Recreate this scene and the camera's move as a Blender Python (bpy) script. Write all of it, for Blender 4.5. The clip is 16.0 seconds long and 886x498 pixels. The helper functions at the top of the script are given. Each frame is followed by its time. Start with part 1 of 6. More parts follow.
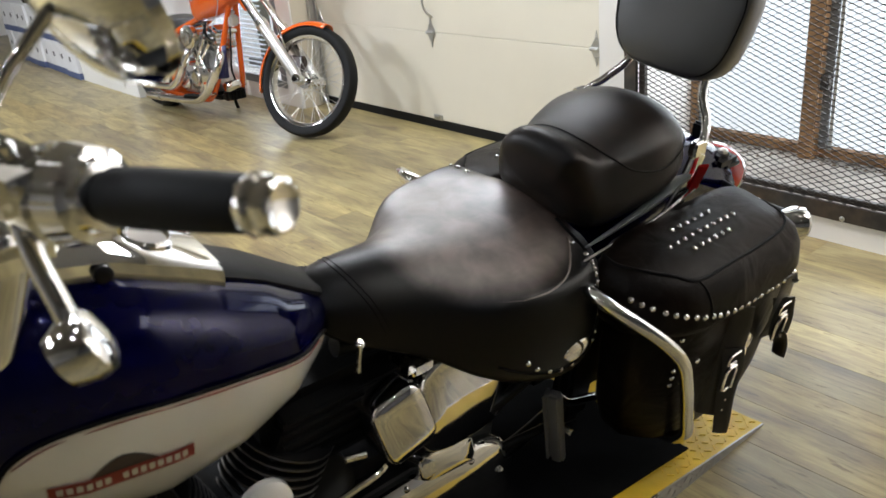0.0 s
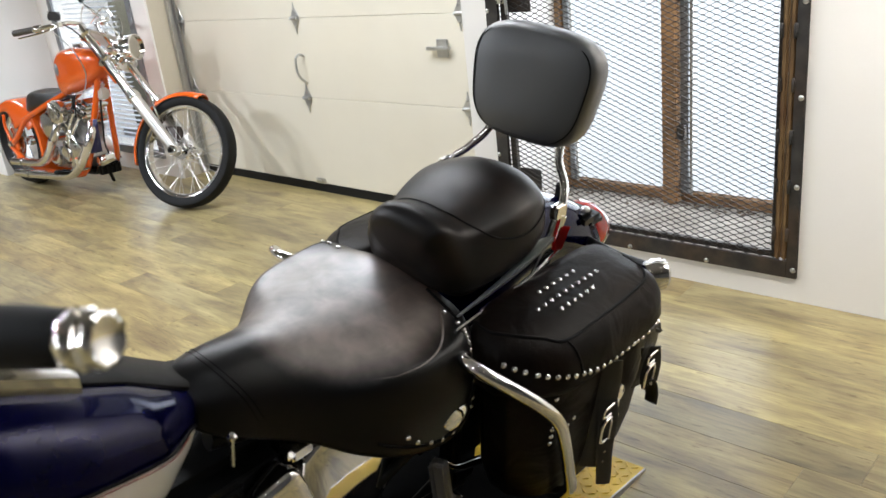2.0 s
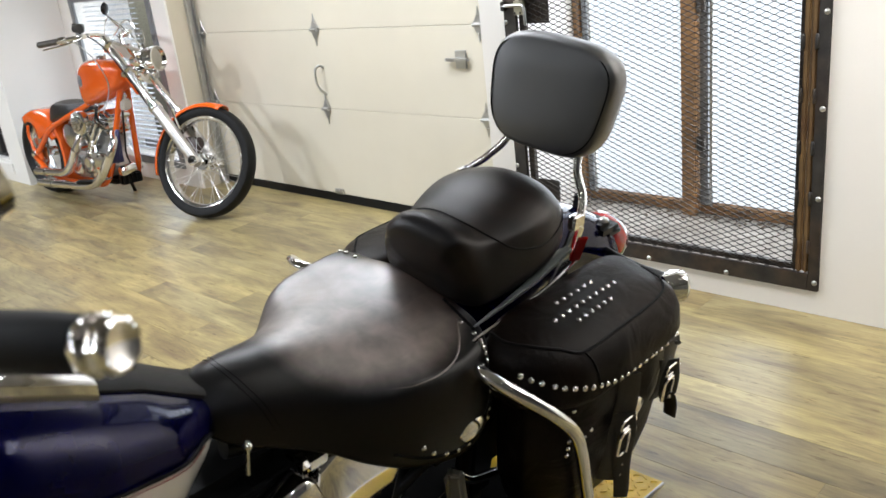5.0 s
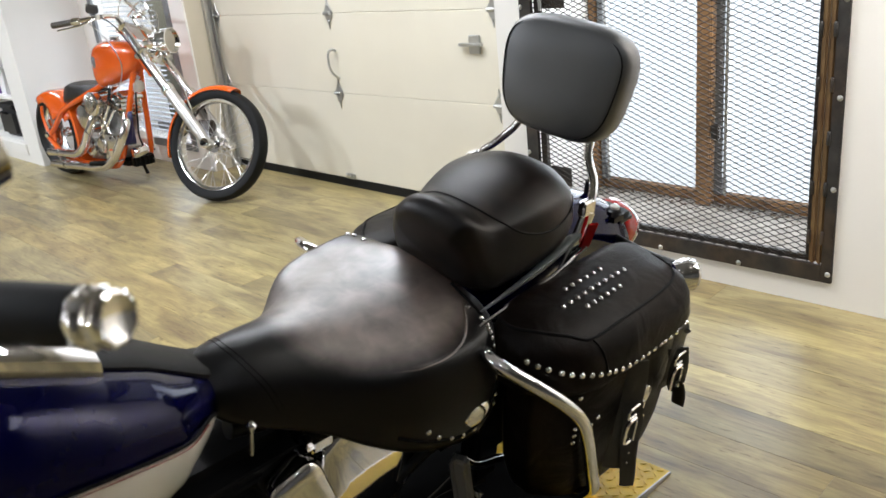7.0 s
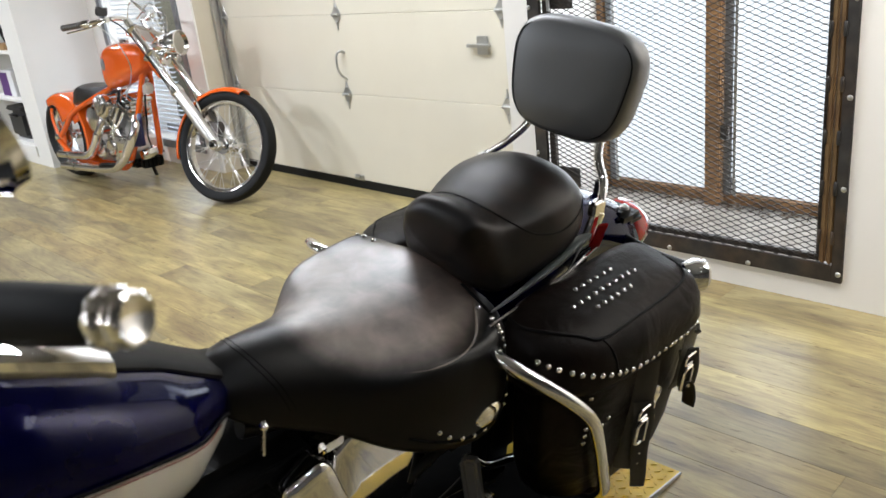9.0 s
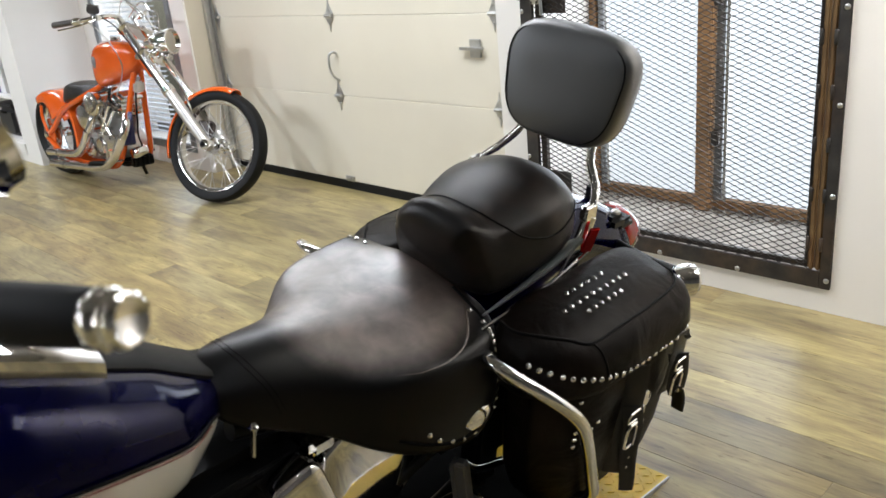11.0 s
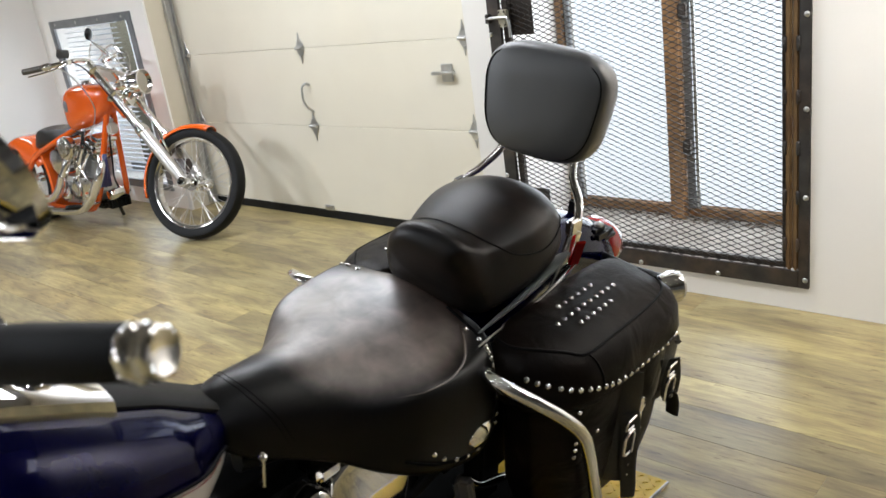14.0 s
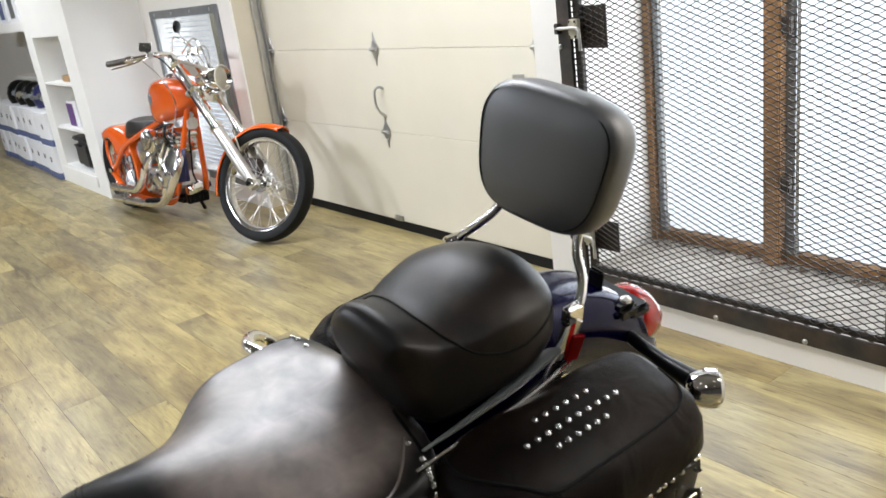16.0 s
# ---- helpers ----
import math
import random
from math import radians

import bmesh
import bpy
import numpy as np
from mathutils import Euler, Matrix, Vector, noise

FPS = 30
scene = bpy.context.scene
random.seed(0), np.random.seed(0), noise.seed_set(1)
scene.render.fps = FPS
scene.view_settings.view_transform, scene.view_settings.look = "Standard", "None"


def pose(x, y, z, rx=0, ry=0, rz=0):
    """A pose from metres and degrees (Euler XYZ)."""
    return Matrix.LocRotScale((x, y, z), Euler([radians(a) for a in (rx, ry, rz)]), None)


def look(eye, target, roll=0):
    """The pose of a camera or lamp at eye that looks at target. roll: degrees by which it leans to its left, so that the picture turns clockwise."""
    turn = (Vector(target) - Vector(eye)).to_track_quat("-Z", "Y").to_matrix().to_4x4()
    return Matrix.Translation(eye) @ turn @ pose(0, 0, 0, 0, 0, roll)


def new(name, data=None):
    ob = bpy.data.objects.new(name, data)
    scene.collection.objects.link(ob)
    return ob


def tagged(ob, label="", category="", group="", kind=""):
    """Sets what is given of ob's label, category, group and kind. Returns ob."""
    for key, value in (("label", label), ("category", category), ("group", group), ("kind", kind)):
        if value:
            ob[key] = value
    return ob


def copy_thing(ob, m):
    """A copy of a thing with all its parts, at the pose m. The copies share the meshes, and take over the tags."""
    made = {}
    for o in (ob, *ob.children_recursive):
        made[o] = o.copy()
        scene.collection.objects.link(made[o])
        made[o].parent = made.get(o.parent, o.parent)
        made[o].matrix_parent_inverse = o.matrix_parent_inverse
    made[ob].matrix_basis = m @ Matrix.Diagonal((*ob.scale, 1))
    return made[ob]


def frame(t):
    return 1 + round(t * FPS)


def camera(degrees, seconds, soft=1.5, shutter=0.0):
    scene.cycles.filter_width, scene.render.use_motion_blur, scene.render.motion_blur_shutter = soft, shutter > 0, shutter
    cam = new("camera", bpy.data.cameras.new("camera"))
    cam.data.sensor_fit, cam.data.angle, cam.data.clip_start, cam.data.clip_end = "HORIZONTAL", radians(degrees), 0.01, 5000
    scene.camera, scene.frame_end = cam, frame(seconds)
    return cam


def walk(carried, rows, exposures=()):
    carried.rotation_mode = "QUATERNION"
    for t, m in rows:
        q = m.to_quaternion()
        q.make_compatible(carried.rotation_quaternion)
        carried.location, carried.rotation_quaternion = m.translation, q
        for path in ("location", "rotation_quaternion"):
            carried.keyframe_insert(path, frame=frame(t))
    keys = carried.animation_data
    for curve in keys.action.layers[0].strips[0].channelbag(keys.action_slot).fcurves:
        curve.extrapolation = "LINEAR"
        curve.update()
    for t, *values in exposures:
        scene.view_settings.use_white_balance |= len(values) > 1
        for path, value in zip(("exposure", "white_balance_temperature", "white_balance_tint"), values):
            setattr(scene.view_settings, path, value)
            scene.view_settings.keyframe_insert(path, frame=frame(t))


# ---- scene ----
cam = camera(56.8, 16.0)
PATH = [
    (0, (3.697, -2.951, 1.287), (2.251, -1.824, 0.487), -5.5),
    (0.5, (3.735, -2.922, 1.327), (2.389, -1.614, 0.636), -5.4),
    (1, (3.745, -2.919, 1.332), (2.432, -1.587, 0.622), -5.6),
    (1.5, (3.742, -2.904, 1.338), (2.449, -1.55, 0.635), -6.5),
    (2, (3.738, -2.908, 1.333), (2.437, -1.565, 0.623), -6.5),
    (2.5, (3.74, -2.9, 1.331), (2.457, -1.542, 0.619), -7.0),
    (3, (3.74, -2.911, 1.335), (2.458, -1.544, 0.636), -6.6),
    (3.5, (3.738, -2.894, 1.332), (2.453, -1.532, 0.629), -7.2),
    (4, (3.735, -2.905, 1.33), (2.434, -1.55, 0.645), -7.0),
    (6.5, (3.744, -2.902, 1.327), (2.377, -1.616, 0.637), -6.5),
    (7, (3.736, -2.894, 1.316), (2.382, -1.601, 0.612), -6.1),
    (7.5, (3.734, -2.897, 1.32), (2.358, -1.622, 0.624), -6.7),
    (8, (3.731, -2.895, 1.316), (2.362, -1.617, 0.615), -6.7),
    (8.5, (3.727, -2.898, 1.314), (2.37, -1.615, 0.598), -5.9),
    (9, (3.734, -2.9, 1.317), (2.367, -1.619, 0.617), -6.4),
    (11.5, (3.731, -2.907, 1.32), (2.382, -1.606, 0.621), -5.4),
    (12, (3.735, -2.91, 1.319), (2.367, -1.624, 0.629), -5.6),
    (12.5, (3.734, -2.91, 1.318), (2.353, -1.641, 0.625), -5.7),
    (13, (3.739, -2.912, 1.325), (2.348, -1.647, 0.644), -5.7),
    (13.5, (3.741, -2.914, 1.328), (2.403, -1.589, 0.654), -6.0),
    (14, (3.732, -2.946, 1.33), (2.414, -1.59, 0.679), -8.3),
    (14.5, (3.724, -2.957, 1.331), (2.587, -1.454, 0.661), -6.8),
    (15, (3.743, -2.872, 1.344), (2.497, -1.452, 0.686), -7.8),
    (15.5, (3.8, -2.662, 1.353), (2.406, -1.376, 0.718), -4.8),
    (15.8, (3.768, -2.565, 1.361), (2.277, -1.409, 0.697), -7.3),
    (16, (3.687, -2.464, 1.349), (2.164, -1.337, 0.708), -7.6),
]
EXPOSURES = [(0, -0.02), (0.6, -0.04), (2.0, 0.03), (4.2, 0.03), (6.5, 0.06), (9.0, 0.02), (12.0, -0.06), (13.2, -0.05), (14.3, -0.06), (15.0, 0.0), (16.0, 0.09)]
walk(cam, [(t, look(eye, target, roll)) for t, eye, target, roll in PATH], EXPOSURES)
cam.data.dof.use_dof, cam.data.dof.focus_distance, cam.data.dof.aperture_fstop = True, 2.9, 5.5

from mathutils.bvhtree import BVHTree

# ---- light ----
world = bpy.data.worlds.new("daylight")
scene.world = world
world.use_nodes = True
wn = world.node_tree
sky = wn.nodes.new("ShaderNodeTexSky")
sky.sky_type, sky.sun_disc, sky.sun_elevation, sky.sun_rotation = "NISHITA", False, radians(35), radians(160)
wn.nodes["Background"].inputs[1].default_value = 0.1
wn.links.new(sky.outputs[0], wn.nodes["Background"].inputs[0])


def area(name, x, y, z, sx, sy, watts, colour, rx=0.0, rz=0.0, round_lamp=False):
    lamp = bpy.data.lights.new(name, "AREA")
    lamp.shape = "DISK" if round_lamp else "RECTANGLE"
    lamp.size = sx
    if not round_lamp:
        lamp.size_y = sy
    lamp.energy, lamp.color = watts, colour
    ob = new(name, lamp)
    ob.matrix_world = pose(x, y, z, rx, 0, rz)
    return ob


WARM, COOL = (0.90, 0.96, 1.07), (0.86, 0.93, 1.0)
CEIL = 2.75
# unseen panels, added for the seat's reflections and as fill
TUBES = [(-3.9, -1.5, 30), (0.1, -1.2, 32), (1.2, -0.85, 40), (-1.3, -6.0, 30), (0.5, -6.3, 30), (4.4, -0.50, 8)]
for lx, ly, watts in TUBES:
    area("ceiling_panel_light", lx, ly, CEIL - 0.075, 1.16, 0.56, watts, WARM)
SPOTS = [(2.6, -3.4, 3), (3.0, -4.4, 3), (3.9, -3.9, 3), (4.6, -3.0, 3), (5.4, -2.4, 3), (4.9, -4.6, 3), (1.7, -4.1, 3), (2.1, -5.2, 3), (3.6, -5.3, 3), (3.5, -2.2, 2.5), (-1.9, -4.5, 120), (-3.2, -4.3, 120)]
for lx, ly, watts in SPOTS:
    area("ceiling_bulb_light", lx, ly, CEIL - 0.16, 0.07, 0.07, watts, WARM, round_lamp=True)
# an added, unseen lamp that brightens the wall beside the gate
WASH = (3.95, -1.30, CEIL - 0.16)
area("wall_lamp_light", *WASH, 0.30, 0.14, 44, (1.0, 0.96, 0.92), rx=50).data.spread = radians(100)
# daylight that comes in through the two barred openings
area("gate_daylight", 2.14, 0.30, 1.15, 1.1, 1.8, 26, COOL, rx=-90)
area("window_daylight", -2.0, 0.10, 0.80, 1.0, 0.9, 10, COOL, rx=-90)


# ---- materials ----
def material(name, rgb, rough=0.5, metal=0.0, vary=0.12, scale=6.0, bump=0.0, bump_scale=120.0, coat=0.0, coat_rough=0.03, second=None, second_scale=2.0, second_amount=0.5, rough_vary=0.0, spec=0.5, piece=0.0):
    """A surface with two scales of colour variation, fine relief and uneven gloss."""
    m = bpy.data.materials.new(name)
    m.use_nodes = True
    t, b = m.node_tree, m.node_tree.nodes["Principled BSDF"]
    N, L = t.nodes.new, t.links.new
    b.inputs["Roughness"].default_value, b.inputs["Metallic"].default_value = rough, metal
    b.inputs["Coat Weight"].default_value, b.inputs["Coat Roughness"].default_value = coat, coat_rough
    b.inputs["Specular IOR Level"].default_value = spec
    co = N("ShaderNodeTexCoord")
    fine = N("ShaderNodeTexNoise")
    fine.inputs["Scale"].default_value, fine.inputs["Detail"].default_value = scale, 6
    L(co.outputs["Object"], fine.inputs["Vector"])
    ramp = N("ShaderNodeMapRange")
    ramp.inputs["From Min"].default_value, ramp.inputs["From Max"].default_value = 0.3, 0.7
    ramp.inputs["To Min"].default_value, ramp.inputs["To Max"].default_value = 1 - vary, 1 + vary
    L(fine.outputs["Fac"], ramp.inputs["Value"])
    mul = N("ShaderNodeVectorMath")
    mul.operation = "SCALE"
    base = N("ShaderNodeRGB")
    base.outputs[0].default_value = (*rgb, 1)
    source = base.outputs[0]
    if second:
        wide = N("ShaderNodeTexNoise")
        wide.inputs["Scale"].default_value, wide.inputs["Detail"].default_value = second_scale, 4
        L(co.outputs["Object"], wide.inputs["Vector"])
        cut = N("ShaderNodeMapRange")
        cut.inputs["From Min"].default_value, cut.inputs["From Max"].default_value = 0.42, 0.68
        cut.inputs["To Max"].default_value = second_amount
        L(wide.outputs["Fac"], cut.inputs["Value"])
        mix = N("ShaderNodeMix")
        mix.data_type = "RGBA"
        mix.inputs[7].default_value = (*second, 1)
        L(cut.outputs[0], mix.inputs[0])
        L(source, mix.inputs[6])
        source = mix.outputs[2]
    L(source, mul.inputs[0])
    factor = ramp.outputs[0]
    if piece:
        info = N("ShaderNodeObjectInfo")
        pr = N("ShaderNodeMapRange")
        pr.inputs["To Min"].default_value, pr.inputs["To Max"].default_value = 1 - piece, 1 + piece
        L(info.outputs["Random"], pr.inputs["Value"])
        both = N("ShaderNodeMath")
        both.operation = "MULTIPLY"
        L(factor, both.inputs[0])
        L(pr.outputs[0], both.inputs[1])
        factor = both.outputs[0]
    L(factor, mul.inputs["Scale"])
    L(mul.outputs[0], b.inputs["Base Color"])
    if rough_vary:
        rr = N("ShaderNodeMapRange")
        rr.inputs["From Min"].default_value, rr.inputs["From Max"].default_value = 0.3, 0.7
        rr.inputs["To Min"].default_value, rr.inputs["To Max"].default_value = max(0.0, rough - rough_vary), rough + rough_vary
        wide2 = N("ShaderNodeTexNoise")
        wide2.inputs["Scale"].default_value, wide2.inputs["Detail"].default_value = scale * 0.6, 5
        L(co.outputs["Object"], wide2.inputs["Vector"])
        L(wide2.outputs["Fac"], rr.inputs["Value"])
        L(rr.outputs[0], b.inputs["Roughness"])
    if bump:
        rel = N("ShaderNodeTexNoise")
        rel.inputs["Scale"].default_value, rel.inputs["Detail"].default_value = bump_scale, 4
        L(co.outputs["Object"], rel.inputs["Vector"])
        bm_ = N("ShaderNodeBump")
        bm_.inputs["Strength"].default_value, bm_.inputs["Distance"].default_value = bump, 0.002
        L(rel.outputs["Fac"], bm_.inputs["Height"])
        L(bm_.outputs[0], b.inputs["Normal"])
    return m


def glow(name, rgb, strength):
    m = bpy.data.materials.new(name)
    m.use_nodes = True
    b = m.node_tree.nodes["Principled BSDF"]
    b.inputs["Base Color"].default_value = (*rgb, 1)
    b.inputs["Emission Color"].default_value, b.inputs["Emission Strength"].default_value = (*rgb, 1), strength
    return m


def plank_material():
    """Yellowish worn plank flooring: long grain, grey streaks, knots, each plank its own shade."""
    m = bpy.data.materials.new("plank_floor")
    m.use_nodes = True
    t, b = m.node_tree, m.node_tree.nodes["Principled BSDF"]
    N, L = t.nodes.new, t.links.new
    info, co = N("ShaderNodeObjectInfo"), N("ShaderNodeTexCoord")
    shift = N("ShaderNodeVectorMath")
    shift.operation = "MULTIPLY_ADD"
    shift.inputs[1].default_value = (1, 1, 1)
    geo = N("ShaderNodeNewGeometry")
    rnd = N("ShaderNodeMath")
    rnd.operation = "ADD"
    L(info.outputs["Random"], rnd.inputs[0])
    L(geo.outputs["Random Per Island"], rnd.inputs[1])
    off = N("ShaderNodeCombineXYZ")
    k = N("ShaderNodeMath")
    k.operation = "MULTIPLY"
    k.inputs[1].default_value = 53.0
    L(rnd.outputs[0], k.inputs[0])
    for s in ("X", "Y", "Z"):
        L(k.outputs[0], off.inputs[s])
    L(co.outputs["Object"], shift.inputs[0])
    L(off.outputs[0], shift.inputs[2])

    def grain(sx, sy, scale, detail, rough=0.6, warp=0.0):
        mp = N("ShaderNodeMapping")
        mp.inputs["Scale"].default_value = (sx, sy, 1)
        L(shift.outputs[0], mp.inputs["Vector"])
        n = N("ShaderNodeTexNoise")
        n.inputs["Scale"].default_value, n.inputs["Detail"].default_value = scale, detail
        n.inputs["Roughness"].default_value, n.inputs["Distortion"].default_value = rough, warp
        L(mp.outputs[0], n.inputs["Vector"])
        return n.outputs["Fac"]

    def ramp_of(fac, stops):
        r = N("ShaderNodeValToRGB")
        while len(r.color_ramp.elements) < len(stops):
            r.color_ramp.elements.new(0.5)
        for e, (p, c) in zip(r.color_ramp.elements, stops):
            e.position, e.color = p, (*c, 1)
        L(fac, r.inputs[0])
        return r.outputs[0]

    tone = ramp_of(grain(1.1, 4.2, 2.6, 7, 0.60, 0.6), [(0.30, (0.160, 0.122, 0.072)), (0.45, (0.270, 0.220, 0.112)), (0.58, (0.370, 0.308, 0.150)), (0.74, (0.44, 0.375, 0.195))])
    streak = ramp_of(grain(1.4, 24.0, 3.6, 8, 0.75, 0.3), [(0.32, (0.72, 0.69, 0.66)), (0.50, (1, 1, 1)), (0.68, (1.10, 1.09, 1.06))])
    fine = ramp_of(grain(3.0, 60.0, 4.0, 3), [(0.35, (0.88, 0.88, 0.88)), (0.65, (1.06, 1.06, 1.06))])
    spot = ramp_of(grain(3.0, 16.0, 4.2, 3, 0.55), [(0.63, (1, 1, 1)), (0.70, (0.58, 0.52, 0.46))])

    def times(a, c):
        x = N("ShaderNodeMix")
        x.data_type, x.blend_type = "RGBA", "MULTIPLY"
        x.inputs[0].default_value = 1.0
        L(a, x.inputs[6])
        L(c, x.inputs[7])
        return x.outputs[2]

    frac = N("ShaderNodeMath")
    frac.operation = "FRACT"
    L(rnd.outputs[0], frac.inputs[0])
    each = ramp_of(frac.outputs[0], [(0.0, (0.70, 0.69, 0.72)), (0.25, (0.88, 0.86, 0.84)), (0.55, (1.0, 1.0, 0.98)), (0.8, (1.14, 1.12, 1.02)), (1.0, (0.92, 0.84, 0.72))])
    L(times(times(times(times(tone, streak), fine), spot), each), b.inputs["Base Color"])
    b.inputs["Roughness"].default_value = 0.33
    b.inputs["Specular IOR Level"].default_value = 0.62
    bp = N("ShaderNodeBump")
    bp.inputs["Strength"].default_value, bp.inputs["Distance"].default_value = 0.25, 0.001
    L(fine, bp.inputs["Height"])
    L(bp.outputs[0], b.inputs["Normal"])
    return m


PLANK = plank_material()
WALL = material("white_wall_paint", (0.80, 0.78, 0.74), 0.6, vary=0.02, scale=2.5, bump=0.08, bump_scale=60, second=(0.74, 0.71, 0.66), second_scale=0.9, second_amount=0.35)
BEIGE = material("beige_jamb_paint", (0.60, 0.54, 0.42), 0.5, vary=0.04, scale=3, second=(0.52, 0.46, 0.35), second_scale=2)
DOOR = material("cream_door_panel", (0.71, 0.67, 0.56), 0.42, vary=0.025, scale=3, bump=0.10, bump_scale=260, second=(0.66, 0.61, 0.49), second_scale=1.3, second_amount=0.5)
DIM = material("grey_back_wall", (0.22, 0.215, 0.21), 0.8, vary=0.08, scale=3, second=(0.05, 0.05, 0.05), second_scale=1.5)
MIDW = material("pale_back_wall", (0.34, 0.33, 0.32), 0.8, vary=0.05, scale=3)
CEILING = material("ceiling_paint", (0.17, 0.165, 0.16), 0.8, vary=0.02)
STEEL = material("dark_rusty_steel", (0.05, 0.047, 0.044), 0.5, 0.55, 0.3, 14, 0.25, 90, second=(0.12, 0.07, 0.04), second_scale=7, second_amount=0.35, rough_vary=0.15)
MESHM = material("expanded_steel", (0.035, 0.031, 0.028), 0.55, 0.3, 0.25, 20, second=(0.07, 0.04, 0.022), second_scale=6, second_amount=0.4)
WOODP = material("weathered_post_wood", (0.36, 0.19, 0.075), 0.65, vary=0.25, scale=18, bump=0.3, bump_scale=60, second=(0.20, 0.12, 0.06), second_scale=5, second_amount=0.6)
GREYM = material("grey_sash_metal", (0.22, 0.23, 0.24), 0.45, 0.6, 0.15, 12)
RUST = material("rust_brown_steel", (0.17, 0.105, 0.045), 0.6, 0.35, 0.25, 16, 0.25, 90, second=(0.10, 0.045, 0.02), second_scale=9, second_amount=0.6)
LOCKP = material("cream_lock_paint", (0.46, 0.44, 0.34), 0.45, 0.2, 0.12, 20, second=(0.2, 0.16, 0.1), second_scale=14, second_amount=0.5)
STONE = material("dusty_sill", (0.36, 0.33, 0.29), 0.85, vary=0.2, scale=20, bump=0.4, bump_scale=50, second=(0.20, 0.17, 0.14), second_scale=4, second_amount=0.7)
ZINC = material("galvanised_steel", (0.52, 0.52, 0.50), 0.38, 0.9, 0.12, 18, rough_vary=0.08)
RUBBER = material("black_rubber", (0.005, 0.005, 0.005), 0.6, vary=0.2, scale=30, bump=0.1, spec=0.25)
CHROME = material("chrome", (0.86, 0.86, 0.86), 0.05, 1.0, 0.02, 8)
BRUSHED = material("polished_aluminium", (0.66, 0.65, 0.63), 0.22, 1.0, 0.08, 25, rough_vary=0.06)
BLACKM = material("black_enamel", (0.004, 0.004, 0.004), 0.3, vary=0.2, scale=20, spec=0.2)
BRIGHT = material("bright_polished_metal", (0.80, 0.79, 0.78), 0.16, 1.0, 0.05, 20, rough_vary=0.05)
SLIDER = material("satin_grey_alloy", (0.52, 0.505, 0.48), 0.36, 0.75, 0.05, 20, rough_vary=0.06)
SPOKE = material("dull_chrome_spoke", (0.72, 0.72, 0.72), 0.34, 1.0, 0.05, 20)
ENGINE = material("black_engine_casting", (0.005, 0.005, 0.005), 0.5, 0.0, 0.2, 30, 0.15, 200, spec=0.2)
BLUE = material("cobalt_blue_paint", (0.0005, 0.0008, 0.024), 0.18, 0.3, 0.1, 40, coat=0.6, coat_rough=0.015, spec=0.05)
BLUE.node_tree.nodes["Principled BSDF"].inputs["Coat IOR"].default_value = 1.3
PEARL = material("pearl_white_paint", (0.78, 0.76, 0.71), 0.30, 0.25, 0.04, 6, coat=0.8)
RED_TRIM = material("dark_red_badge", (0.22, 0.02, 0.012), 0.4, vary=0.1)
SMOKE = material("lamp_glass", (0.50, 0.48, 0.44), 0.10, 1.0, 0.05, 6, coat=1.0)
BADGE = material("badge_dark", (0.045, 0.03, 0.025), 0.4, vary=0.1)
LEATHER = material("black_leather", (0.0058, 0.0046, 0.0038), 0.38, vary=0.2, scale=10, bump=0.25, bump_scale=420, second=(0.016, 0.0115, 0.0085), second_scale=5, second_amount=0.6, rough_vary=0.08, spec=0.7)
PADL = material("grey_black_pad_leather", (0.018, 0.0182, 0.019), 0.46, vary=0.2, scale=10, bump=0.2, bump_scale=420, second=(0.02, 0.018, 0.017), second_scale=5, second_amount=0.6, rough_vary=0.08, spec=1.0, coat=0.7, coat_rough=0.4)
PILL = material("rubbed_passenger_leather", (0.0040, 0.0028, 0.0020), 0.40, vary=0.2, scale=10, bump=0.22, bump_scale=420, second=(0.026, 0.016, 0.010), second_scale=7, second_amount=0.8, rough_vary=0.10, spec=0.23, coat=0.03, coat_rough=0.26)
STRIPL = material("matt_strip_leather", (0.006, 0.0055, 0.005), 0.55, vary=0.2, scale=10, bump=0.2, bump_scale=400, spec=0.18)
# rubbed brown, with the rim's crescent highlight put into its lighter tone
RIMB = material("rubbed_highlight_rim", (0.055, 0.034, 0.022), 0.3, vary=0.3, scale=30, coat=0.6, coat_rough=0.2, spec=0.9)


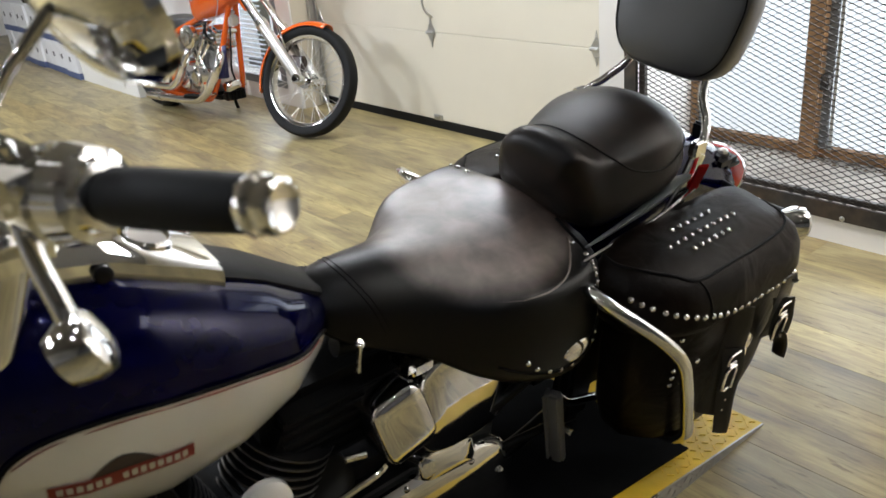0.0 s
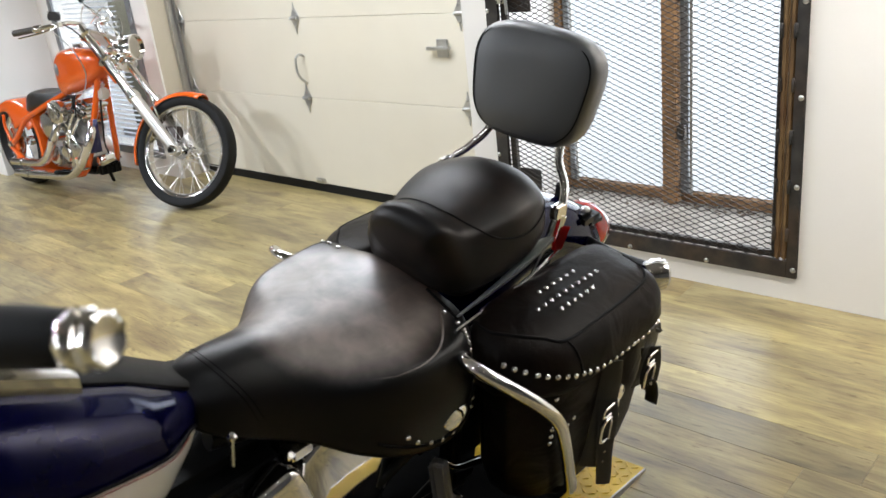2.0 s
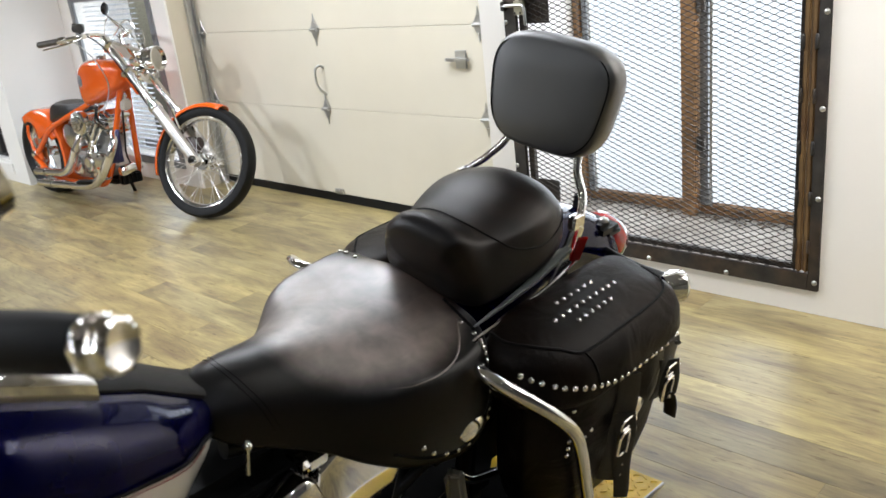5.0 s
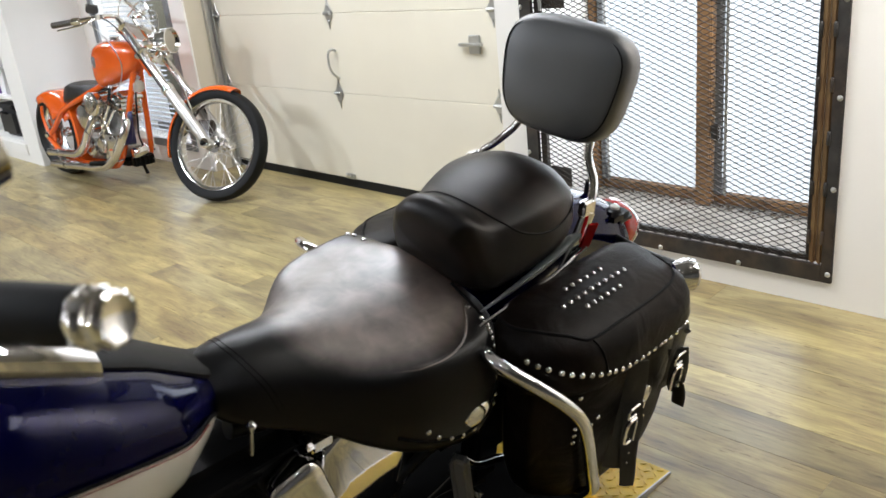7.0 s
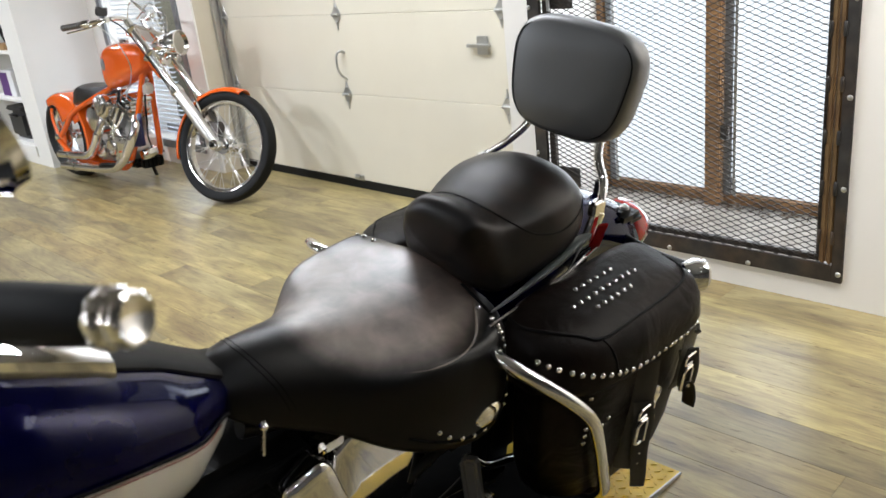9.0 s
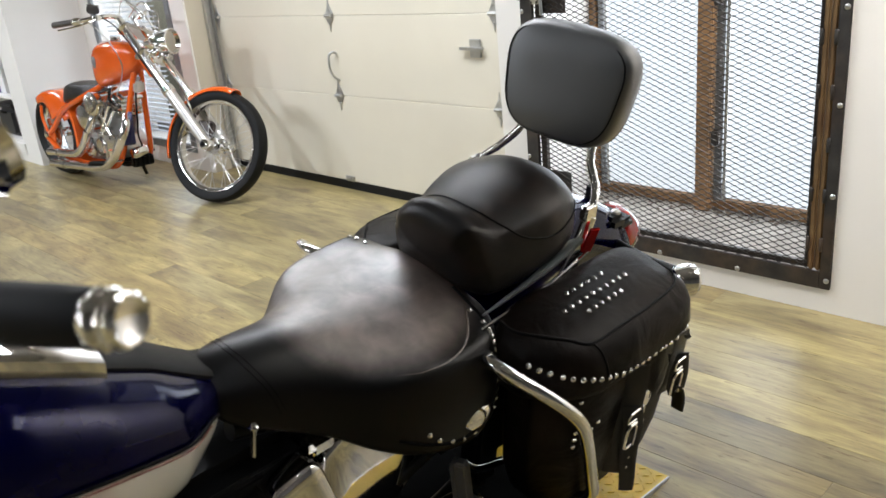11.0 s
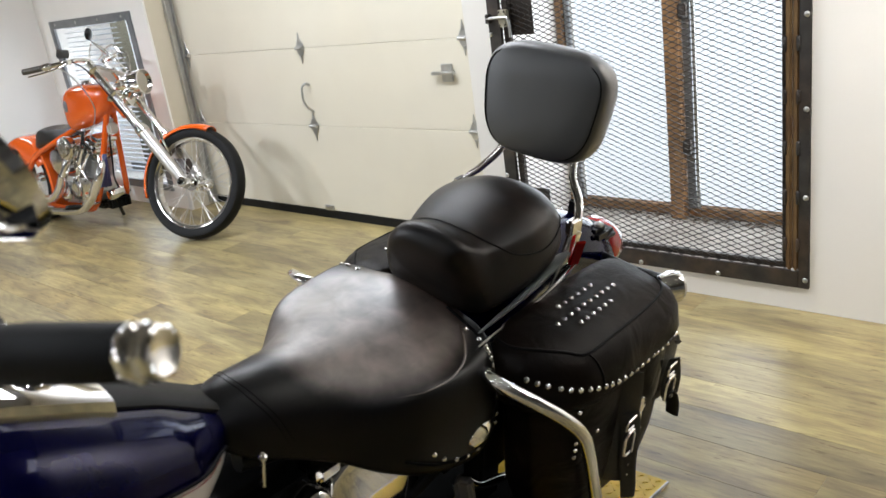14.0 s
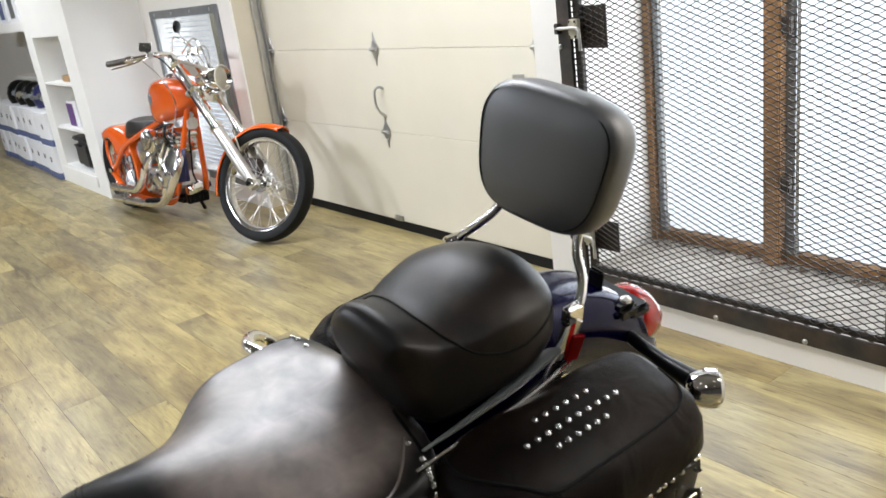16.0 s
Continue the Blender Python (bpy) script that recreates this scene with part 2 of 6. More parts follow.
def worn_leather():
    """Black leather whose sitting dish is rubbed smooth, glossy and a little brown; its lighter base also carries part
    of the sheen.
    """
    m = material("worn_seat_leather", (0.0015, 0.0010, 0.0008), 0.42, vary=0.25, scale=9, bump=0.16, bump_scale=380, spec=0.2)
    t, b = m.node_tree, m.node_tree.nodes["Principled BSDF"]
    N, L = t.nodes.new, t.links.new
    co, shape, far = N("ShaderNodeTexCoord"), N("ShaderNodeVectorMath"), N("ShaderNodeVectorMath")
    shape.operation, far.operation = "MULTIPLY_ADD", "LENGTH"
    shape.inputs[1].default_value, shape.inputs[2].default_value = (1 / 0.235, 1 / 0.215, 1 / 0.125), (-0.012 / 0.235, 0.0, -0.74 / 0.125)
    L(co.outputs["Object"], shape.inputs[0])
    L(shape.outputs[0], far.inputs[0])
    cloud = N("ShaderNodeTexNoise")
    cloud.inputs["Scale"].default_value, cloud.inputs["Detail"].default_value = 16, 6
    L(co.outputs["Object"], cloud.inputs["Vector"])
    blur = N("ShaderNodeMath")
    blur.operation = "MULTIPLY_ADD"
    blur.inputs[1].default_value = 0.14
    L(cloud.outputs["Fac"], blur.inputs[0])
    L(far.outputs["Value"], blur.inputs[2])
    mask = N("ShaderNodeMapRange")
    mask.interpolation_type = "SMOOTHSTEP"
    for k, v in (("From Min", 0.84), ("From Max", 1.20), ("To Min", 1.0), ("To Max", 0.0)):
        mask.inputs[k].default_value = v
    L(blur.outputs[0], mask.inputs["Value"])
    for k, lo, hi in (("Roughness", 0.36, 0.50), ("Specular IOR Level", 0.28, 0.9)):
        r = N("ShaderNodeMapRange")
        r.inputs["To Min"].default_value, r.inputs["To Max"].default_value = lo, hi
        L(mask.outputs[0], r.inputs["Value"])
        L(r.outputs[0], b.inputs[k])
    b.inputs["Coat Roughness"].default_value, b.inputs["Coat IOR"].default_value = 0.42, 1.9
    rub, rubbed, gloss = N("ShaderNodeTexNoise"), N("ShaderNodeMapRange"), N("ShaderNodeMath")
    rub.inputs["Scale"].default_value, rub.inputs["Detail"].default_value, rub.inputs["Distortion"].default_value = 17, 9, 0.35
    L(co.outputs["Object"], rub.inputs["Vector"])
    for k, v in (("From Min", 0.32), ("From Max", 0.66), ("To Min", 0.42), ("To Max", 0.90)):
        rubbed.inputs[k].default_value = v
    L(rub.outputs["Fac"], rubbed.inputs["Value"])
    gloss.operation = "MULTIPLY"
    L(rubbed.outputs[0], gloss.inputs[0])
    L(mask.outputs[0], gloss.inputs[1])
    L(gloss.outputs[0], b.inputs["Coat Weight"])
    mix = N("ShaderNodeMix")
    mix.data_type = "RGBA"
    # rubbed brown, raised further to stand in for the broad sheen
    mix.inputs[7].default_value = (0.125, 0.080, 0.056, 1)
    L(b.inputs["Base Color"].links[0].from_socket, mix.inputs[6])
    spot = N("ShaderNodeMath")
    spot.operation = "MULTIPLY"
    L(mask.outputs[0], spot.inputs[0])
    L(rubbed.outputs[0], spot.inputs[1])
    L(spot.outputs[0], mix.inputs[0])
    lay, scratch, thin, some, scuff = N("ShaderNodeMapping"), N("ShaderNodeTexNoise"), N("ShaderNodeMapRange"), N("ShaderNodeMath"), N("ShaderNodeMix")
    lay.inputs["Rotation"].default_value, lay.inputs["Scale"].default_value = (0, 0, 0.5), (90, 9, 30)
    L(co.outputs["Object"], lay.inputs["Vector"])
    scratch.inputs["Scale"].default_value, scratch.inputs["Detail"].default_value, scratch.inputs["Distortion"].default_value = 1.0, 3, 0.6
    L(lay.outputs[0], scratch.inputs["Vector"])
    for k, v in (("From Min", 0.60), ("From Max", 0.78), ("To Min", 0.0), ("To Max", 0.55)):
        thin.inputs[k].default_value = v
    L(scratch.outputs["Fac"], thin.inputs["Value"])
    some.operation = "MULTIPLY"
    L(thin.outputs[0], some.inputs[0])
    L(spot.outputs[0], some.inputs[1])
    scuff.data_type = "RGBA"
    scuff.inputs[7].default_value = (0.16, 0.12, 0.09, 1)
    L(some.outputs[0], scuff.inputs[0])
    L(mix.outputs[2], scuff.inputs[6])
    L(scuff.outputs[2], b.inputs["Base Color"])
    return m


WORN = worn_leather()
BAGL = material("brown_black_bag_leather", (0.0038, 0.0022, 0.0014), 0.40, vary=0.25, scale=8, bump=0.28, bump_scale=330, second=(0.012, 0.0072, 0.0046), second_scale=5, second_amount=0.7, rough_vary=0.10, spec=0.09)
for m_, big, deep in ((BAGL, 11.0, 0.009), (LEATHER, 16.0, 0.003)):
    t_ = m_.node_tree
    fold, rise = t_.nodes.new("ShaderNodeTexNoise"), t_.nodes.new("ShaderNodeBump")
    fold.inputs["Scale"].default_value, fold.inputs["Detail"].default_value, fold.inputs["Distortion"].default_value = big, 2, 0.8
    rise.inputs["Strength"].default_value, rise.inputs["Distance"].default_value = 0.6, deep
    t_.links.new(next(n for n in t_.nodes if n.bl_idname == "ShaderNodeTexCoord").outputs["Object"], fold.inputs["Vector"])
    t_.links.new(fold.outputs["Fac"], rise.inputs["Height"])
    t_.links.new(rise.outputs[0], next(n for n in t_.nodes if n.bl_idname == "ShaderNodeBump" and n != rise).inputs["Normal"])
CASE = material("polished_engine_case", (0.62, 0.61, 0.59), 0.34, 0.75, 0.10, 25, rough_vary=0.08)
ALLOY = material("dull_fin_alloy", (0.16, 0.155, 0.15), 0.35, 0.9, 0.15, 25)
BLIND = material("pale_blind_slat", (0.55, 0.61, 0.69), 0.5, vary=0.03, scale=4)
DEBRIS = material("dark_sill_debris", (0.10, 0.07, 0.045), 0.9, vary=0.4, scale=60)
SHEETB = material("black_platform_sheet", (0.004, 0.004, 0.004), 0.9, vary=0.2, scale=20, spec=0.06)
SEAM = material("seam_shadow_piping", (0.002, 0.0018, 0.0017), 0.6, vary=0.1, spec=0.1)
BIB = material("grey_bib_leather", (0.13, 0.137, 0.13), 0.3, vary=0.15, scale=10, bump=0.2, bump_scale=300)
ORANGE = material("orange_paint", (0.74, 0.105, 0.006), 0.22, vary=0.05, scale=5, coat=1.0)
REDL = material("red_lens", (0.33, 0.006, 0.005), 0.07, vary=0.08, coat=1.0)
CLEAR = material("frosted_lens", (0.58, 0.55, 0.50), 0.15, vary=0.05, coat=1.0)
YELLOW = material("yellow_plate_paint", (0.72, 0.47, 0.015), 0.45, vary=0.12, scale=9, second=(0.40, 0.26, 0.02), second_scale=8, second_amount=0.5, bump=0.1)
PLATE = material("bare_tread_plate", (0.42, 0.41, 0.39), 0.35, 0.85, 0.2, 18, rough_vary=0.1)
WHITEP = material("white_shelf_paint", (0.80, 0.79, 0.76), 0.5, vary=0.02, scale=3)
CARD = material("white_card_box", (0.76, 0.76, 0.77), 0.7, vary=0.04, scale=6)
NAVY = material("navy_box_band", (0.09, 0.12, 0.24), 0.6, vary=0.1)
DARKBOX = material("black_case", (0.03, 0.03, 0.032), 0.5, vary=0.2)
PURPLE = material("purple_carton", (0.10, 0.035, 0.17), 0.5, vary=0.1)
BROWNC = material("dark_brown_felt", (0.075, 0.055, 0.042), 0.8, vary=0.25, scale=25, bump=0.2)
TAN = material("tan_tray", (0.33, 0.20, 0.09), 0.6, vary=0.15)
NAVYB = material("navy_enamel", (0.01, 0.012, 0.07), 0.35, vary=0.1, coat=0.5)
SKYP = glow("bright_sky", (0.86, 0.93, 1.0), 1.05)
TUBEG = glow("lamp_diffuser", (1.0, 0.94, 0.84), 3.0)


# ---- mesh helpers ----
def mesh_object(name, bm, mat, smooth=True, level=0):
    bmesh.ops.recalc_face_normals(bm, faces=bm.faces)
    me = bpy.data.meshes.new(name)
    bm.to_mesh(me)
    bm.free()
    me.materials.append(mat)
    if smooth:
        me.shade_smooth()
    ob = new(name, me)
    if level:
        mod = ob.modifiers.new("smooth", "SUBSURF")
        mod.levels = mod.render_levels = level
    return ob


def part(name, bm, mat, parent, label="", smooth=True, level=0, auto=True):
    """Links a bmesh as one mesh object under a thing or under a part."""
    ob = mesh_object(name, bm, mat, smooth, level)
    if smooth and auto and not level:
        ob.data.set_sharp_from_angle(angle=radians(38))
    ob.parent = parent
    if label:
        ob["label"] = label
    return ob


def thing(name, m, label, category, group=""):
    ob = new(name)
    ob.matrix_world = m
    ob.empty_display_size = 0.05
    return tagged(ob, label, category, group)


def solid(name, bm, mat, label, category="", group="", kind="", smooth=True):
    ob = mesh_object(name, bm, mat, smooth)
    if smooth:
        ob.data.set_sharp_from_angle(angle=radians(38))
    return tagged(ob, label, category, group, kind)


def box(bm, x0, x1, y0, y1, z0, z1, bevel=0.0, m=None):
    made = bmesh.ops.create_cube(bm, size=1.0)
    vs = made["verts"]
    for v in vs:
        v.co = Vector((x0 + (v.co.x + 0.5) * (x1 - x0), y0 + (v.co.y + 0.5) * (y1 - y0), z0 + (v.co.z + 0.5) * (z1 - z0)))
    if bevel:
        es = list({e for v in vs for e in v.link_edges})
        r = bmesh.ops.bevel(bm, geom=es, offset=bevel, segments=2, affect="EDGES", clamp_overlap=True)
        vs = list({v for f in r["faces"] for v in f.verts} | {v for v in vs if v.is_valid})
    if m is not None:
        bmesh.ops.transform(bm, matrix=m, verts=list(vs))
    return bm


def boxed(*a, **k):
    return box(bmesh.new(), *a, **k)


def spline(points, steps=8):
    """A smooth line through the given points."""
    p = [Vector(q) for q in points]
    if len(p) < 3:
        return p
    p = [2 * p[0] - p[1]] + p + [2 * p[-1] - p[-2]]
    out = []
    for i in range(1, len(p) - 2):
        for s in range(steps):
            t = s / steps
            out.append(0.5 * (2 * p[i] + (p[i + 1] - p[i - 1]) * t + (2 * p[i - 1] - 5 * p[i] + 4 * p[i + 1] - p[i + 2]) * t * t + (3 * p[i] - p[i - 1] - 3 * p[i + 1] + p[i + 2]) * t ** 3))
    return out + [p[-2]]


def tube(bm, points, r, seg=12, flat=1.0, smooth=True, cap=True):
    """A round (or flattened) bar along a line; r is one radius or one for each end."""
    line = spline(points) if smooth and len(points) > 2 else [Vector(q) for q in points]
    r0, r1 = r if isinstance(r, tuple) else (r, r)
    up = None
    rings = []
    for i, c in enumerate(line):
        d = (line[min(i + 1, len(line) - 1)] - line[max(i - 1, 0)]).normalized()
        if up is None:
            up = d.orthogonal().normalized()
        up = (up - d * up.dot(d)).normalized()
        side = d.cross(up)
        rad = r0 + (r1 - r0) * i / max(1, len(line) - 1)
        rings.append([bm.verts.new(c + rad * (math.cos(2 * math.pi * k / seg) * up + flat * math.sin(2 * math.pi * k / seg) * side)) for k in range(seg)])
    skin(bm, rings, cap)
    return bm


def skin(bm, rings, cap=True):
    for a, b in zip(rings, rings[1:]):
        n = len(a)
        for k in range(n):
            bm.faces.new((a[k], a[(k + 1) % n], b[(k + 1) % n], b[k]))
    if cap:
        bm.faces.new(rings[0])
        bm.faces.new(rings[-1])


def turned(bm, profile, m=None, seg=24, cap=True):
    """A turned body: profile of (height, radius) about z, then placed by m."""
    m = m or Matrix()
    rings = [[bm.verts.new(m @ Vector((r * math.cos(2 * math.pi * k / seg), r * math.sin(2 * math.pi * k / seg), h))) for k in range(seg)] for h, r in profile]
    skin(bm, rings, cap)
    return bm


def along(a, b):
    """A pose at a whose z points to b."""
    a, b = Vector(a), Vector(b)
    return Matrix.Translation(a) @ (b - a).to_track_quat("Z", "Y").to_matrix().to_4x4()


def cage(bm, sections):
    """Upholstery: sections (y, top half-width, top middle z, top edge z, lower half-width, bottom z) along y."""
    rings = []
    for y, a, wc, we, ab, wb in sections:
        half = [(0.0, wc), (0.55 * a, wc - 0.18 * (wc - we)), (0.9 * a, we + 0.25 * (wc - we)), (a, we), (a + 0.45 * (ab - a), we - 0.3 * (we - wb)), (ab, wb + 0.25 * (we - wb)), (0.97 * ab, wb), (0.5 * ab, wb - 0.004)]
        ring = half + [(0.0, wb - 0.004)] + [(-x, z) for x, z in reversed(half[1:])]
        rings.append([bm.verts.new((x, y, z)) for x, z in ring])
    skin(bm, rings)
    return bm


# ---- the room ----
X0, X1, Y1 = -9.0, 8.0, -9.0      # room bounds; the door wall's face lies at y = WY
WY, WT = -0.2, 0.2
GX0, GX1, GZ0, GZ1 = 1.52, 2.81, 0.09, 2.12     # barred gate
NX0, NX1, NZ0, NZ1 = -2.60, -1.40, 0.12, 1.325  # small barred window
DX0, DX1, DZ = -1.22, 1.38, 2.30                # opening of the sectional door


def structure(name, bm, mat, label, smooth=False):
    return solid(name, bm, mat, label, kind="structure", smooth=smooth)


structure("ground_slab", boxed(X0 - 0.2, X1 + 0.2, Y1 - 0.2, 0.62, -0.30, -0.012), STONE, "concrete slab under the plank floor")
structure("ceiling", boxed(X0, X1, Y1, 0.0, CEIL, CEIL + 0.12), CEILING, "plain grey ceiling")
structure("wall_south", boxed(X0, X1, Y1 - 0.15, Y1, 0, CEIL), MIDW, "plain pale grey wall")
structure("wall_east", boxed(X1, X1 + 0.15, Y1, WY, 0, CEIL), DIM, "plain dark grey wall")
structure("wall_west", boxed(X0 - 0.15, X0, Y1, WY, 0, CEIL), WALL, "plain white painted wall")
bm = bmesh.new()
for a, b, c, d in [(X0, NX0, 0, CEIL), (NX0, NX1, 0, NZ0), (NX0, NX1, NZ1, CEIL), (NX1, DX0, 0, CEIL), (DX0, DX1, DZ, CEIL), (DX1, GX0, 0, CEIL), (GX0, GX1, 0, GZ0), (GX0, GX1, GZ1, CEIL), (GX1, X1, 0, CEIL)]:
    box(bm, a, b, WY, WY + WT, c, d)
wall_north = structure("wall_north", bm, WALL, "white painted wall with a sectional door and barred openings")
bm = bmesh.new()
box(bm, DX0 - 0.006, DX0 + 0.003, WY + 0.012, -0.012, 0, DZ)
structure("trim_jamb", bm, BEIGE, "beige painted reveal beside the sectional door")

# deep recess of the gate: side cheeks, sill and head
bm = bmesh.new()
for a, b, c, d in [(GX0 - 0.15, GX0, 0, 2.4), (GX1, GX1 + 0.15, 0, 2.4), (GX0, GX1, GZ1, 2.4)]:
    box(bm, a, b, 0.0, 0.35, c, d)
structure("trim_recess", bm, WALL, "white plastered cheeks of the deep gate opening")
structure("window_sill", boxed(GX0, GX1, WY + 0.03, 0.352, 0.0, 0.128, 0.004), STONE, "dusty grey concrete sill behind the gate")
bm = bmesh.new()
for a, b, c, d in [(NX0 - 0.15, NX0, 0, 1.6), (NX1, NX1 + 0.10, 0, 1.6), (NX0, NX1, NZ1, 1.6), (NX0, NX1, 0, NZ0)]:
    box(bm, a, b, 0.0, 0.25, c, d)
structure("trim_recess_small", bm, WALL, "white cheeks of the small barred window")

# bright daylight outside
bm = bmesh.new()
box(bm, GX0 - 0.6, GX1 + 0.6, 1.2, 1.22, -0.2, 2.8)
box(bm, NX0 - 0.6, NX1 + 0.5, 0.7, 0.72, -0.2, 2.2)
structure("backdrop", bm, SKYP, "overexposed pale daylight outside the openings")


def expanded(name, x0, x1, z0, z1, y, parent, px=0.0495, pz=0.0208, t=0.0018):
    """Expanded steel sheet: rows of zigzag strands that meet at their knuckles."""
    verts, faces = [], []
    nx, nz = int(round((x1 - x0) / px)), int(round((z1 - z0) / pz))
    px, pz = (x1 - x0) / nx, (z1 - z0) / nz

    def strand(ax, az, bx, bz, thick=1.0):
        i = len(verts)
        w = t * 0.75 * thick
        for qx, qz in ((ax, az), (bx, bz)):
            verts.extend([(qx, y - t, qz - w), (qx, y + t, qz - w), (qx, y + t, qz + w), (qx, y - t, qz + w)])
        faces.extend([(i, i + 1, i + 5, i + 4), (i + 1, i + 2, i + 6, i + 5), (i + 2, i + 3, i + 7, i + 6), (i + 3, i, i + 4, i + 7)])

    for r in range(nz + 1):
        zc = z0 + r * pz
        for k in range(nx):
            xa = x0 + k * px
            for s in (-1, 1):
                za = zc + s * 0.5 * pz
                if not z0 - 1e-6 <= za <= z1 + 1e-6:
                    continue
                xm = xa + 0.5 * px
                strand(xa + 0.04 * px, zc, xm - 0.04 * px, za)
                strand(xm + 0.04 * px, za, xa + 0.96 * px, zc)
                if s == 1:
                    strand(xm - 0.045 * px, za, xm + 0.045 * px, za, 1.7)
                    strand(xa - 0.045 * px, zc, xa + 0.045 * px, zc, 1.7)
    me = bpy.data.meshes.new(name)
    me.from_pydata(verts, [], faces)
    me.materials.append(MESHM)
    ob = new(name, me)
    ob.parent = parent
    return tagged(ob, kind="stuff")


stud_mesh = {}


def dome(name, r, h, mat):
    """One shared mesh for a rounded stud or bolt head, flat side at z = 0."""
    key = (name, r, h)
    if key not in stud_mesh:
        b = bmesh.new()
        turned(b, [(0, r), (0.35 * h, 0.95 * r), (0.75 * h, 0.6 * r), (h, 0.12 * r)], seg=9)
        bmesh.ops.recalc_face_normals(b, faces=b.faces)
        me = bpy.data.meshes.new(name)
        b.to_mesh(me)
        b.free()
        me.materials.append(mat)
        me.shade_smooth()
        stud_mesh[key] = me
    return stud_mesh[key]


def stud(name, place, normal, parent, r=0.005, h=0.004, mat=None):
    ob = new(name, dome(name, r, h, mat or CHROME))
    ob.parent = parent
    ob.matrix_local = Matrix.Translation(place) @ Vector(normal).to_track_quat("Z", "Y").to_matrix().to_4x4()
    return ob


def skin_of(ob):
    """A search tree of an object's finished surface, in its own space."""
    dg = bpy.context.evaluated_depsgraph_get()
    ev = ob.evaluated_get(dg)
    me = ev.to_mesh()
    tree = BVHTree.FromPolygons([v.co.copy() for v in me.vertices], [tuple(p.vertices) for p in me.polygons])
    ev.to_mesh_clear()
    return tree


def hug(tree, points, lift=0.0006):
    """A line laid on a surface."""
    out = []
    for p in spline(points, 5):
        q, n, _, _ = tree.find_nearest(p)
        out.append(q + n * lift)
    return out


# barred gate in front of the deep opening
gate = thing("security_gate", pose(0, 0, 0), "dark rusty steel gate with expanded metal mesh, closed", "gate")
fw, fr = 0.062, 0.036
for a, b, c, d in [(GX0, GX0 + fw, GZ0, GZ1), (GX1 - fr, GX1, GZ0, GZ1), (GX0 + fw, GX1 - fr, GZ0, GZ0 + fw), (GX0 + fw, GX1 - fr, GZ1 - fw, GZ1)]:
    part("frame_bar", boxed(a, b, WY - 0.012, WY + 0.004, c, d, 0.002), STEEL, gate)
for a, b, c, d in [(GX0 + fw, GX0 + fw + 0.030, GZ0 + fw, GZ1 - fw), (GX1 - 0.098, GX1 - 0.083, GZ0 + fw, GZ1 - fw), (GX0 + fw + 0.030, GX1 - 0.098, GZ0 + fw, GZ0 + fw + 0.022), (GX0 + fw + 0.030, GX1 - 0.098, GZ1 - fw - 0.03, GZ1 - fw)]:
    part("leaf_bar", boxed(a, b, WY + 0.007, WY + 0.030, c, d, 0.003), STEEL, gate)
# two rusty hinge tubes with welded knuckles between the leaf and the frame
for a, b in ((GX1 - 0.0815, GX1 - 0.0605), (GX1 - 0.0575, GX1 - 0.0375)):
    part("hinge_tube", boxed(a, b, WY - 0.010, WY + 0.012, GZ0 + fw + 0.001, GZ1 - fw - 0.001, 0.006), RUST, gate, "rust-brown square hinge tube")
for i in range(11):
    for bx in (GX1 - 0.083, GX1 - 0.038):
        part("hinge_knuckle", turned(bmesh.new(), [(-0.024, 0.005), (-0.020, 0.0075), (0.020, 0.0075), (0.024, 0.005)], pose(bx, WY - 0.010, GZ0 + 0.16 + 0.172 * i), 10), STEEL, gate)
expanded("mesh_sheet", GX0 + fw, GX1 - 0.083, GZ0 + fw, GZ1 - fw, WY + 0.004, gate)
for i in range(7):
    for bx in (GX1 - 0.012, GX0 + 0.010):
        stud("bolt", (bx, WY - 0.012, 0.122 + 0.302 * i), (0, -1, 0), gate, 0.010, 0.006, ZINC)
for i in range(4):
    stud("bolt", (2.482 - 0.32 * (i - 1) - 0.32, WY - 0.012, 0.102), (0, -1, 0), gate, 0.010, 0.006, ZINC)
# two lock plates with bolts on the latch side
for zc, zh in ((1.09, 0.075), (0.30, 0.06)):
    part("lock_plate", boxed(GX0 + 0.064, GX0 + 0.195, WY + 0.0315, WY + 0.036, zc - zh, zc + zh, 0.001), STEEL, gate, "dark steel plate behind the mesh")
    b = boxed(GX0 + 0.062, GX0 + 0.105, WY - 0.024, WY + 0.001, zc - 0.034, zc + 0.034, 0.004)
    lk = part("slide_bolt", b, LOCKP, gate, "cream painted slide bolt body")
    for dx, dz in ((0.070, 0.026), (0.097, 0.026), (0.070, -0.026), (0.097, -0.026)):
        stud("bolt", (GX0 + dx, WY - 0.024, zc + dz), (0, -1, 0), lk, 0.005, 0.003, STEEL)
    part("bolt_rod", tube(bmesh.new(), [(GX0 + 0.006, WY - 0.030, zc + 0.004), (GX0 + 0.10, WY - 0.030, zc + 0.004), (GX0 + 0.118, WY - 0.032, zc - 0.004), (GX0 + 0.124, WY - 0.033, zc - 0.025), (GX0 + 0.126, WY - 0.033, zc - 0.075)], 0.0065, 10), ZINC, lk, "galvanised L-shaped rod")
    part("bolt_keeper", boxed(GX0 + 0.004, GX0 + 0.024, WY - 0.036, WY - 0.0125, zc - 0.016, zc + 0.022, 0.003), STEEL, lk)

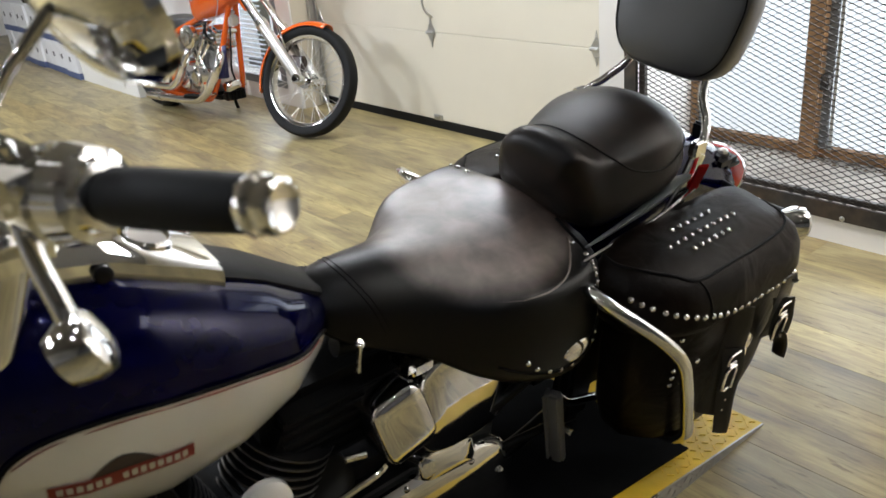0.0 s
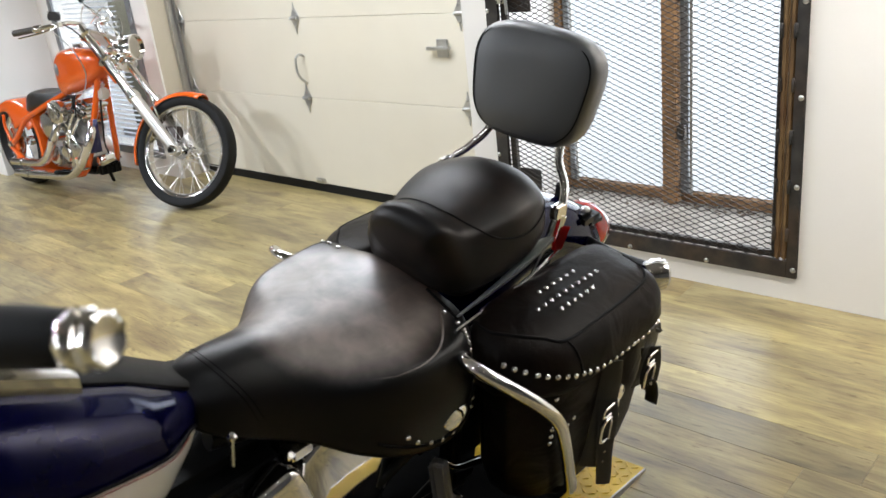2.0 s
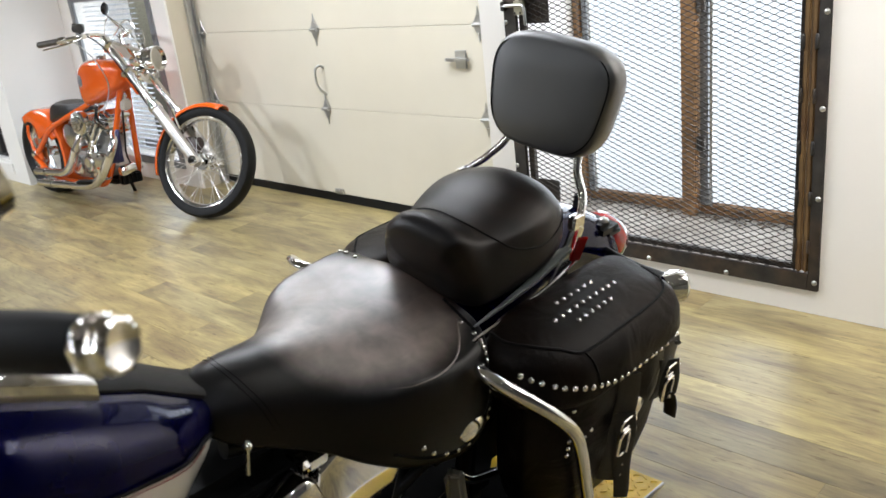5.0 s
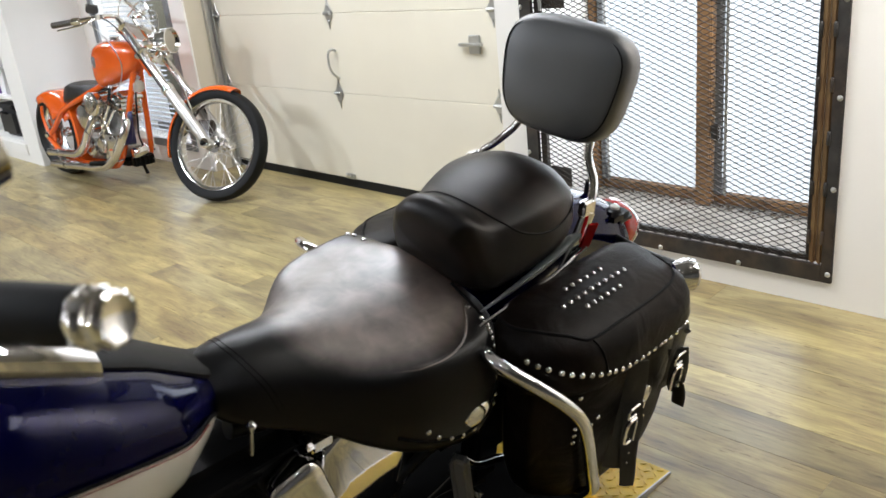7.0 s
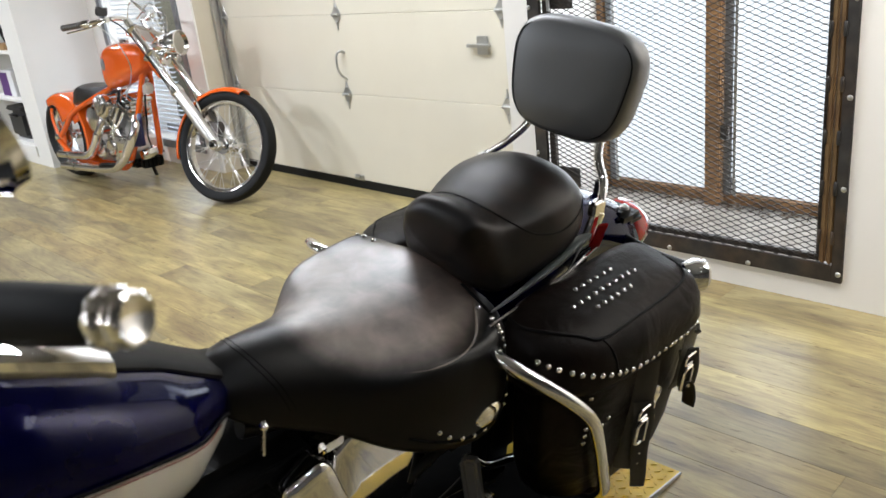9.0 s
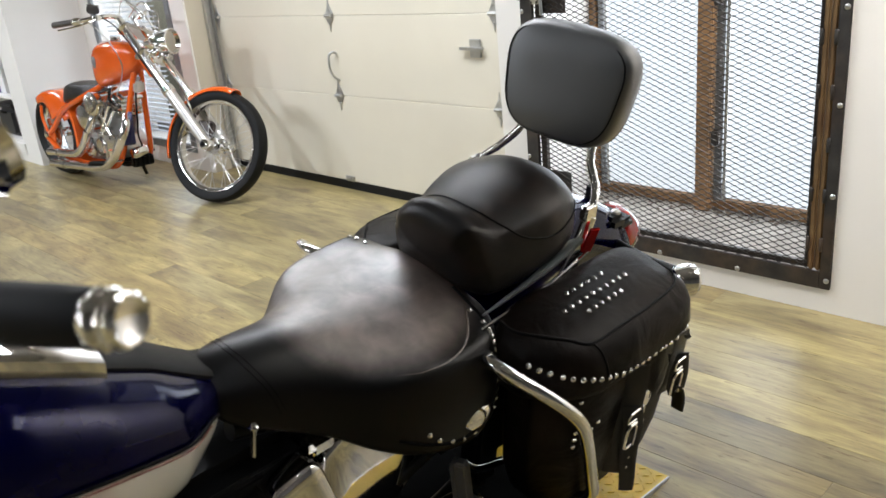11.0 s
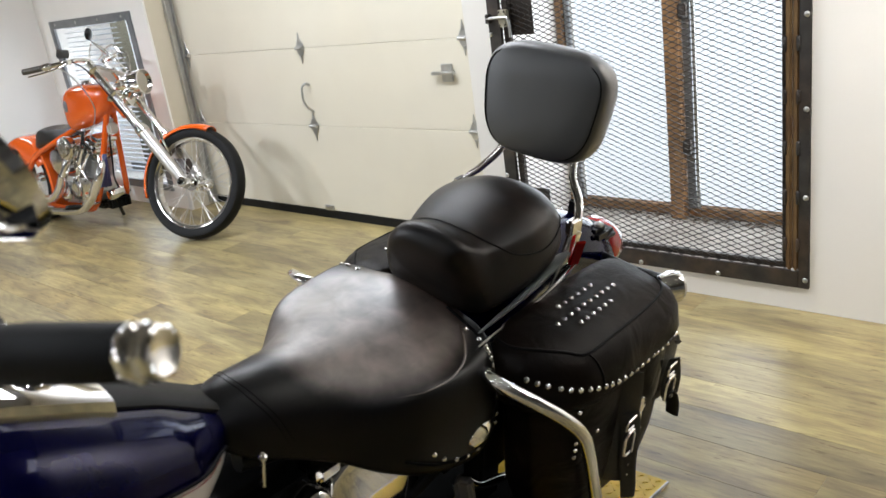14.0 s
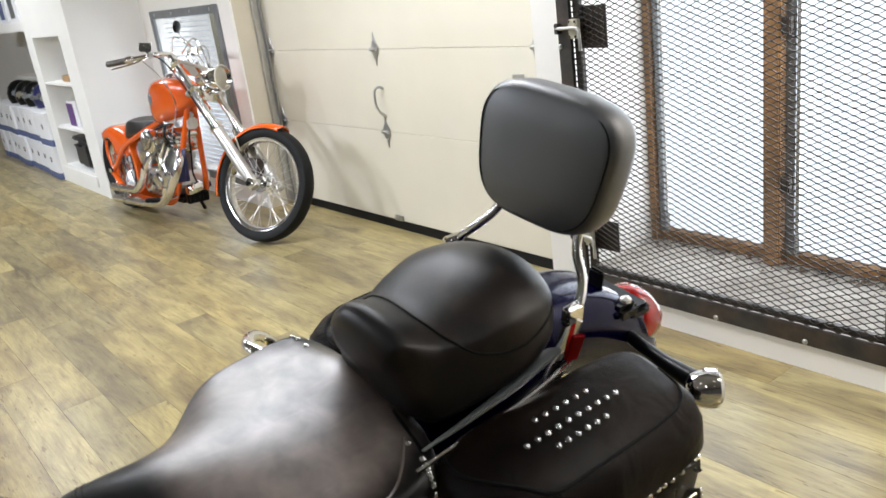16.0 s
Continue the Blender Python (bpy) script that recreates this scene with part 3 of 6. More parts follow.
# sashes and posts inside the deep opening
old = thing("old_window", pose(0, 0, 0), "weathered brown window with grey metal sashes, bright glass", "window")
YB = 0.30
part("post", boxed(2.06, 2.125, YB - 0.05, YB + 0.05, 0.128, GZ1, 0.004), WOODP, old, "orange-brown weathered wooden post")
part("post", boxed(GX0 + 0.0, GX0 + 0.035, YB - 0.03, YB + 0.05, 0.128, GZ1, 0.004), WOODP, old)
part("post", boxed(GX1 - 0.05, GX1, YB - 0.03, YB + 0.05, 0.128, GZ1, 0.004), WOODP, old)
part("bottom_rail", boxed(GX0 + 0.037, GX1 - 0.052, YB + 0.0, YB + 0.05, 0.128, 0.17, 0.004), WOODP, old)
for a, b in ((GX0 + 0.037, GX0 + 0.065), (2.128, 2.165)):
    part("sash_stile", boxed(a, b, YB - 0.015, YB + 0.02, 0.172, GZ1, 0.003), GREYM, old, "grey metal sash stile")
for a, b in ((2.172, 2.186), (GX0 + 0.075, GX0 + 0.087)):
    part("sash_cord", boxed(a, b, YB - 0.02, YB - 0.01, 0.172, GZ1, 0.002), ZINC, old)
for zc in (0.45, 1.02):
    part("catch", boxed(2.126, 2.16, YB - 0.045, YB - 0.016, zc - 0.03, zc + 0.03, 0.004), STEEL, old)

# small barred window behind the far motorcycle
small = thing("barred_window", pose(0, 0, 0), "grey steel framed window with expanded mesh over bright glass", "window")
sw = 0.055
for a, b, c, d in [(NX0, NX0 + sw, NZ0, NZ1), (NX1 - sw, NX1, NZ0, NZ1), (NX0 + sw, NX1 - sw, NZ0, NZ0 + sw), (NX0 + sw, NX1 - sw, NZ1 - sw, NZ1)]:
    part("frame_bar", boxed(a, b, WY - 0.012, WY + 0.008, c, d, 0.002), GREYM, small)
expanded("mesh_sheet", NX0 + sw, NX1 - sw, NZ0 + sw, NZ1 - sw, WY + 0.004, small, 0.040, 0.019, 0.0005)
part("inner_frame", boxed(NX0 + sw, NX1 - sw, 0.10, 0.14, NZ0, NZ0 + 0.06, 0.003), GREYM, small)
part("inner_stile", boxed(-1.78, -1.70, 0.10, 0.14, NZ0 + 0.062, NZ1, 0.003), WOODP, small)
for i in range(4):
    stud("bolt", (NX0 + 0.1 + 0.33 * i, WY - 0.012, NZ1 - 0.027), (0, -1, 0), small, 0.009, 0.005, ZINC)

slat = None
for i in range(32):
    if slat is None:
        slat = part("blind_slat", boxed(NX0 + 0.06, NX1 - 0.36, -0.009, 0.009, -0.0012, 0.0012), BLIND, small, smooth=False)
    else:
        o = new("blind_slat", slat.data)
        o.parent = small
    (slat if i == 0 else o).matrix_local = pose(0, WY + 0.07, NZ0 + 0.09 + 0.034 * i, 12, 0, 0)
# crumbs and dead leaves along the far edge of the sill
rngd = random.Random(11)
crumbs = bmesh.new()
for i in range(150):
    c = Vector((rngd.uniform(GX0 + 0.04, GX1 - 0.06), 0.292 - abs(rngd.gauss(0, 0.05)), 0.1285))
    r = rngd.uniform(0.004, 0.013)
    vs = [crumbs.verts.new(c + Vector((r * math.cos(a) * rngd.uniform(0.5, 1), r * math.sin(a) * rngd.uniform(0.5, 1), rngd.uniform(0, 0.004)))) for a in (0, 1.3, 2.5, 3.8, 5.0)]
    top = crumbs.verts.new(c + Vector((0, 0, rngd.uniform(0.004, 0.010))))
    for k in range(5):
        crumbs.faces.new((vs[k], vs[(k + 1) % 5], top))
solid("sill_debris", crumbs, DEBRIS, "dark crumbs and dead leaves on the concrete sill", category="debris", kind="stuff", smooth=False)

# sectional garage door
gd = thing("sectional_garage_door", pose(0, 0, 0), "cream sectional garage door with zinc hinges, closed", "garage door")
seams = [0.052, 0.56, 1.0, 1.44, 1.88, 2.33]
for z0, z1 in zip(seams, seams[1:]):
    b = bmesh.new()
    prof = [(0.0, z0 + 0.0007), (-0.0016, z0 + 0.0035), (-0.0016, z1 - 0.0035), (0.0, z1 - 0.0007), (0.045, z1 - 0.0007), (0.045, z0 + 0.0007)]
    rings = [[b.verts.new((x, yy, zz)) for yy, zz in prof] for x in (-1.26, 1.26)]
    skin(b, rings)
    part("door_panel", b, DOOR, gd, smooth=False)
part("bottom_seal", boxed(-1.26, 1.26, -0.004, 0.045, 0.0, 0.05, 0.004), RUBBER, gd, "black rubber bottom seal")


def hinge(x, z, parent, big=1.0):
    """A diamond-shaped stamped hinge across a seam."""
    b = bmesh.new()
    h, w = 0.088 * big, 0.034 * big
    outline = [(0, h), (0.010, 0.55 * h), (w, 0.12 * h), (w, -0.12 * h), (0.010, -0.55 * h), (0, -h), (-0.010, -0.55 * h), (-w, -0.12 * h), (-w, 0.12 * h), (-0.010, 0.55 * h)]
    lo = [b.verts.new((x + p, -0.0045, z + q)) for p, q in outline]
    hi = [b.verts.new((x + 0.92 * p, -0.0085, z + 0.95 * q)) for p, q in outline]
    skin(b, [lo, hi])
    tube(b, [(x - 0.8 * w, -0.016, z), (x + 0.8 * w, -0.016, z)], 0.0095, 10)
    hg = part("hinge", b, ZINC, parent, "zinc-plated diamond hinge")
    for p, q in ((0, 0.5), (0, -0.5), (0.5, 0.0), (-0.5, 0.0)):
        stud("hinge_bolt", (x + p * w, -0.0085, z + q * h), (0, -1, 0), hg, 0.006, 0.006, ZINC)


for zs in seams[1:-1]:
    hinge(0.0, zs, gd)
    for hx in (-1.165, 1.20):
        hinge(hx, zs, gd, 0.95)
b = bmesh.new()
tube(b, [(0.020, -0.004, 0.795), (0.012, -0.026, 0.805), (0.002, -0.045, 0.79), (0.0, -0.050, 0.755), (0.002, -0.050, 0.71), (0.010, -0.038, 0.675), (0.016, -0.018, 0.655), (0.016, -0.006, 0.642)], 0.0068, 10)
part("lift_handle", b, ZINC, gd, "curved steel lift handle")
b = boxed(0.985, 1.13, -0.030, -0.012, 0.835, 0.85, 0.003)
box(b, 1.04, 1.11, -0.014, -0.0045, 0.80, 0.885, 0.003)
part("side_latch", b, ZINC, gd, "zinc slide latch")
b = boxed(-0.04, 0.04, -0.012, -0.004, 0.052, 0.085, 0.003)
tube(b, [(-0.02, -0.016, 0.075), (0.02, -0.016, 0.075)], 0.008, 8)
part("foot_bracket", b, ZINC, gd, "zinc bottom bracket")
track = thing("door_track", pose(0, 0, 0), "galvanised vertical roller track with brackets", "track")
b = boxed(-1.206, -1.200, -0.075, -0.02, 0.02, 2.25)
box(b, -1.199, -1.176, -0.075, -0.069, 0.02, 2.25)
box(b, -1.199, -1.176, -0.026, -0.02, 0.02, 2.25)
part("channel", b, ZINC, track, smooth=False)
for zc in (0.45, 0.9, 1.35, 1.8):
    part("bracket", boxed(-1.217, -1.2065, -0.06, -0.006, zc - 0.03, zc + 0.03, 0.002), ZINC, track)

# ---- ceiling lamps ----
# bodies for the added panels, out of view
for lx, ly, watts in TUBES:
    lamp = thing("ceiling_lamp", pose(lx, ly, CEIL), "unseen white rectangular ceiling lamp, added for fill and reflections", "lamp", "ceiling lamps")
    part("housing", boxed(-0.63, 0.63, -0.33, 0.33, -0.04, 0.0, 0.01), WHITEP, lamp)
    part("diffuser", boxed(-0.60, 0.60, -0.30, 0.30, -0.058, -0.041, 0.008), TUBEG, lamp)
for lx, ly, watts in SPOTS:
    lamp = thing("bulb_lamp", pose(lx, ly, CEIL), "small round ceiling bulb lamp in white cup", "lamp", "bulb lamps")
    part("cup", turned(bmesh.new(), [(0, 0.06), (-0.10, 0.06), (-0.11, 0.05)]), WHITEP, lamp)
    part("bulb", turned(bmesh.new(), [(-0.111, 0.045), (-0.135, 0.035), (-0.142, 0.01)]), TUBEG, lamp)

# housing of the added wall fill, out of view
lamp = thing("wall_washer", pose(*WASH, 50, 0, 0), "added unseen box lamp that brightens the wall", "lamp")
part("housing", boxed(-0.17, 0.17, -0.09, 0.09, 0.006, 0.10, 0.01), WHITEP, lamp)
part("arm", boxed(-0.02, 0.02, -0.02, 0.02, 0.101, 0.20), WHITEP, lamp)

# ---- the touring motorcycle, leaning on its stand ----
LEAN_BIKE = 12.8
bike = thing("touring_motorcycle", pose(2.39, -2.0, 0.0, 0, LEAN_BIKE, 0), "dark blue and pearl touring motorcycle with studded leather seat, leaning", "motorcycle")


def bp(name, b, mat, label="", parent=None, **k):
    return part(name, b, mat, parent or bike, label, **k)


# wheels


def tyre_mesh(r, width, depth):
    """Cross-section swept round the x axis."""
    b = bmesh.new()
    prof = [(-0.36 * width, r - depth), (-0.50 * width, r - 0.62 * depth), (-0.46 * width, r - 0.25 * depth), (-0.28 * width, r - 0.06 * depth), (0, r), (0.28 * width, r - 0.06 * depth), (0.46 * width, r - 0.25 * depth), (0.50 * width, r - 0.62 * depth), (0.36 * width, r - depth)]
    n = 56
    rings = [[b.verts.new((px, pr * math.cos(2 * math.pi * k / n), pr * math.sin(2 * math.pi * k / n))) for px, pr in prof] for k in range(n)]
    for a, c in zip(rings, rings[1:] + rings[:1]):
        for i in range(len(prof)):
            j = (i + 1) % len(prof)
            b.faces.new((a[i], a[j], c[j], c[i]))
    return b


def rim_mesh(r, width):
    b = bmesh.new()
    prof = [(-0.5 * width, r), (-0.42 * width, r - 0.004), (-0.36 * width, r - 0.018), (0, r - 0.024), (0.36 * width, r - 0.018), (0.42 * width, r - 0.004), (0.5 * width, r), (0.44 * width, r + 0.004), (0, r - 0.008), (-0.44 * width, r + 0.004)]
    n = 56
    rings = [[b.verts.new((px, pr * math.cos(2 * math.pi * k / n), pr * math.sin(2 * math.pi * k / n))) for px, pr in prof] for k in range(n)]
    for a, c in zip(rings, rings[1:] + rings[:1]):
        for i in range(len(prof)):
            j = (i + 1) % len(prof)
            b.faces.new((a[i], a[j], c[j], c[i]))
    return b


def build_wheel(parent, m, r, width, rim_r, spokes, hub_r=0.035, disc=0.0):
    """tyre, rim, hub and crossed spokes; the axle runs along x."""
    tyre = part("tyre", tyre_mesh(r, width, r - rim_r), RUBBER, parent, "black rubber tyre")
    tyre.matrix_local = m
    rim = part("rim", rim_mesh(rim_r, 0.72 * width), BRIGHT, parent, "chrome rim")
    rim.matrix_local = m
    hub = part("hub", turned(bmesh.new(), [(-0.5 * width, 0.6 * hub_r), (-0.45 * width, hub_r * 1.25), (-0.36 * width, hub_r * 1.25), (-0.3 * width, 0.7 * hub_r), (0.3 * width, 0.7 * hub_r), (0.36 * width, hub_r * 1.25), (0.45 * width, hub_r * 1.25), (0.5 * width, 0.6 * hub_r)], pose(0, 0, 0, 0, 90, 0), 20), CHROME, parent)
    hub.matrix_local = m
    sp = bmesh.new()
    tube(sp, [(0, 0, 0), (0, 0, 1)], 0.0018, 6)
    bmesh.ops.recalc_face_normals(sp, faces=sp.faces)
    me = bpy.data.meshes.new("spoke")
    sp.to_mesh(me)
    sp.free()
    me.materials.append(SPOKE)
    for k in range(spokes):
        side = 1 if k % 2 else -1
        a = 2 * math.pi * k / spokes
        lead = (0.62 if (k // 2) % 2 else -0.62)
        p = Vector((side * 0.40 * width, hub_r * 1.2 * math.cos(a + lead * 1.6), hub_r * 1.2 * math.sin(a + lead * 1.6)))
        q = Vector((side * 0.05 * width, (rim_r - 0.018) * math.cos(a), (rim_r - 0.018) * math.sin(a)))
        s = new("spoke", me)
        s.parent = parent
        s.matrix_local = m @ along(p, q) @ Matrix.Diagonal((1, 1, (q - p).length, 1))
    if disc:
        d = part("brake_disc", turned(bmesh.new(), [(-0.003, disc * 0.55), (-0.003, disc), (0.003, disc), (0.003, disc * 0.55)], pose(0.55 * width, 0, 0, 0, 90, 0), 36, False), BRUSHED, parent)
        d.matrix_local = m


rear = part("rear_wheel", turned(bmesh.new(), [(-0.10, 0.012), (0.10, 0.012)], pose(0, 0.62, 0.375, 0, 90, 0), 10), CHROME, bike)
build_wheel(rear, pose(0, 0.62, 0.375), 0.315, 0.13, 0.215, 40, 0.05)
front = part("front_wheel", turned(bmesh.new(), [(-0.11, 0.012), (0.11, 0.012)], pose(0, -1.03, 0.375, 0, 90, 0), 10), CHROME, bike)
build_wheel(front, pose(0, -1.03, 0.375), 0.315, 0.13, 0.215, 40, 0.05)


# fuel tank
TANK = [(-0.97, 0.085, 0.865, 0.64), (-0.90, 0.135, 0.912, 0.565), (-0.80, 0.165, 0.928, 0.505), (-0.68, 0.175, 0.900, 0.490), (-0.56, 0.168, 0.842, 0.515), (-0.46, 0.145, 0.788, 0.560), (-0.39, 0.096, 0.738, 0.605), (-0.345, 0.05, 0.708, 0.640)]
tank_ys = [s[0] for s in TANK]


def tank_at(y, k):
    """Point of the tank's skin: k is the angle from straight up (0) to straight down (pi) on the left side."""
    a, zt, zb = (float(np.interp(y, tank_ys, [s[i] for s in TANK])) for i in (1, 2, 3))
    zm = zb + 0.60 * (zt - zb)
    s, c = math.sin(k), math.cos(k)
    h = zt - zm if c > 0 else zm - zb
    return Vector((a * math.copysign(abs(s) ** 0.82, s), y, zm + h * math.copysign(abs(c) ** 0.80, c)))




def tank_angle(y, z):
    lo, hi = 0.0, math.pi
    for _ in range(30):
        mid = (lo + hi) / 2
        if tank_at(y, mid).z > z:
            lo = mid
        else:
            hi = mid
    return lo


b = bmesh.new()
rings = []
for i in range(43):
    y = TANK[0][0] + (TANK[-1][0] - TANK[0][0]) * i / 42
    rings.append([b.verts.new(tank_at(y, 2 * math.pi * k / 40)) for k in range(40)])
skin(b, rings)
tank = bp("fuel_tank", b, BLUE, "glossy cobalt blue fuel tank", auto=False)

# pearl side panels that follow the skin, with pinstripes
UP = [(-0.900, 0.700), (-0.875, 0.738), (-0.83, 0.762), (-0.76, 0.766), (-0.66, 0.752), (-0.56, 0.732), (-0.46, 0.704), (-0.40, 0.688), (-0.372, 0.668)]
LOW = [(-0.900, 0.690), (-0.875, 0.630), (-0.83, 0.580), (-0.76, 0.545), (-0.66, 0.532), (-0.56, 0.552), (-0.46, 0.592), (-0.40, 0.630), (-0.372, 0.655)]


def on_tank(y, z, side, lift):
    p = tank_at(y, tank_angle(y, z))
    out = Vector((1, 0, 0.2 if z > 0.72 else -0.25)).normalized()
    p = p + lift * out
    return Vector((side * p.x, p.y, p.z))


for side in (1, -1):
    b = bmesh.new()
    grid = []
    for i in range(41):
        y = UP[0][0] + (UP[-1][0] - UP[0][0]) * i / 40
        zu, zl = np.interp(y, [p[0] for p in UP], [p[1] for p in UP]), np.interp(y, [p[0] for p in LOW], [p[1] for p in LOW])
        grid.append([b.verts.new(on_tank(y, zl + (zu - zl) * j / 10, side, 0.0022)) for j in range(11)])
    for g, h in zip(grid, grid[1:]):
        for j in range(10):
            b.faces.new((g[j], h[j], h[j + 1], g[j + 1]))
    panel = part("side_panel", b, PEARL, tank, "pearl white tank panel", auto=False)
    line = [on_tank(y, z, side, 0.003) for y, z in UP]
    part("pinstripe", tube(bmesh.new(), line, 0.0035, 8), SEAM, tank)
    part("pinstripe", tube(bmesh.new(), [p + Vector((0, 0, -0.010)) for p in line[1:-1]], 0.0010, 6), RED_TRIM, tank)

    def badge(name, ya, yb, za, zb, mat, lift, skew):
        bb = bmesh.new()
        lo, hi = [], []
        for i in range(13):
            y = ya + (yb - ya) * i / 12
            z0, z1 = za(i / 12) + skew * (y - ya), zb(i / 12) + skew * (y - ya)
            lo.append(bb.verts.new(on_tank(y, z0, side, lift)))
            hi.append(bb.verts.new(on_tank(y, z1, side, lift)))
        for i in range(12):
            bb.faces.new((lo[i], lo[i + 1], hi[i + 1], hi[i]))
        part(name, bb, mat, tank, smooth=False)

    arch = lambda s: 0.024 * math.sin(math.pi * s)
    badge("badge_oval", -0.80, -0.70, lambda s: 0.668 - 0.4 * arch(s), lambda s: 0.670 + 1.35 * arch(s), BADGE, 0.0035, -0.08)
    badge("badge_bar", -0.845, -0.655, lambda s: 0.652, lambda s: 0.680, RED_TRIM, 0.0045, -0.08)
    for k in range(15):
        if k != 6:
            ya = -0.836 + 0.0116 * k
            badge("badge_block", ya, ya + 0.0078, lambda s: 0.6595 - 0.08 * (ya + 0.845), lambda s: 0.6735 - 0.08 * (ya + 0.845), CLEAR, 0.0056, 0.0)

# console with gauge, and leather strip behind it
def strip_on_tank(name, y0, y1, w0, w1, lift, mat, label, thick=0.006, n=14):
    b = bmesh.new()
    rings = []
    for i in range(n + 1):
        y = y0 + (y1 - y0) * i / n
        w = w0 + (w1 - w0) * i / n
        z = tank_at(y, 0.0).z
        ring = [(-w, z - 0.014), (-w, z + lift - 0.3 * thick), (-0.8 * w, z + lift + thick), (0, z + lift + 1.3 * thick), (0.8 * w, z + lift + thick), (w, z + lift - 0.3 * thick), (w, z - 0.014)]
        rings.append([b.verts.new((x, y, zz)) for x, zz in ring])
    skin(b, rings)
    return bp(name, b, mat, label)


strip_on_tank("tank_bib", -0.56, -0.335, 0.056, 0.045, 0.004, STRIPL, "grey-black leather tank strip")
console = strip_on_tank("console", -0.90, -0.535, 0.058, 0.070, 0.022, CHROME, "chrome tank console")
for gy, gr in ((-0.615, 0.033), (-0.79, 0.055)):
    gz = tank_at(gy, 0.0).z + 0.030
    m = pose(0, gy, gz, -18, 0, 0)
    part("gauge_bezel", turned(bmesh.new(), [(-0.01, gr * 1.15), (0.004, gr * 1.15), (0.008, gr), (0.004, gr * 0.85)], m, 28), CHROME, console)
    part("gauge_face", turned(bmesh.new(), [(0.0035, gr * 0.84), (0.0052, gr * 0.8)], m, 28), CLEAR, console, "pale gauge face")
part("knob", turned(bmesh.new(), [(0, 0.013), (0.008, 0.013), (0.011, 0.009)], pose(0.066, -0.70, tank_at(-0.70, 0.0).z + 0.006, 0, 80, 0), 16), BLACKM, console, "round black knob")

# rider's seat, passenger seat, back pad
b = bmesh.new()
rings = []
# y, half-width, height of the middle, height of the skirt's hem
SEAT = [(-0.382, 0.045, 0.704, 0.665), (-0.365, 0.072, 0.726, 0.648), (-0.325, 0.090, 0.740, 0.624), (-0.27, 0.097, 0.742, 0.600), (-0.22, 0.105, 0.738, 0.576), (-0.18, 0.122, 0.735, 0.554), (-0.14, 0.152, 0.731, 0.524), (-0.10, 0.190, 0.727, 0.505), (-0.06, 0.222, 0.722, 0.486), (0.0, 0.247, 0.716, 0.470), (0.06, 0.254, 0.716, 0.454), (0.105, 0.253, 0.721, 0.457), (0.142, 0.245, 0.728, 0.474), (0.168, 0.226, 0.728, 0.506), (0.187, 0.175, 0.720, 0.565), (0.196, 0.10, 0.708, 0.62)]
PROFILE = [(0.0, 0.0), (0.28, 0.010), (0.52, 0.029), (0.70, 0.043), (0.79, 0.047), (0.85, 0.049), (0.90, 0.060), (0.955, 0.092), (0.988, 0.128), (1.0, 0.166)]
ROUND = [0.0, 0.010, 0.034, 0.064, 0.085, 0.104, 0.126, 0.158, 0.188, 0.205]
for y, wide, zc, zb in SEAT:
    k = min(1.0, (zc - zb) / 0.22)
    g = max(0.0, min(1.0, (y + 0.19) / 0.16))
    g = g * g * (3 - 2 * g)
    half = [(f * wide, zc - k * (g * d + (1 - g) * e)) for (f, d), e in zip(PROFILE, ROUND)] + [(0.998 * wide, 0.35 * (zc - (0.160 * g + 0.205 * (1 - g)) * k) + 0.65 * zb), (0.975 * wide, zb), (0.90 * wide, zb - 0.006)]
    ring = half + [(0.0, zb - 0.006)] + [(-x, z) for x, z in reversed(half[1:])]
    lift = max(0.0, min(1.0, (y + 0.20) / 0.12)) * max(0.0, min(1.0, (0.21 - y) / 0.06))
    full = math.exp(-((y + 0.20) / 0.10) ** 2)
    rings.append([b.verts.new((x * (1 + (0.30 * full if x > 0 else 0.06 * full)) + 0.012, y, z + 0.15 * lift * max(0.0, -x) * max(0.0, min(1.0, (z - 0.56) / 0.10)))) for x, z in ring])
skin(b, rings)
seat = bp("rider_seat", b, WORN, "worn black leather rider seat", level=2)
b = cage(bmesh.new(), [(0.112, 0.050, 0.778, 0.760, 0.070, 0.725), (0.124, 0.078, 0.842, 0.818, 0.106, 0.710), (0.150, 0.098, 0.886, 0.858, 0.130, 0.70), (0.185, 0.108, 0.876, 0.846, 0.142, 0.70), (0.220, 0.116, 0.859, 0.829, 0.148, 0.703), (0.252, 0.128, 0.863, 0.829, 0.153, 0.708), (0.31, 0.142, 0.880, 0.834, 0.159, 0.715), (0.37, 0.150, 0.898, 0.848, 0.164, 0.730), (0.44, 0.140, 0.896, 0.845, 0.153, 0.752), (0.490, 0.104, 0.873, 0.836, 0.120, 0.775), (0.512, 0.05, 0.850, 0.832, 0.06, 0.80)])
bmesh.ops.translate(b, vec=(0.034, 0, 0), verts=b.verts)
for v in b.verts:
    v.co.y += 0.045 * max(0.0, min(1.0, (0.83 - v.co.z) / 0.08)) * max(0.0, min(1.0, (0.20 - v.co.y) / 0.06))
    if v.co.z > 0.75:
        v.co.z -= 6.0 * min(0.0, v.co.x - 0.01) ** 2 * max(0.0, min(1.0, (0.27 - v.co.y) / 0.08))
pillion = bp("passenger_seat", b, PILL, "black leather passenger seat", level=3)

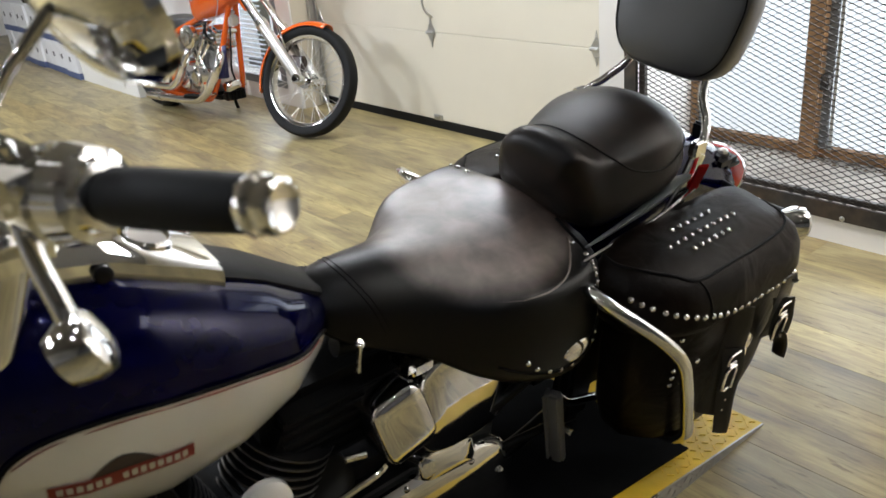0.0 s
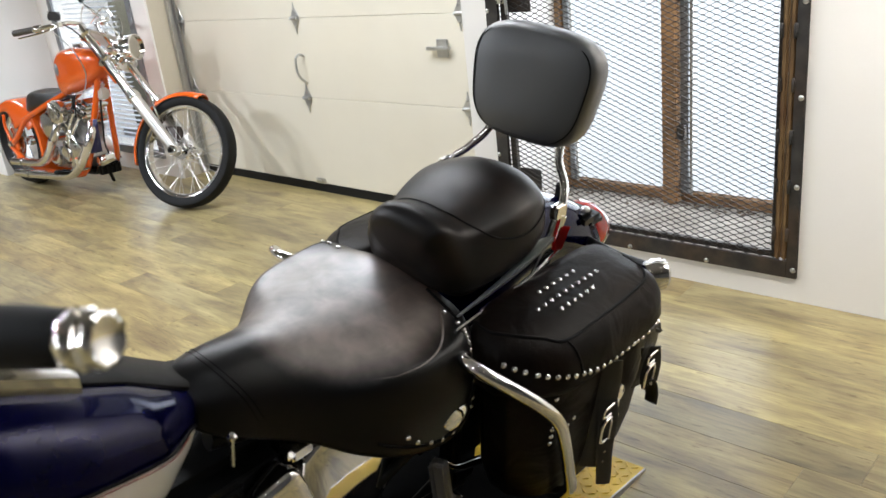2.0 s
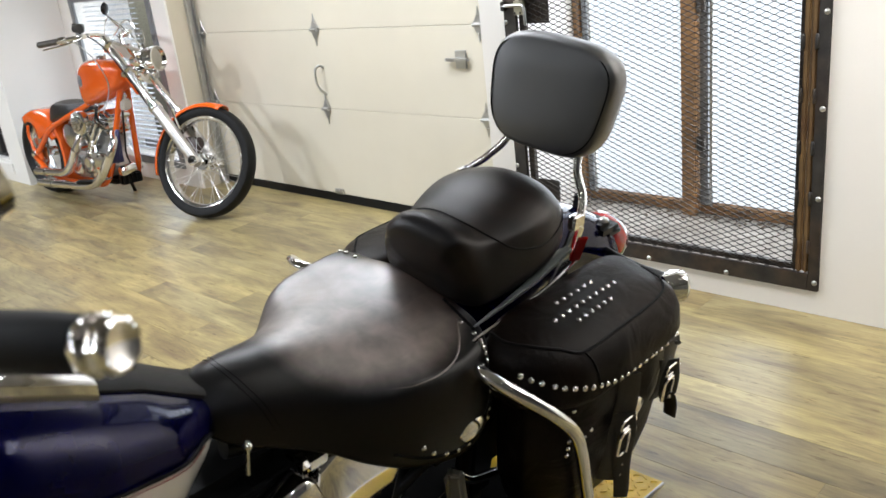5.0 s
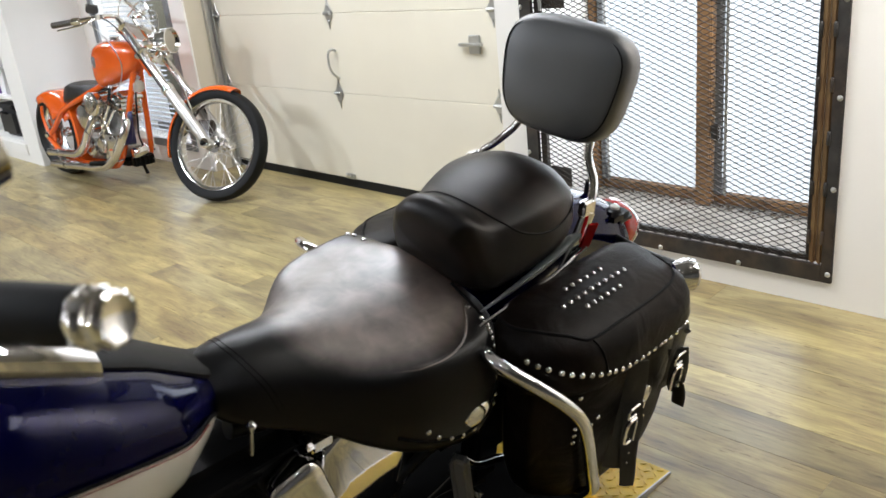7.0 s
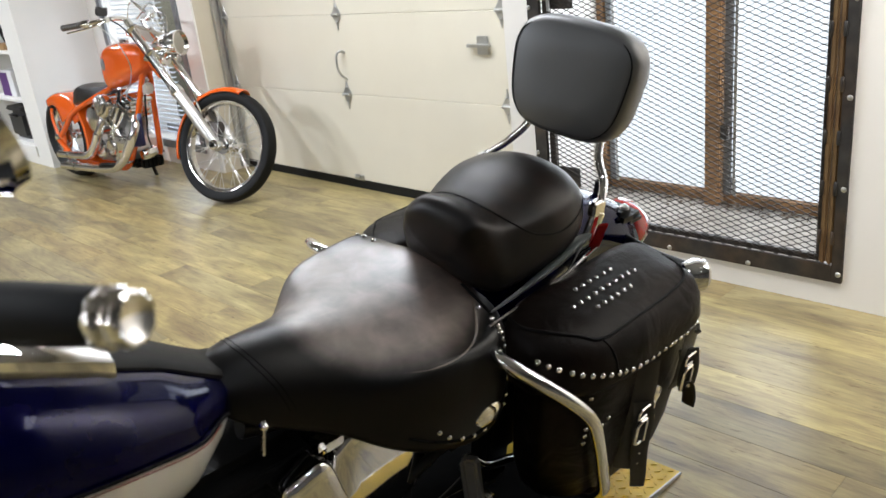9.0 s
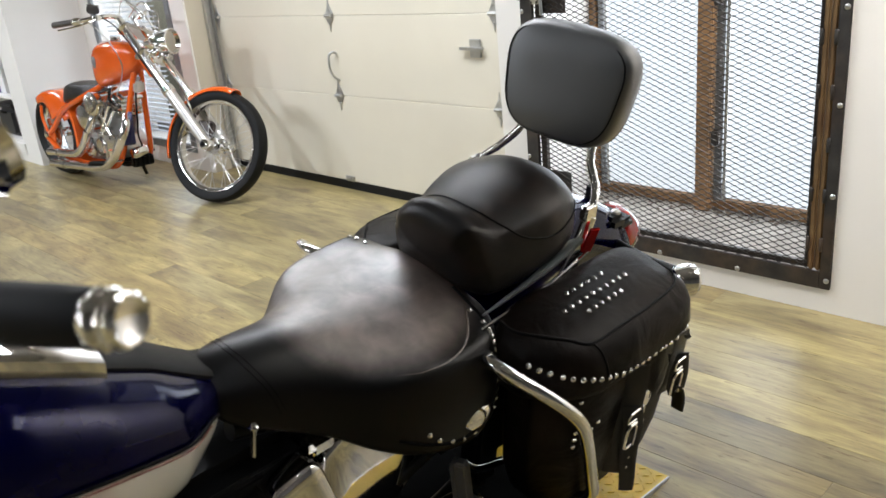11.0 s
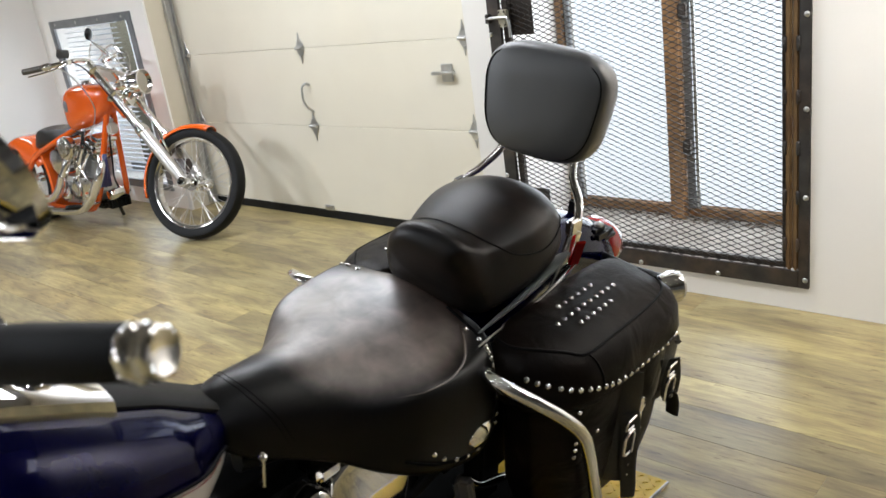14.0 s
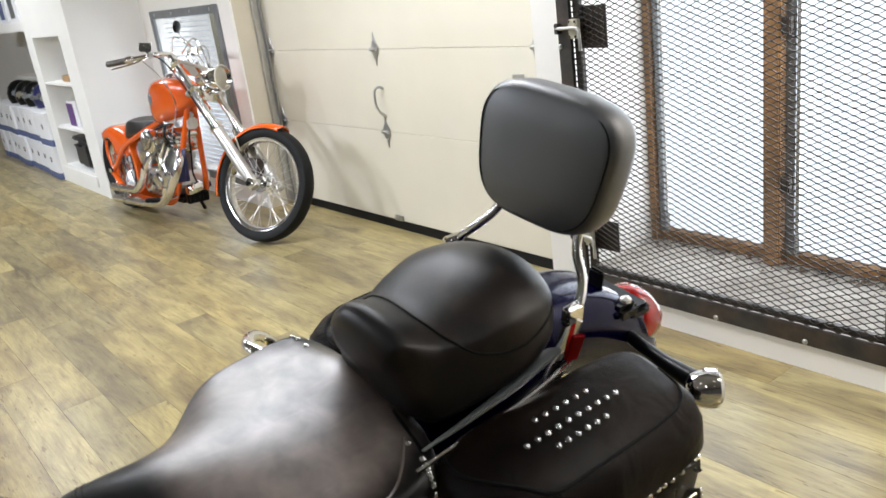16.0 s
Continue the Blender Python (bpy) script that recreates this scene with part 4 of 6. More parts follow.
# back pad on its chrome sissy bar
b = bmesh.new()
rings = []
for q in range(-4, 5):
    q = math.sin(q * math.pi / 8.6)
    d, s = 0.042 * q, 0.84 + 0.16 * (1 - abs(q) ** 3) ** 0.5
    ring = []
    for k in range(36):
        a = 2 * math.pi * k / 36
        c, sn = math.cos(a), math.sin(a)
        pu, pw = math.copysign(abs(c) ** 0.56, c), math.copysign(abs(sn) ** 0.62, sn)
        ring.append((0.156 * s * pu * (1 + 0.10 * pw), d - 0.006 * (1 - pu * pu) * (d < 0), 0.128 * s * pw - 0.006 * pu * pu))
    rings.append([b.verts.new(p) for p in ring])
skin(b, rings, False)
for ring, dd in ((rings[0], -0.050), (rings[-1], 0.044)):
    mid = b.verts.new((0, dd, 0))
    inner = [b.verts.new(v.co * 0.5 + Vector((0, dd * 0.5, 0))) for v in ring]
    for k in range(36):
        b.faces.new((ring[k], ring[(k + 1) % 36], inner[(k + 1) % 36], inner[k]))
        b.faces.new((inner[k], inner[(k + 1) % 36], mid))
PADM = pose(0.020, 0.584, 1.035, -9, 0, 3)
bmesh.ops.transform(b, matrix=PADM, verts=b.verts)
pad = bp("back_pad", b, PADL, "black leather passenger back pad", auto=False)
b = bmesh.new()
edge = [PADM @ Vector((0.144 * math.copysign(abs(math.cos(a)) ** 0.56, math.cos(a)) * (1 + 0.10 * math.copysign(abs(math.sin(a)) ** 0.62, math.sin(a))), -0.0395, 0.116 * math.copysign(abs(math.sin(a)) ** 0.62, math.sin(a)) - 0.004)) for a in [2 * math.pi * k / 48 for k in range(49)]]
part("piping", tube(b, edge, 0.0018, 6, smooth=False), SEAM, pad)
b = bmesh.new()
tube(b, [(0.162, 0.50, 0.70), (0.168, 0.525, 0.80), (0.150, 0.552, 0.84), (0.118, 0.565, 0.89), (0.108, 0.585, 0.96), (0.085, 0.605, 1.02), (0, 0.61, 1.06), (-0.060, 0.605, 1.02), (-0.068, 0.58, 0.96), (-0.082, 0.555, 0.90), (-0.120, 0.535, 0.85), (-0.160, 0.52, 0.80), (-0.162, 0.50, 0.70)], 0.0095, 12)
sissy = bp("sissy_bar", b, CHROME, "chrome sissy bar")
for s in (1, -1):
    b = boxed(s * 0.168 - 0.010, s * 0.168 + 0.010, 0.490, 0.535, 0.775, 0.815, 0.005)
    part("clamp", b, CHROME, sissy)
    b = bmesh.new()
    tube(b, [(s * 0.172, 0.515, 0.785), (s * 0.170, 0.485, 0.70), (s * 0.165, 0.46, 0.64)], 0.016, 8, 0.35)
    part("upright", b, CHROME, sissy)
    b = boxed(-0.013, 0.013, -0.003, 0.003, -0.038, 0.038, 0.003)
    bmesh.ops.transform(b, matrix=pose(s * 0.194, 0.497, 0.742, 18, 0, 62 * s), verts=b.verts)
    part("reflector", b, REDL, sissy, "red side reflector")

# rear fender with strut, tail lamp and turn signals
b = bmesh.new()
rings = []
for i in range(29):
    a = radians(150 - 150 * i / 28)
    r = 0.395
    cy, cz = 0.58 + 0.40 * math.cos(a), 0.36 + (r - 0.02) * math.sin(a)
    n = Vector((0, math.cos(a), math.sin(a)))
    ring = []
    for k in range(13):
        q = math.pi * k / 12 - math.pi / 2
        ring.append(Vector((0.105 * math.sin(q), cy, cz)) - n * (0.150 * (1 - math.cos(q)) ** 2.2))
    ring += [v - n * 0.004 + Vector((-v.x * 0.04, 0, 0)) for v in reversed(ring)]
    rings.append([b.verts.new(v) for v in ring])
skin(b, rings)
fender = bp("rear_fender", b, BLUE, "glossy cobalt blue rear fender", auto=False)
for s in (1,):
    b = bmesh.new()
    tube(b, [(s * 0.214, 0.12, 0.682), (s * 0.210, 0.20, 0.686), (s * 0.204, 0.36, 0.694), (s * 0.188, 0.50, 0.708)], 0.0065, 8, 0.7)
    bp("fender_strut", b, BRIGHT, "chrome strip below the passenger seat")
    b = bmesh.new()
    tube(b, [(s * 0.196, 0.15, 0.698), (s * 0.194, 0.24, 0.708), (s * 0.188, 0.35, 0.722), (s * 0.176, 0.445, 0.738)], (0.008, 0.046), 10, 0.25)
    bp("seat_skirt", b, BIB, "grey underside panel of the passenger seat")
b = bmesh.new()
turned(b, [(0, 0.070), (0.02, 0.076), (0.05, 0.074), (0.072, 0.062), (0.084, 0.040), (0.088, 0.012)], pose(0.02, 0.872, 0.548, -62, 0, 0), 24)
tl = bp("tail_lamp", b, REDL, "red tail lamp with chrome base")
part("base", turned(bmesh.new(), [(-0.05, 0.05), (-0.01, 0.072), (-0.001, 0.074)], pose(0.02, 0.872, 0.548, -62, 0, 0), 24), CHROME, tl)
b = boxed(-0.065, 0.105, 0.745, 0.815, 0.632, 0.672, 0.012)
box(b, -0.055, 0.095, 0.80, 0.872, 0.612, 0.642, 0.010)
wb = bp("wiring_box", b, BLACKM, "black box on the fender behind the bar")
for s in (1, -1):
    part("bolt_cap", turned(bmesh.new(), [(0, 0.013), (0.006, 0.012), (0.010, 0.006), (0.011, 0.001)], pose(0.02 + s * 0.062, 0.788, 0.672), 14), CLEAR, wb, "white plastic bolt cap")
b = boxed(0.012, 0.050, 0.738, 0.752, 0.66, 0.742, 0.005)
bp("bracket", b, BLACKM)
for s in (1, -1):
    b = bmesh.new()
    tube(b, [(s * 0.09, 0.80, 0.585), (s * 0.19, 0.785, 0.582), (s * 0.25, 0.778, 0.585), (s * 0.305, 0.772, 0.588)], (0.013, 0.024), 12)
    sg = bp("turn_signal", b, BLACKM, "black and chrome turn signal on its stalk")
    m = pose(s * 0.315, 0.775, 0.588, -90, 0, -38 * s)
    part("shell", turned(bmesh.new(), [(-0.045, 0.010), (-0.038, 0.028), (-0.01, 0.040), (0.012, 0.040)], m, 20), CHROME, sg)
    part("lens", turned(bmesh.new(), [(0.0125, 0.037), (0.022, 0.031), (0.027, 0.013)], m, 20), CLEAR, sg, "clear lens")


# saddlebags
def bag_ring(b, w, cu, cv, hu_, hv_, n=4.5, s=1, seg=36, tilt=0.0):
    ring = []
    for k in range(seg):
        a = 2 * math.pi * k / seg
        c, sn = math.cos(a), math.sin(a)
        pu, pv = math.copysign(abs(c) ** (2 / n), c), math.copysign(abs(sn) ** (2 / n), sn)
        u, v = hu_ * pu, hv_ * pv
        # the outer front corner is cut back
        u -= 0.85 * hu_ * max(0.0, -pv) ** 4 * max(0.0, pu)
        ring.append(b.verts.new((s * (cu + u), cv + v, w + tilt * (u / max(hu_, 0.01)))))
    return ring


def saddlebag(s):
    bag = bp("saddlebag", skinned([(0.212, 0.300, 0.445, 0.070, 0.18), (0.222, 0.300, 0.442, 0.084, 0.200), (0.30, 0.302, 0.432, 0.094, 0.220), (0.45, 0.304, 0.424, 0.100, 0.232), (0.60, 0.304, 0.420, 0.101, 0.236)], s), BAGL, "black leather saddlebag with studs and buckled straps")
    lid = part("lid", skinned([(0.570, 0.305, 0.400, 0.112, 0.262, 0), (0.585, 0.305, 0.400, 0.115, 0.264, 0), (0.640, 0.300, 0.402, 0.110, 0.258, -0.012), (0.670, 0.294, 0.405, 0.100, 0.246, -0.016), (0.684, 0.287, 0.408, 0.086, 0.222, -0.012), (0.692, 0.275, 0.41, 0.05, 0.15, -0.006), (0.694, 0.27, 0.41, 0.02, 0.06, 0)], s, 5.0), BAGL, bag, "creased leather lid", auto=False)
    skin_tree = BVHTree.FromPolygons([v.co for v in lid.data.vertices], [tuple(p.vertices) for p in lid.data.polygons])
    # near-black tubes stand in for the shade inside the lid's grooves
    crease = [(0.205, 0.162, 0.692), (0.257, 0.165, 0.692), (0.300, 0.190, 0.694), (0.345, 0.232, 0.694), (0.386, 0.273, 0.686), (0.388, 0.38, 0.684), (0.386, 0.50, 0.684), (0.372, 0.59, 0.684), (0.335, 0.632, 0.682), (0.28, 0.645, 0.684)]
    part("crease", tube(bmesh.new(), [skin_tree.find_nearest(Vector((s * u, v, w)))[0] for u, v, w in crease], 0.0035, 6), SEAM, lid)
    part("gusset_crease", tube(bmesh.new(), [skin_tree.find_nearest(Vector((s * u, v, w)))[0] for u, v, w in ((0.386, 0.273, 0.686), (0.402, 0.280, 0.66), (0.412, 0.285, 0.63), (0.416, 0.29, 0.60))], 0.0028, 6), SEAM, lid)
    # studs: three staggered rows on the lid
    for n, u, v0, step in ((10, 0.287, 0.290, 0.0242), (6, 0.2525, 0.342, 0.0250), (6, 0.3155, 0.334, 0.0233)):
        for k in range(n):
            place, nrm, _, _ = skin_tree.ray_cast(Vector((s * u, v0 + step * k, 0.9)), Vector((0, 0, -1)))
            stud("stud", place, nrm, lid, 0.0062, 0.0045)
    # and one row round the flap's edge
    rim = spline([(0.306, 0.150, 0.640), (0.370, 0.198, 0.621), (0.397, 0.245, 0.609), (0.418, 0.302, 0.597), (0.420, 0.345, 0.587), (0.420, 0.40, 0.583), (0.418, 0.50, 0.578), (0.412, 0.585, 0.573), (0.398, 0.628, 0.569), (0.36, 0.658, 0.57)], 12)
    gone, step = 0.0, 0.0
    for p, q in zip(rim, rim[1:]):
        gone += (Vector(q) - Vector(p)).length
        if gone >= step:
            place, nrm, _, _ = skin_tree.find_nearest(Vector((s * q[0], q[1], q[2])))
            stud("stud", place, nrm, lid, 0.0066, 0.005)
            step += 0.0235
    for v, up, low in ((0.405, 0.0, 0.0), (0.575, 0.055, 0.085)):
        strap = bmesh.new()
        tube(strap, [(s * 0.414, v, 0.572), (s * 0.419, v, 0.52 + up), (s * 0.418, v, 0.44 + up), (s * 0.416, v, 0.35 + up + 0.5 * low), (s * 0.408, v, 0.27 + up + low)], 0.024, 12, 0.14)
        st = part("strap", strap, LEATHER, bag, "black leather strap")
        tail = bmesh.new()
        tube(tail, [(s * 0.421, v, 0.47 + up), (s * 0.432, v, 0.425 + up), (s * 0.434, v, 0.38 + up), (s * 0.437, v + 0.004, 0.325 + up + 0.6 * low), (s * 0.444, v + 0.008, 0.265 + up + low), (s * 0.446, v + 0.010, 0.235 + up + low)], (0.023, 0.016), 12, 0.16)
        part("strap_tail", tail, LEATHER, st, "loose end of the strap")
        for zc, hz, hv, r in ((0.402, 0.030, 0.031, 0.0046), (0.452, 0.012, 0.029, 0.0036)):
            bk = bmesh.new()
            ring = [(s * (0.436 - 0.05 * (zc - 0.40)), v + hv * math.copysign(abs(math.cos(q)) ** 0.45, math.cos(q)), zc + up + hz * math.copysign(abs(math.sin(q)) ** 0.45, math.sin(q))) for q in [2 * math.pi * k / 24 for k in range(25)]]
            tube(bk, ring, r, 8, smooth=False)
            if zc < 0.42:
                tube(bk, [(s * 0.441, v, 0.374 + up), (s * 0.441, v, 0.428 + up)], 0.003, 8)
            part("buckle", bk, CHROME, st, "chrome buckle")
        for zc in (() if low else (0.335, 0.305)):
            stud("stud", (s * 0.439, v, zc + up), (s, 0, 0), st, 0.0035, 0.002)
    part("concho", turned(bmesh.new(), [(0, 0.024), (0.004, 0.023), (0.007, 0.014), (0.008, 0.003)], pose(s * 0.414, 0.468, 0.448, 0, 90 * s, 0), 18), CHROME, bag, "round chrome concho")
    body_tree = BVHTree.FromPolygons([v.co for v in bag.data.vertices], [tuple(p.vertices) for p in bag.data.polygons])
    for u, v, w in ((0.396, 0.25, 0.532), (0.400, 0.25, 0.448), (0.402, 0.25, 0.427), (0.404, 0.25, 0.405), (0.415, 0.29, 0.450), (0.418, 0.305, 0.465)):
        place, nrm, _, _ = body_tree.find_nearest(Vector((s * u, v, w)))
        stud("stud", place, nrm, bag, 0.0058, 0.0045)
    return bag


def skinned(rows, s, n=4.5):
    b = bmesh.new()
    skin(b, [bag_ring(b, r[0], r[1], r[2], r[3], r[4], n, s, 36, -abs(r[5]) if len(r) > 5 else 0.0) for r in rows])
    return b


for s in (1, -1):
    saddlebag(s).location = (0, 0 if s > 0 else 0.085, 0 if s > 0 else -0.07)
    b = bmesh.new()
    tube(b, [(s * 0.17, 0.150, 0.60), (s * 0.235, 0.115, 0.638), (s * 0.285, 0.095, 0.648), (s * 0.35, 0.125, 0.622), (s * 0.395, 0.165, 0.585), (s * 0.418, 0.205, 0.535), (s * 0.424, 0.235, 0.47), (s * 0.422, 0.28, 0.36), (s * 0.415, 0.315, 0.27), (s * 0.36, 0.33, 0.215), (s * 0.2, 0.34, 0.21)], 0.0148, 14)
    bp("bag_guard", b, CHROME, "chrome tubular guard in front of the saddlebag")

# seat studs and conchos on both skirts
seat_skin = skin_of(seat)
for s in (1, -1):
    for v, w in ((-0.050, 0.528), (-0.025, 0.505), (0.010, 0.487), (0.042, 0.478), (0.075, 0.478)):
        q, nn, _, _ = seat_skin.find_nearest(Vector((0.012 + s * 0.27, v, w + 0.008)))
        stud("stud", q, nn, seat, 0.0068, 0.0055)
    part("concho", turned(bmesh.new(), [(0, 0.030), (0.005, 0.028), (0.009, 0.018), (0.010, 0.004)], pose(0.012 + s * 0.250, 0.085, 0.520, 0, 84 * s, 0) @ Matrix.Diagonal((0.8, 1.35, 1, 1)), 18), CHROME, seat, "oval chrome concho")
    edge = spline([(0.155, 0.735), (0.208, 0.707), (0.226, 0.682), (0.236, 0.650), (0.243, 0.600), (0.243, 0.555), (0.232, 0.505)], 4)
    for u, w in [(p[0], p[1]) for p in edge][::2]:
        q, nn, _, _ = seat_skin.find_nearest(Vector((0.012 + s * (u + 0.008), 0.146, w)))
        stud("stud", q, nn, seat, 0.0062, 0.0050)

# stitched line across the seat's nose and round the dish
pillion_skin = skin_of(pillion)
for dy in (0.0, 0.010):
    part("stitching", tube(bmesh.new(), hug(seat_skin, [(0.11, -0.275 + dy, 0.64), (0.098, -0.292 + dy, 0.69), (0.065, -0.310 + dy, 0.735), (0.012, -0.320 + dy, 0.765), (-0.045, -0.310 + dy, 0.735), (-0.075, -0.292 + dy, 0.69)]), 0.0007, 6, smooth=False), SEAM, seat)
part("stitching", tube(bmesh.new(), hug(pillion_skin, [(-0.083, 0.222, 0.79), (-0.072, 0.222, 0.840), (-0.02, 0.222, 0.8655), (0.034, 0.222, 0.8705), (0.09, 0.226, 0.8645), (0.141, 0.245, 0.836), (0.172, 0.29, 0.81), (0.190, 0.36, 0.80), (0.180, 0.43, 0.815), (0.15, 0.48, 0.83)]), 0.0022, 6, smooth=False), SEAM, pillion)
# tapered tube that also draws the crescent highlight along the rim
part("dish_rim", tube(bmesh.new(), hug(seat_skin, [(0.150, -0.126, 0.674), (0.182, -0.102, 0.674), (0.219, -0.048, 0.672), (0.229, 0.0, 0.672), (0.228, 0.035, 0.672), (0.216, 0.075, 0.675), (0.193, 0.108, 0.684), (0.150, 0.145, 0.70)], -0.0012), (0.0008, 0.0032), 8, smooth=False), RIMB, seat, "rubbed brown rolled edge, lightened for its crescent highlight")
part("welt", tube(bmesh.new(), hug(seat_skin, [(0.235, -0.10, 0.540), (0.255, -0.03, 0.508), (0.255, 0.05, 0.49), (0.24, 0.11, 0.52), (0.215, 0.14, 0.60), (0.17, 0.155, 0.67), (0.10, 0.16, 0.71)], 0.001), 0.0035, 6, smooth=False), SEAM, seat)

# handlebar, left and right controls
for s in (1, -1):
    b = bmesh.new()
    tube(b, [(0, -0.80, 1.02), (s * 0.08, -0.80, 1.03), (s * 0.13, -0.82, 1.10), (s * 0.22, -0.82, 1.165), (s * 0.34, -0.772, 1.192), (s * 0.50, -0.705, 1.236)], 0.0125, 12)
    bar = bp("handlebar", b, CHROME, "chrome handlebar")
    g0, g1 = Vector((s * 0.365, -0.762, 1.200)), Vector((s * 0.500, -0.703, 1.238))
    ln = (g1 - g0).length
    grip = part("grip", turned(bmesh.new(), [(0, 0.021), (0.008, 0.0255), (0.3 * ln, 0.0262), (0.7 * ln, 0.0252), (ln - 0.004, 0.0235), (ln, 0.0225)], along(g0, g1), 24), RUBBER, bar, "black rubber grip")
    part("end_cap", turned(bmesh.new(), [(ln, 0.0225), (ln + 0.004, 0.0255), (ln + 0.011, 0.0255), (ln + 0.014, 0.0215), (ln + 0.024, 0.0235), (ln + 0.030, 0.0225), (ln + 0.032, 0.019), (ln + 0.029, 0.012), (ln + 0.028, 0.003)], along(g0, g1), 9), CHROME, grip, "chrome end cap")
    part("housing", turned(bmesh.new(), [(-0.100, 0.018), (-0.095, 0.036), (-0.082, 0.044), (-0.056, 0.046), (-0.050, 0.040), (-0.042, 0.046), (-0.016, 0.042), (-0.012, 0.034), (-0.004, 0.031), (0, 0.020)], along(g0, g1), 24), CHROME, bar, "chrome switch housing")
    b = boxed(-0.040, 0.045, -0.034, 0.034, -0.026, 0.030, 0.014)
    box(b, -0.02, 0.03, -0.05, -0.02, -0.014, 0.018, 0.008)
    for q in (-0.018, 0.024):
        turned(b, [(0.028, 0.009), (0.036, 0.009), (0.040, 0.004)], pose(q, 0, 0), 12)
    bmesh.ops.transform(b, matrix=pose(s * 0.285, -0.83, 1.205, 0, 0, 22 * s), verts=b.verts)
    part("perch", b, CHROME, bar, "chrome lever perch")
    b = bmesh.new()
    tube(b, [(s * 0.29, -0.86, 1.20), (s * 0.36, -0.90, 1.20), (s * 0.44, -0.905, 1.205), (s * 0.50, -0.89, 1.215)], (0.009, 0.007), 10, 0.6)
    part("lever", b, CHROME, bar)
    b = bmesh.new()
    tube(b, [(s * 0.25, -0.815, 1.175), (s * 0.285, -0.815, 1.12), (s * 0.32, -0.81, 1.075), (s * 0.33, -0.808, 1.05)], 0.011, 10)
    part("signal_stalk", b, CHROME, bar)
    part("signal_shell", turned(bmesh.new(), [(-0.03, 0.012), (-0.022, 0.028), (0.0, 0.036), (0.016, 0.036), (0.024, 0.026), (0.027, 0.006)], pose(s * 0.335, -0.805, 1.035, -60, 20 * s, 0), 20), CHROME, bar, "chrome front turn signal")
    b = bmesh.new()
    tube(b, [(s * 0.285, -0.835, 1.22), (s * 0.30, -0.815, 1.28), (s * 0.315, -0.765, 1.345)], 0.006, 10)
    mirror = part("mirror", b, CHROME, bar, "chrome oval rear-view mirror")
    b = bmesh.new()
    rr = []
    for d, sc in ((0.0, 1.0), (-0.012, 0.98), (-0.026, 0.80), (-0.034, 0.45), (-0.036, 0.1)):
        rr.append([b.verts.new((sc * 0.090 * math.cos(2 * math.pi * k / 28), d, sc * 0.080 * math.sin(2 * math.pi * k / 28))) for k in range(28)])
    skin(b, rr)
    bmesh.ops.transform(b, matrix=pose(s * 0.318, -0.728, 1.352, 20, 0, 14 * s), verts=b.verts)
    part("mirror_shell", b, CHROME, mirror)
for o in list(bike.children):
    if o.name.startswith("handlebar"):
        o.location.z -= 0.013
# fork and headlamp carry the bar
b = bmesh.new()
for s in (1, -1):
    tube(b, [(s * 0.10, -0.80, 1.0), (s * 0.10, -1.03, 0.375)], 0.026, 14)
box(b, -0.13, 0.13, -0.84, -0.76, 0.98, 1.02, 0.01)
bp("front_fork", b, CHROME, "chrome front fork")

# engine, primary cover, oil tank, frame
engine = bp("engine", turned(bmesh.new(), [(-0.11, 0.10), (-0.09, 0.14), (0.09, 0.14), (0.11, 0.10)], pose(0, -0.46, 0.27, 0, 90, 0), 28), ENGINE, "black engine with finned cylinders")
fin_m = {}
for key, prof, mt in (("fin", [(0.0, 0.094), (0.008, 0.094)], ENGINE), ("fin_edge", [(0.0025, 0.0925), (0.003, 0.0955), (0.0055, 0.0955), (0.006, 0.0925)], ALLOY)):
    o = part(key, turned(bmesh.new(), prof, pose(0, 0, 0), 22), mt, engine, smooth=False)
    fin_m[key] = o.data
    bpy.data.objects.remove(o)
for cy, tilt in ((-0.535, -24), (-0.62, 22)):
    m = pose(0.03, cy, 0.205, tilt, 0, 0)
    part("cylinder", boxed(-0.06, 0.06, -0.06, 0.06, 0.0, 0.30, m=m), ENGINE, engine, smooth=False)
    for k in range(10):
        for key in ("fin", "fin_edge"):
            o = new(key, fin_m[key])
            o.parent = engine
            o.matrix_local = m @ Matrix.Translation((0, 0, 0.075 + 0.0185 * k))


def cover(name, label, v, w, hv_, hw, u0, u1, power, tilt, turn=0.0):
    """A rounded chrome casting on the bike's left side, its face tilted up."""
    b = bmesh.new()
    rr = []
    for x, sc in ((u0, 1.0), (u1 - 0.012, 1.0), (u1 - 0.004, 0.965), (u1, 0.89), (u1 + 0.002, 0.5)):
        rr.append([b.verts.new((x, sc * hv_ * math.copysign(abs(math.cos(a)) ** power, math.cos(a)), sc * hw * math.copysign(abs(math.sin(a)) ** power, math.sin(a)))) for a in [2 * math.pi * k / 40 for k in range(40)]])
    skin(b, rr)
    bmesh.ops.transform(b, matrix=Matrix.Translation((0, v, w)) @ pose(0, 0, 0, turn, 0, 0) @ Matrix.Translation((u1, 0, 0)) @ pose(0, 0, 0, 0, -tilt, 0) @ Matrix.Translation((-u1, 0, 0)), verts=b.verts)
    return bp(name, b, CHROME, label)


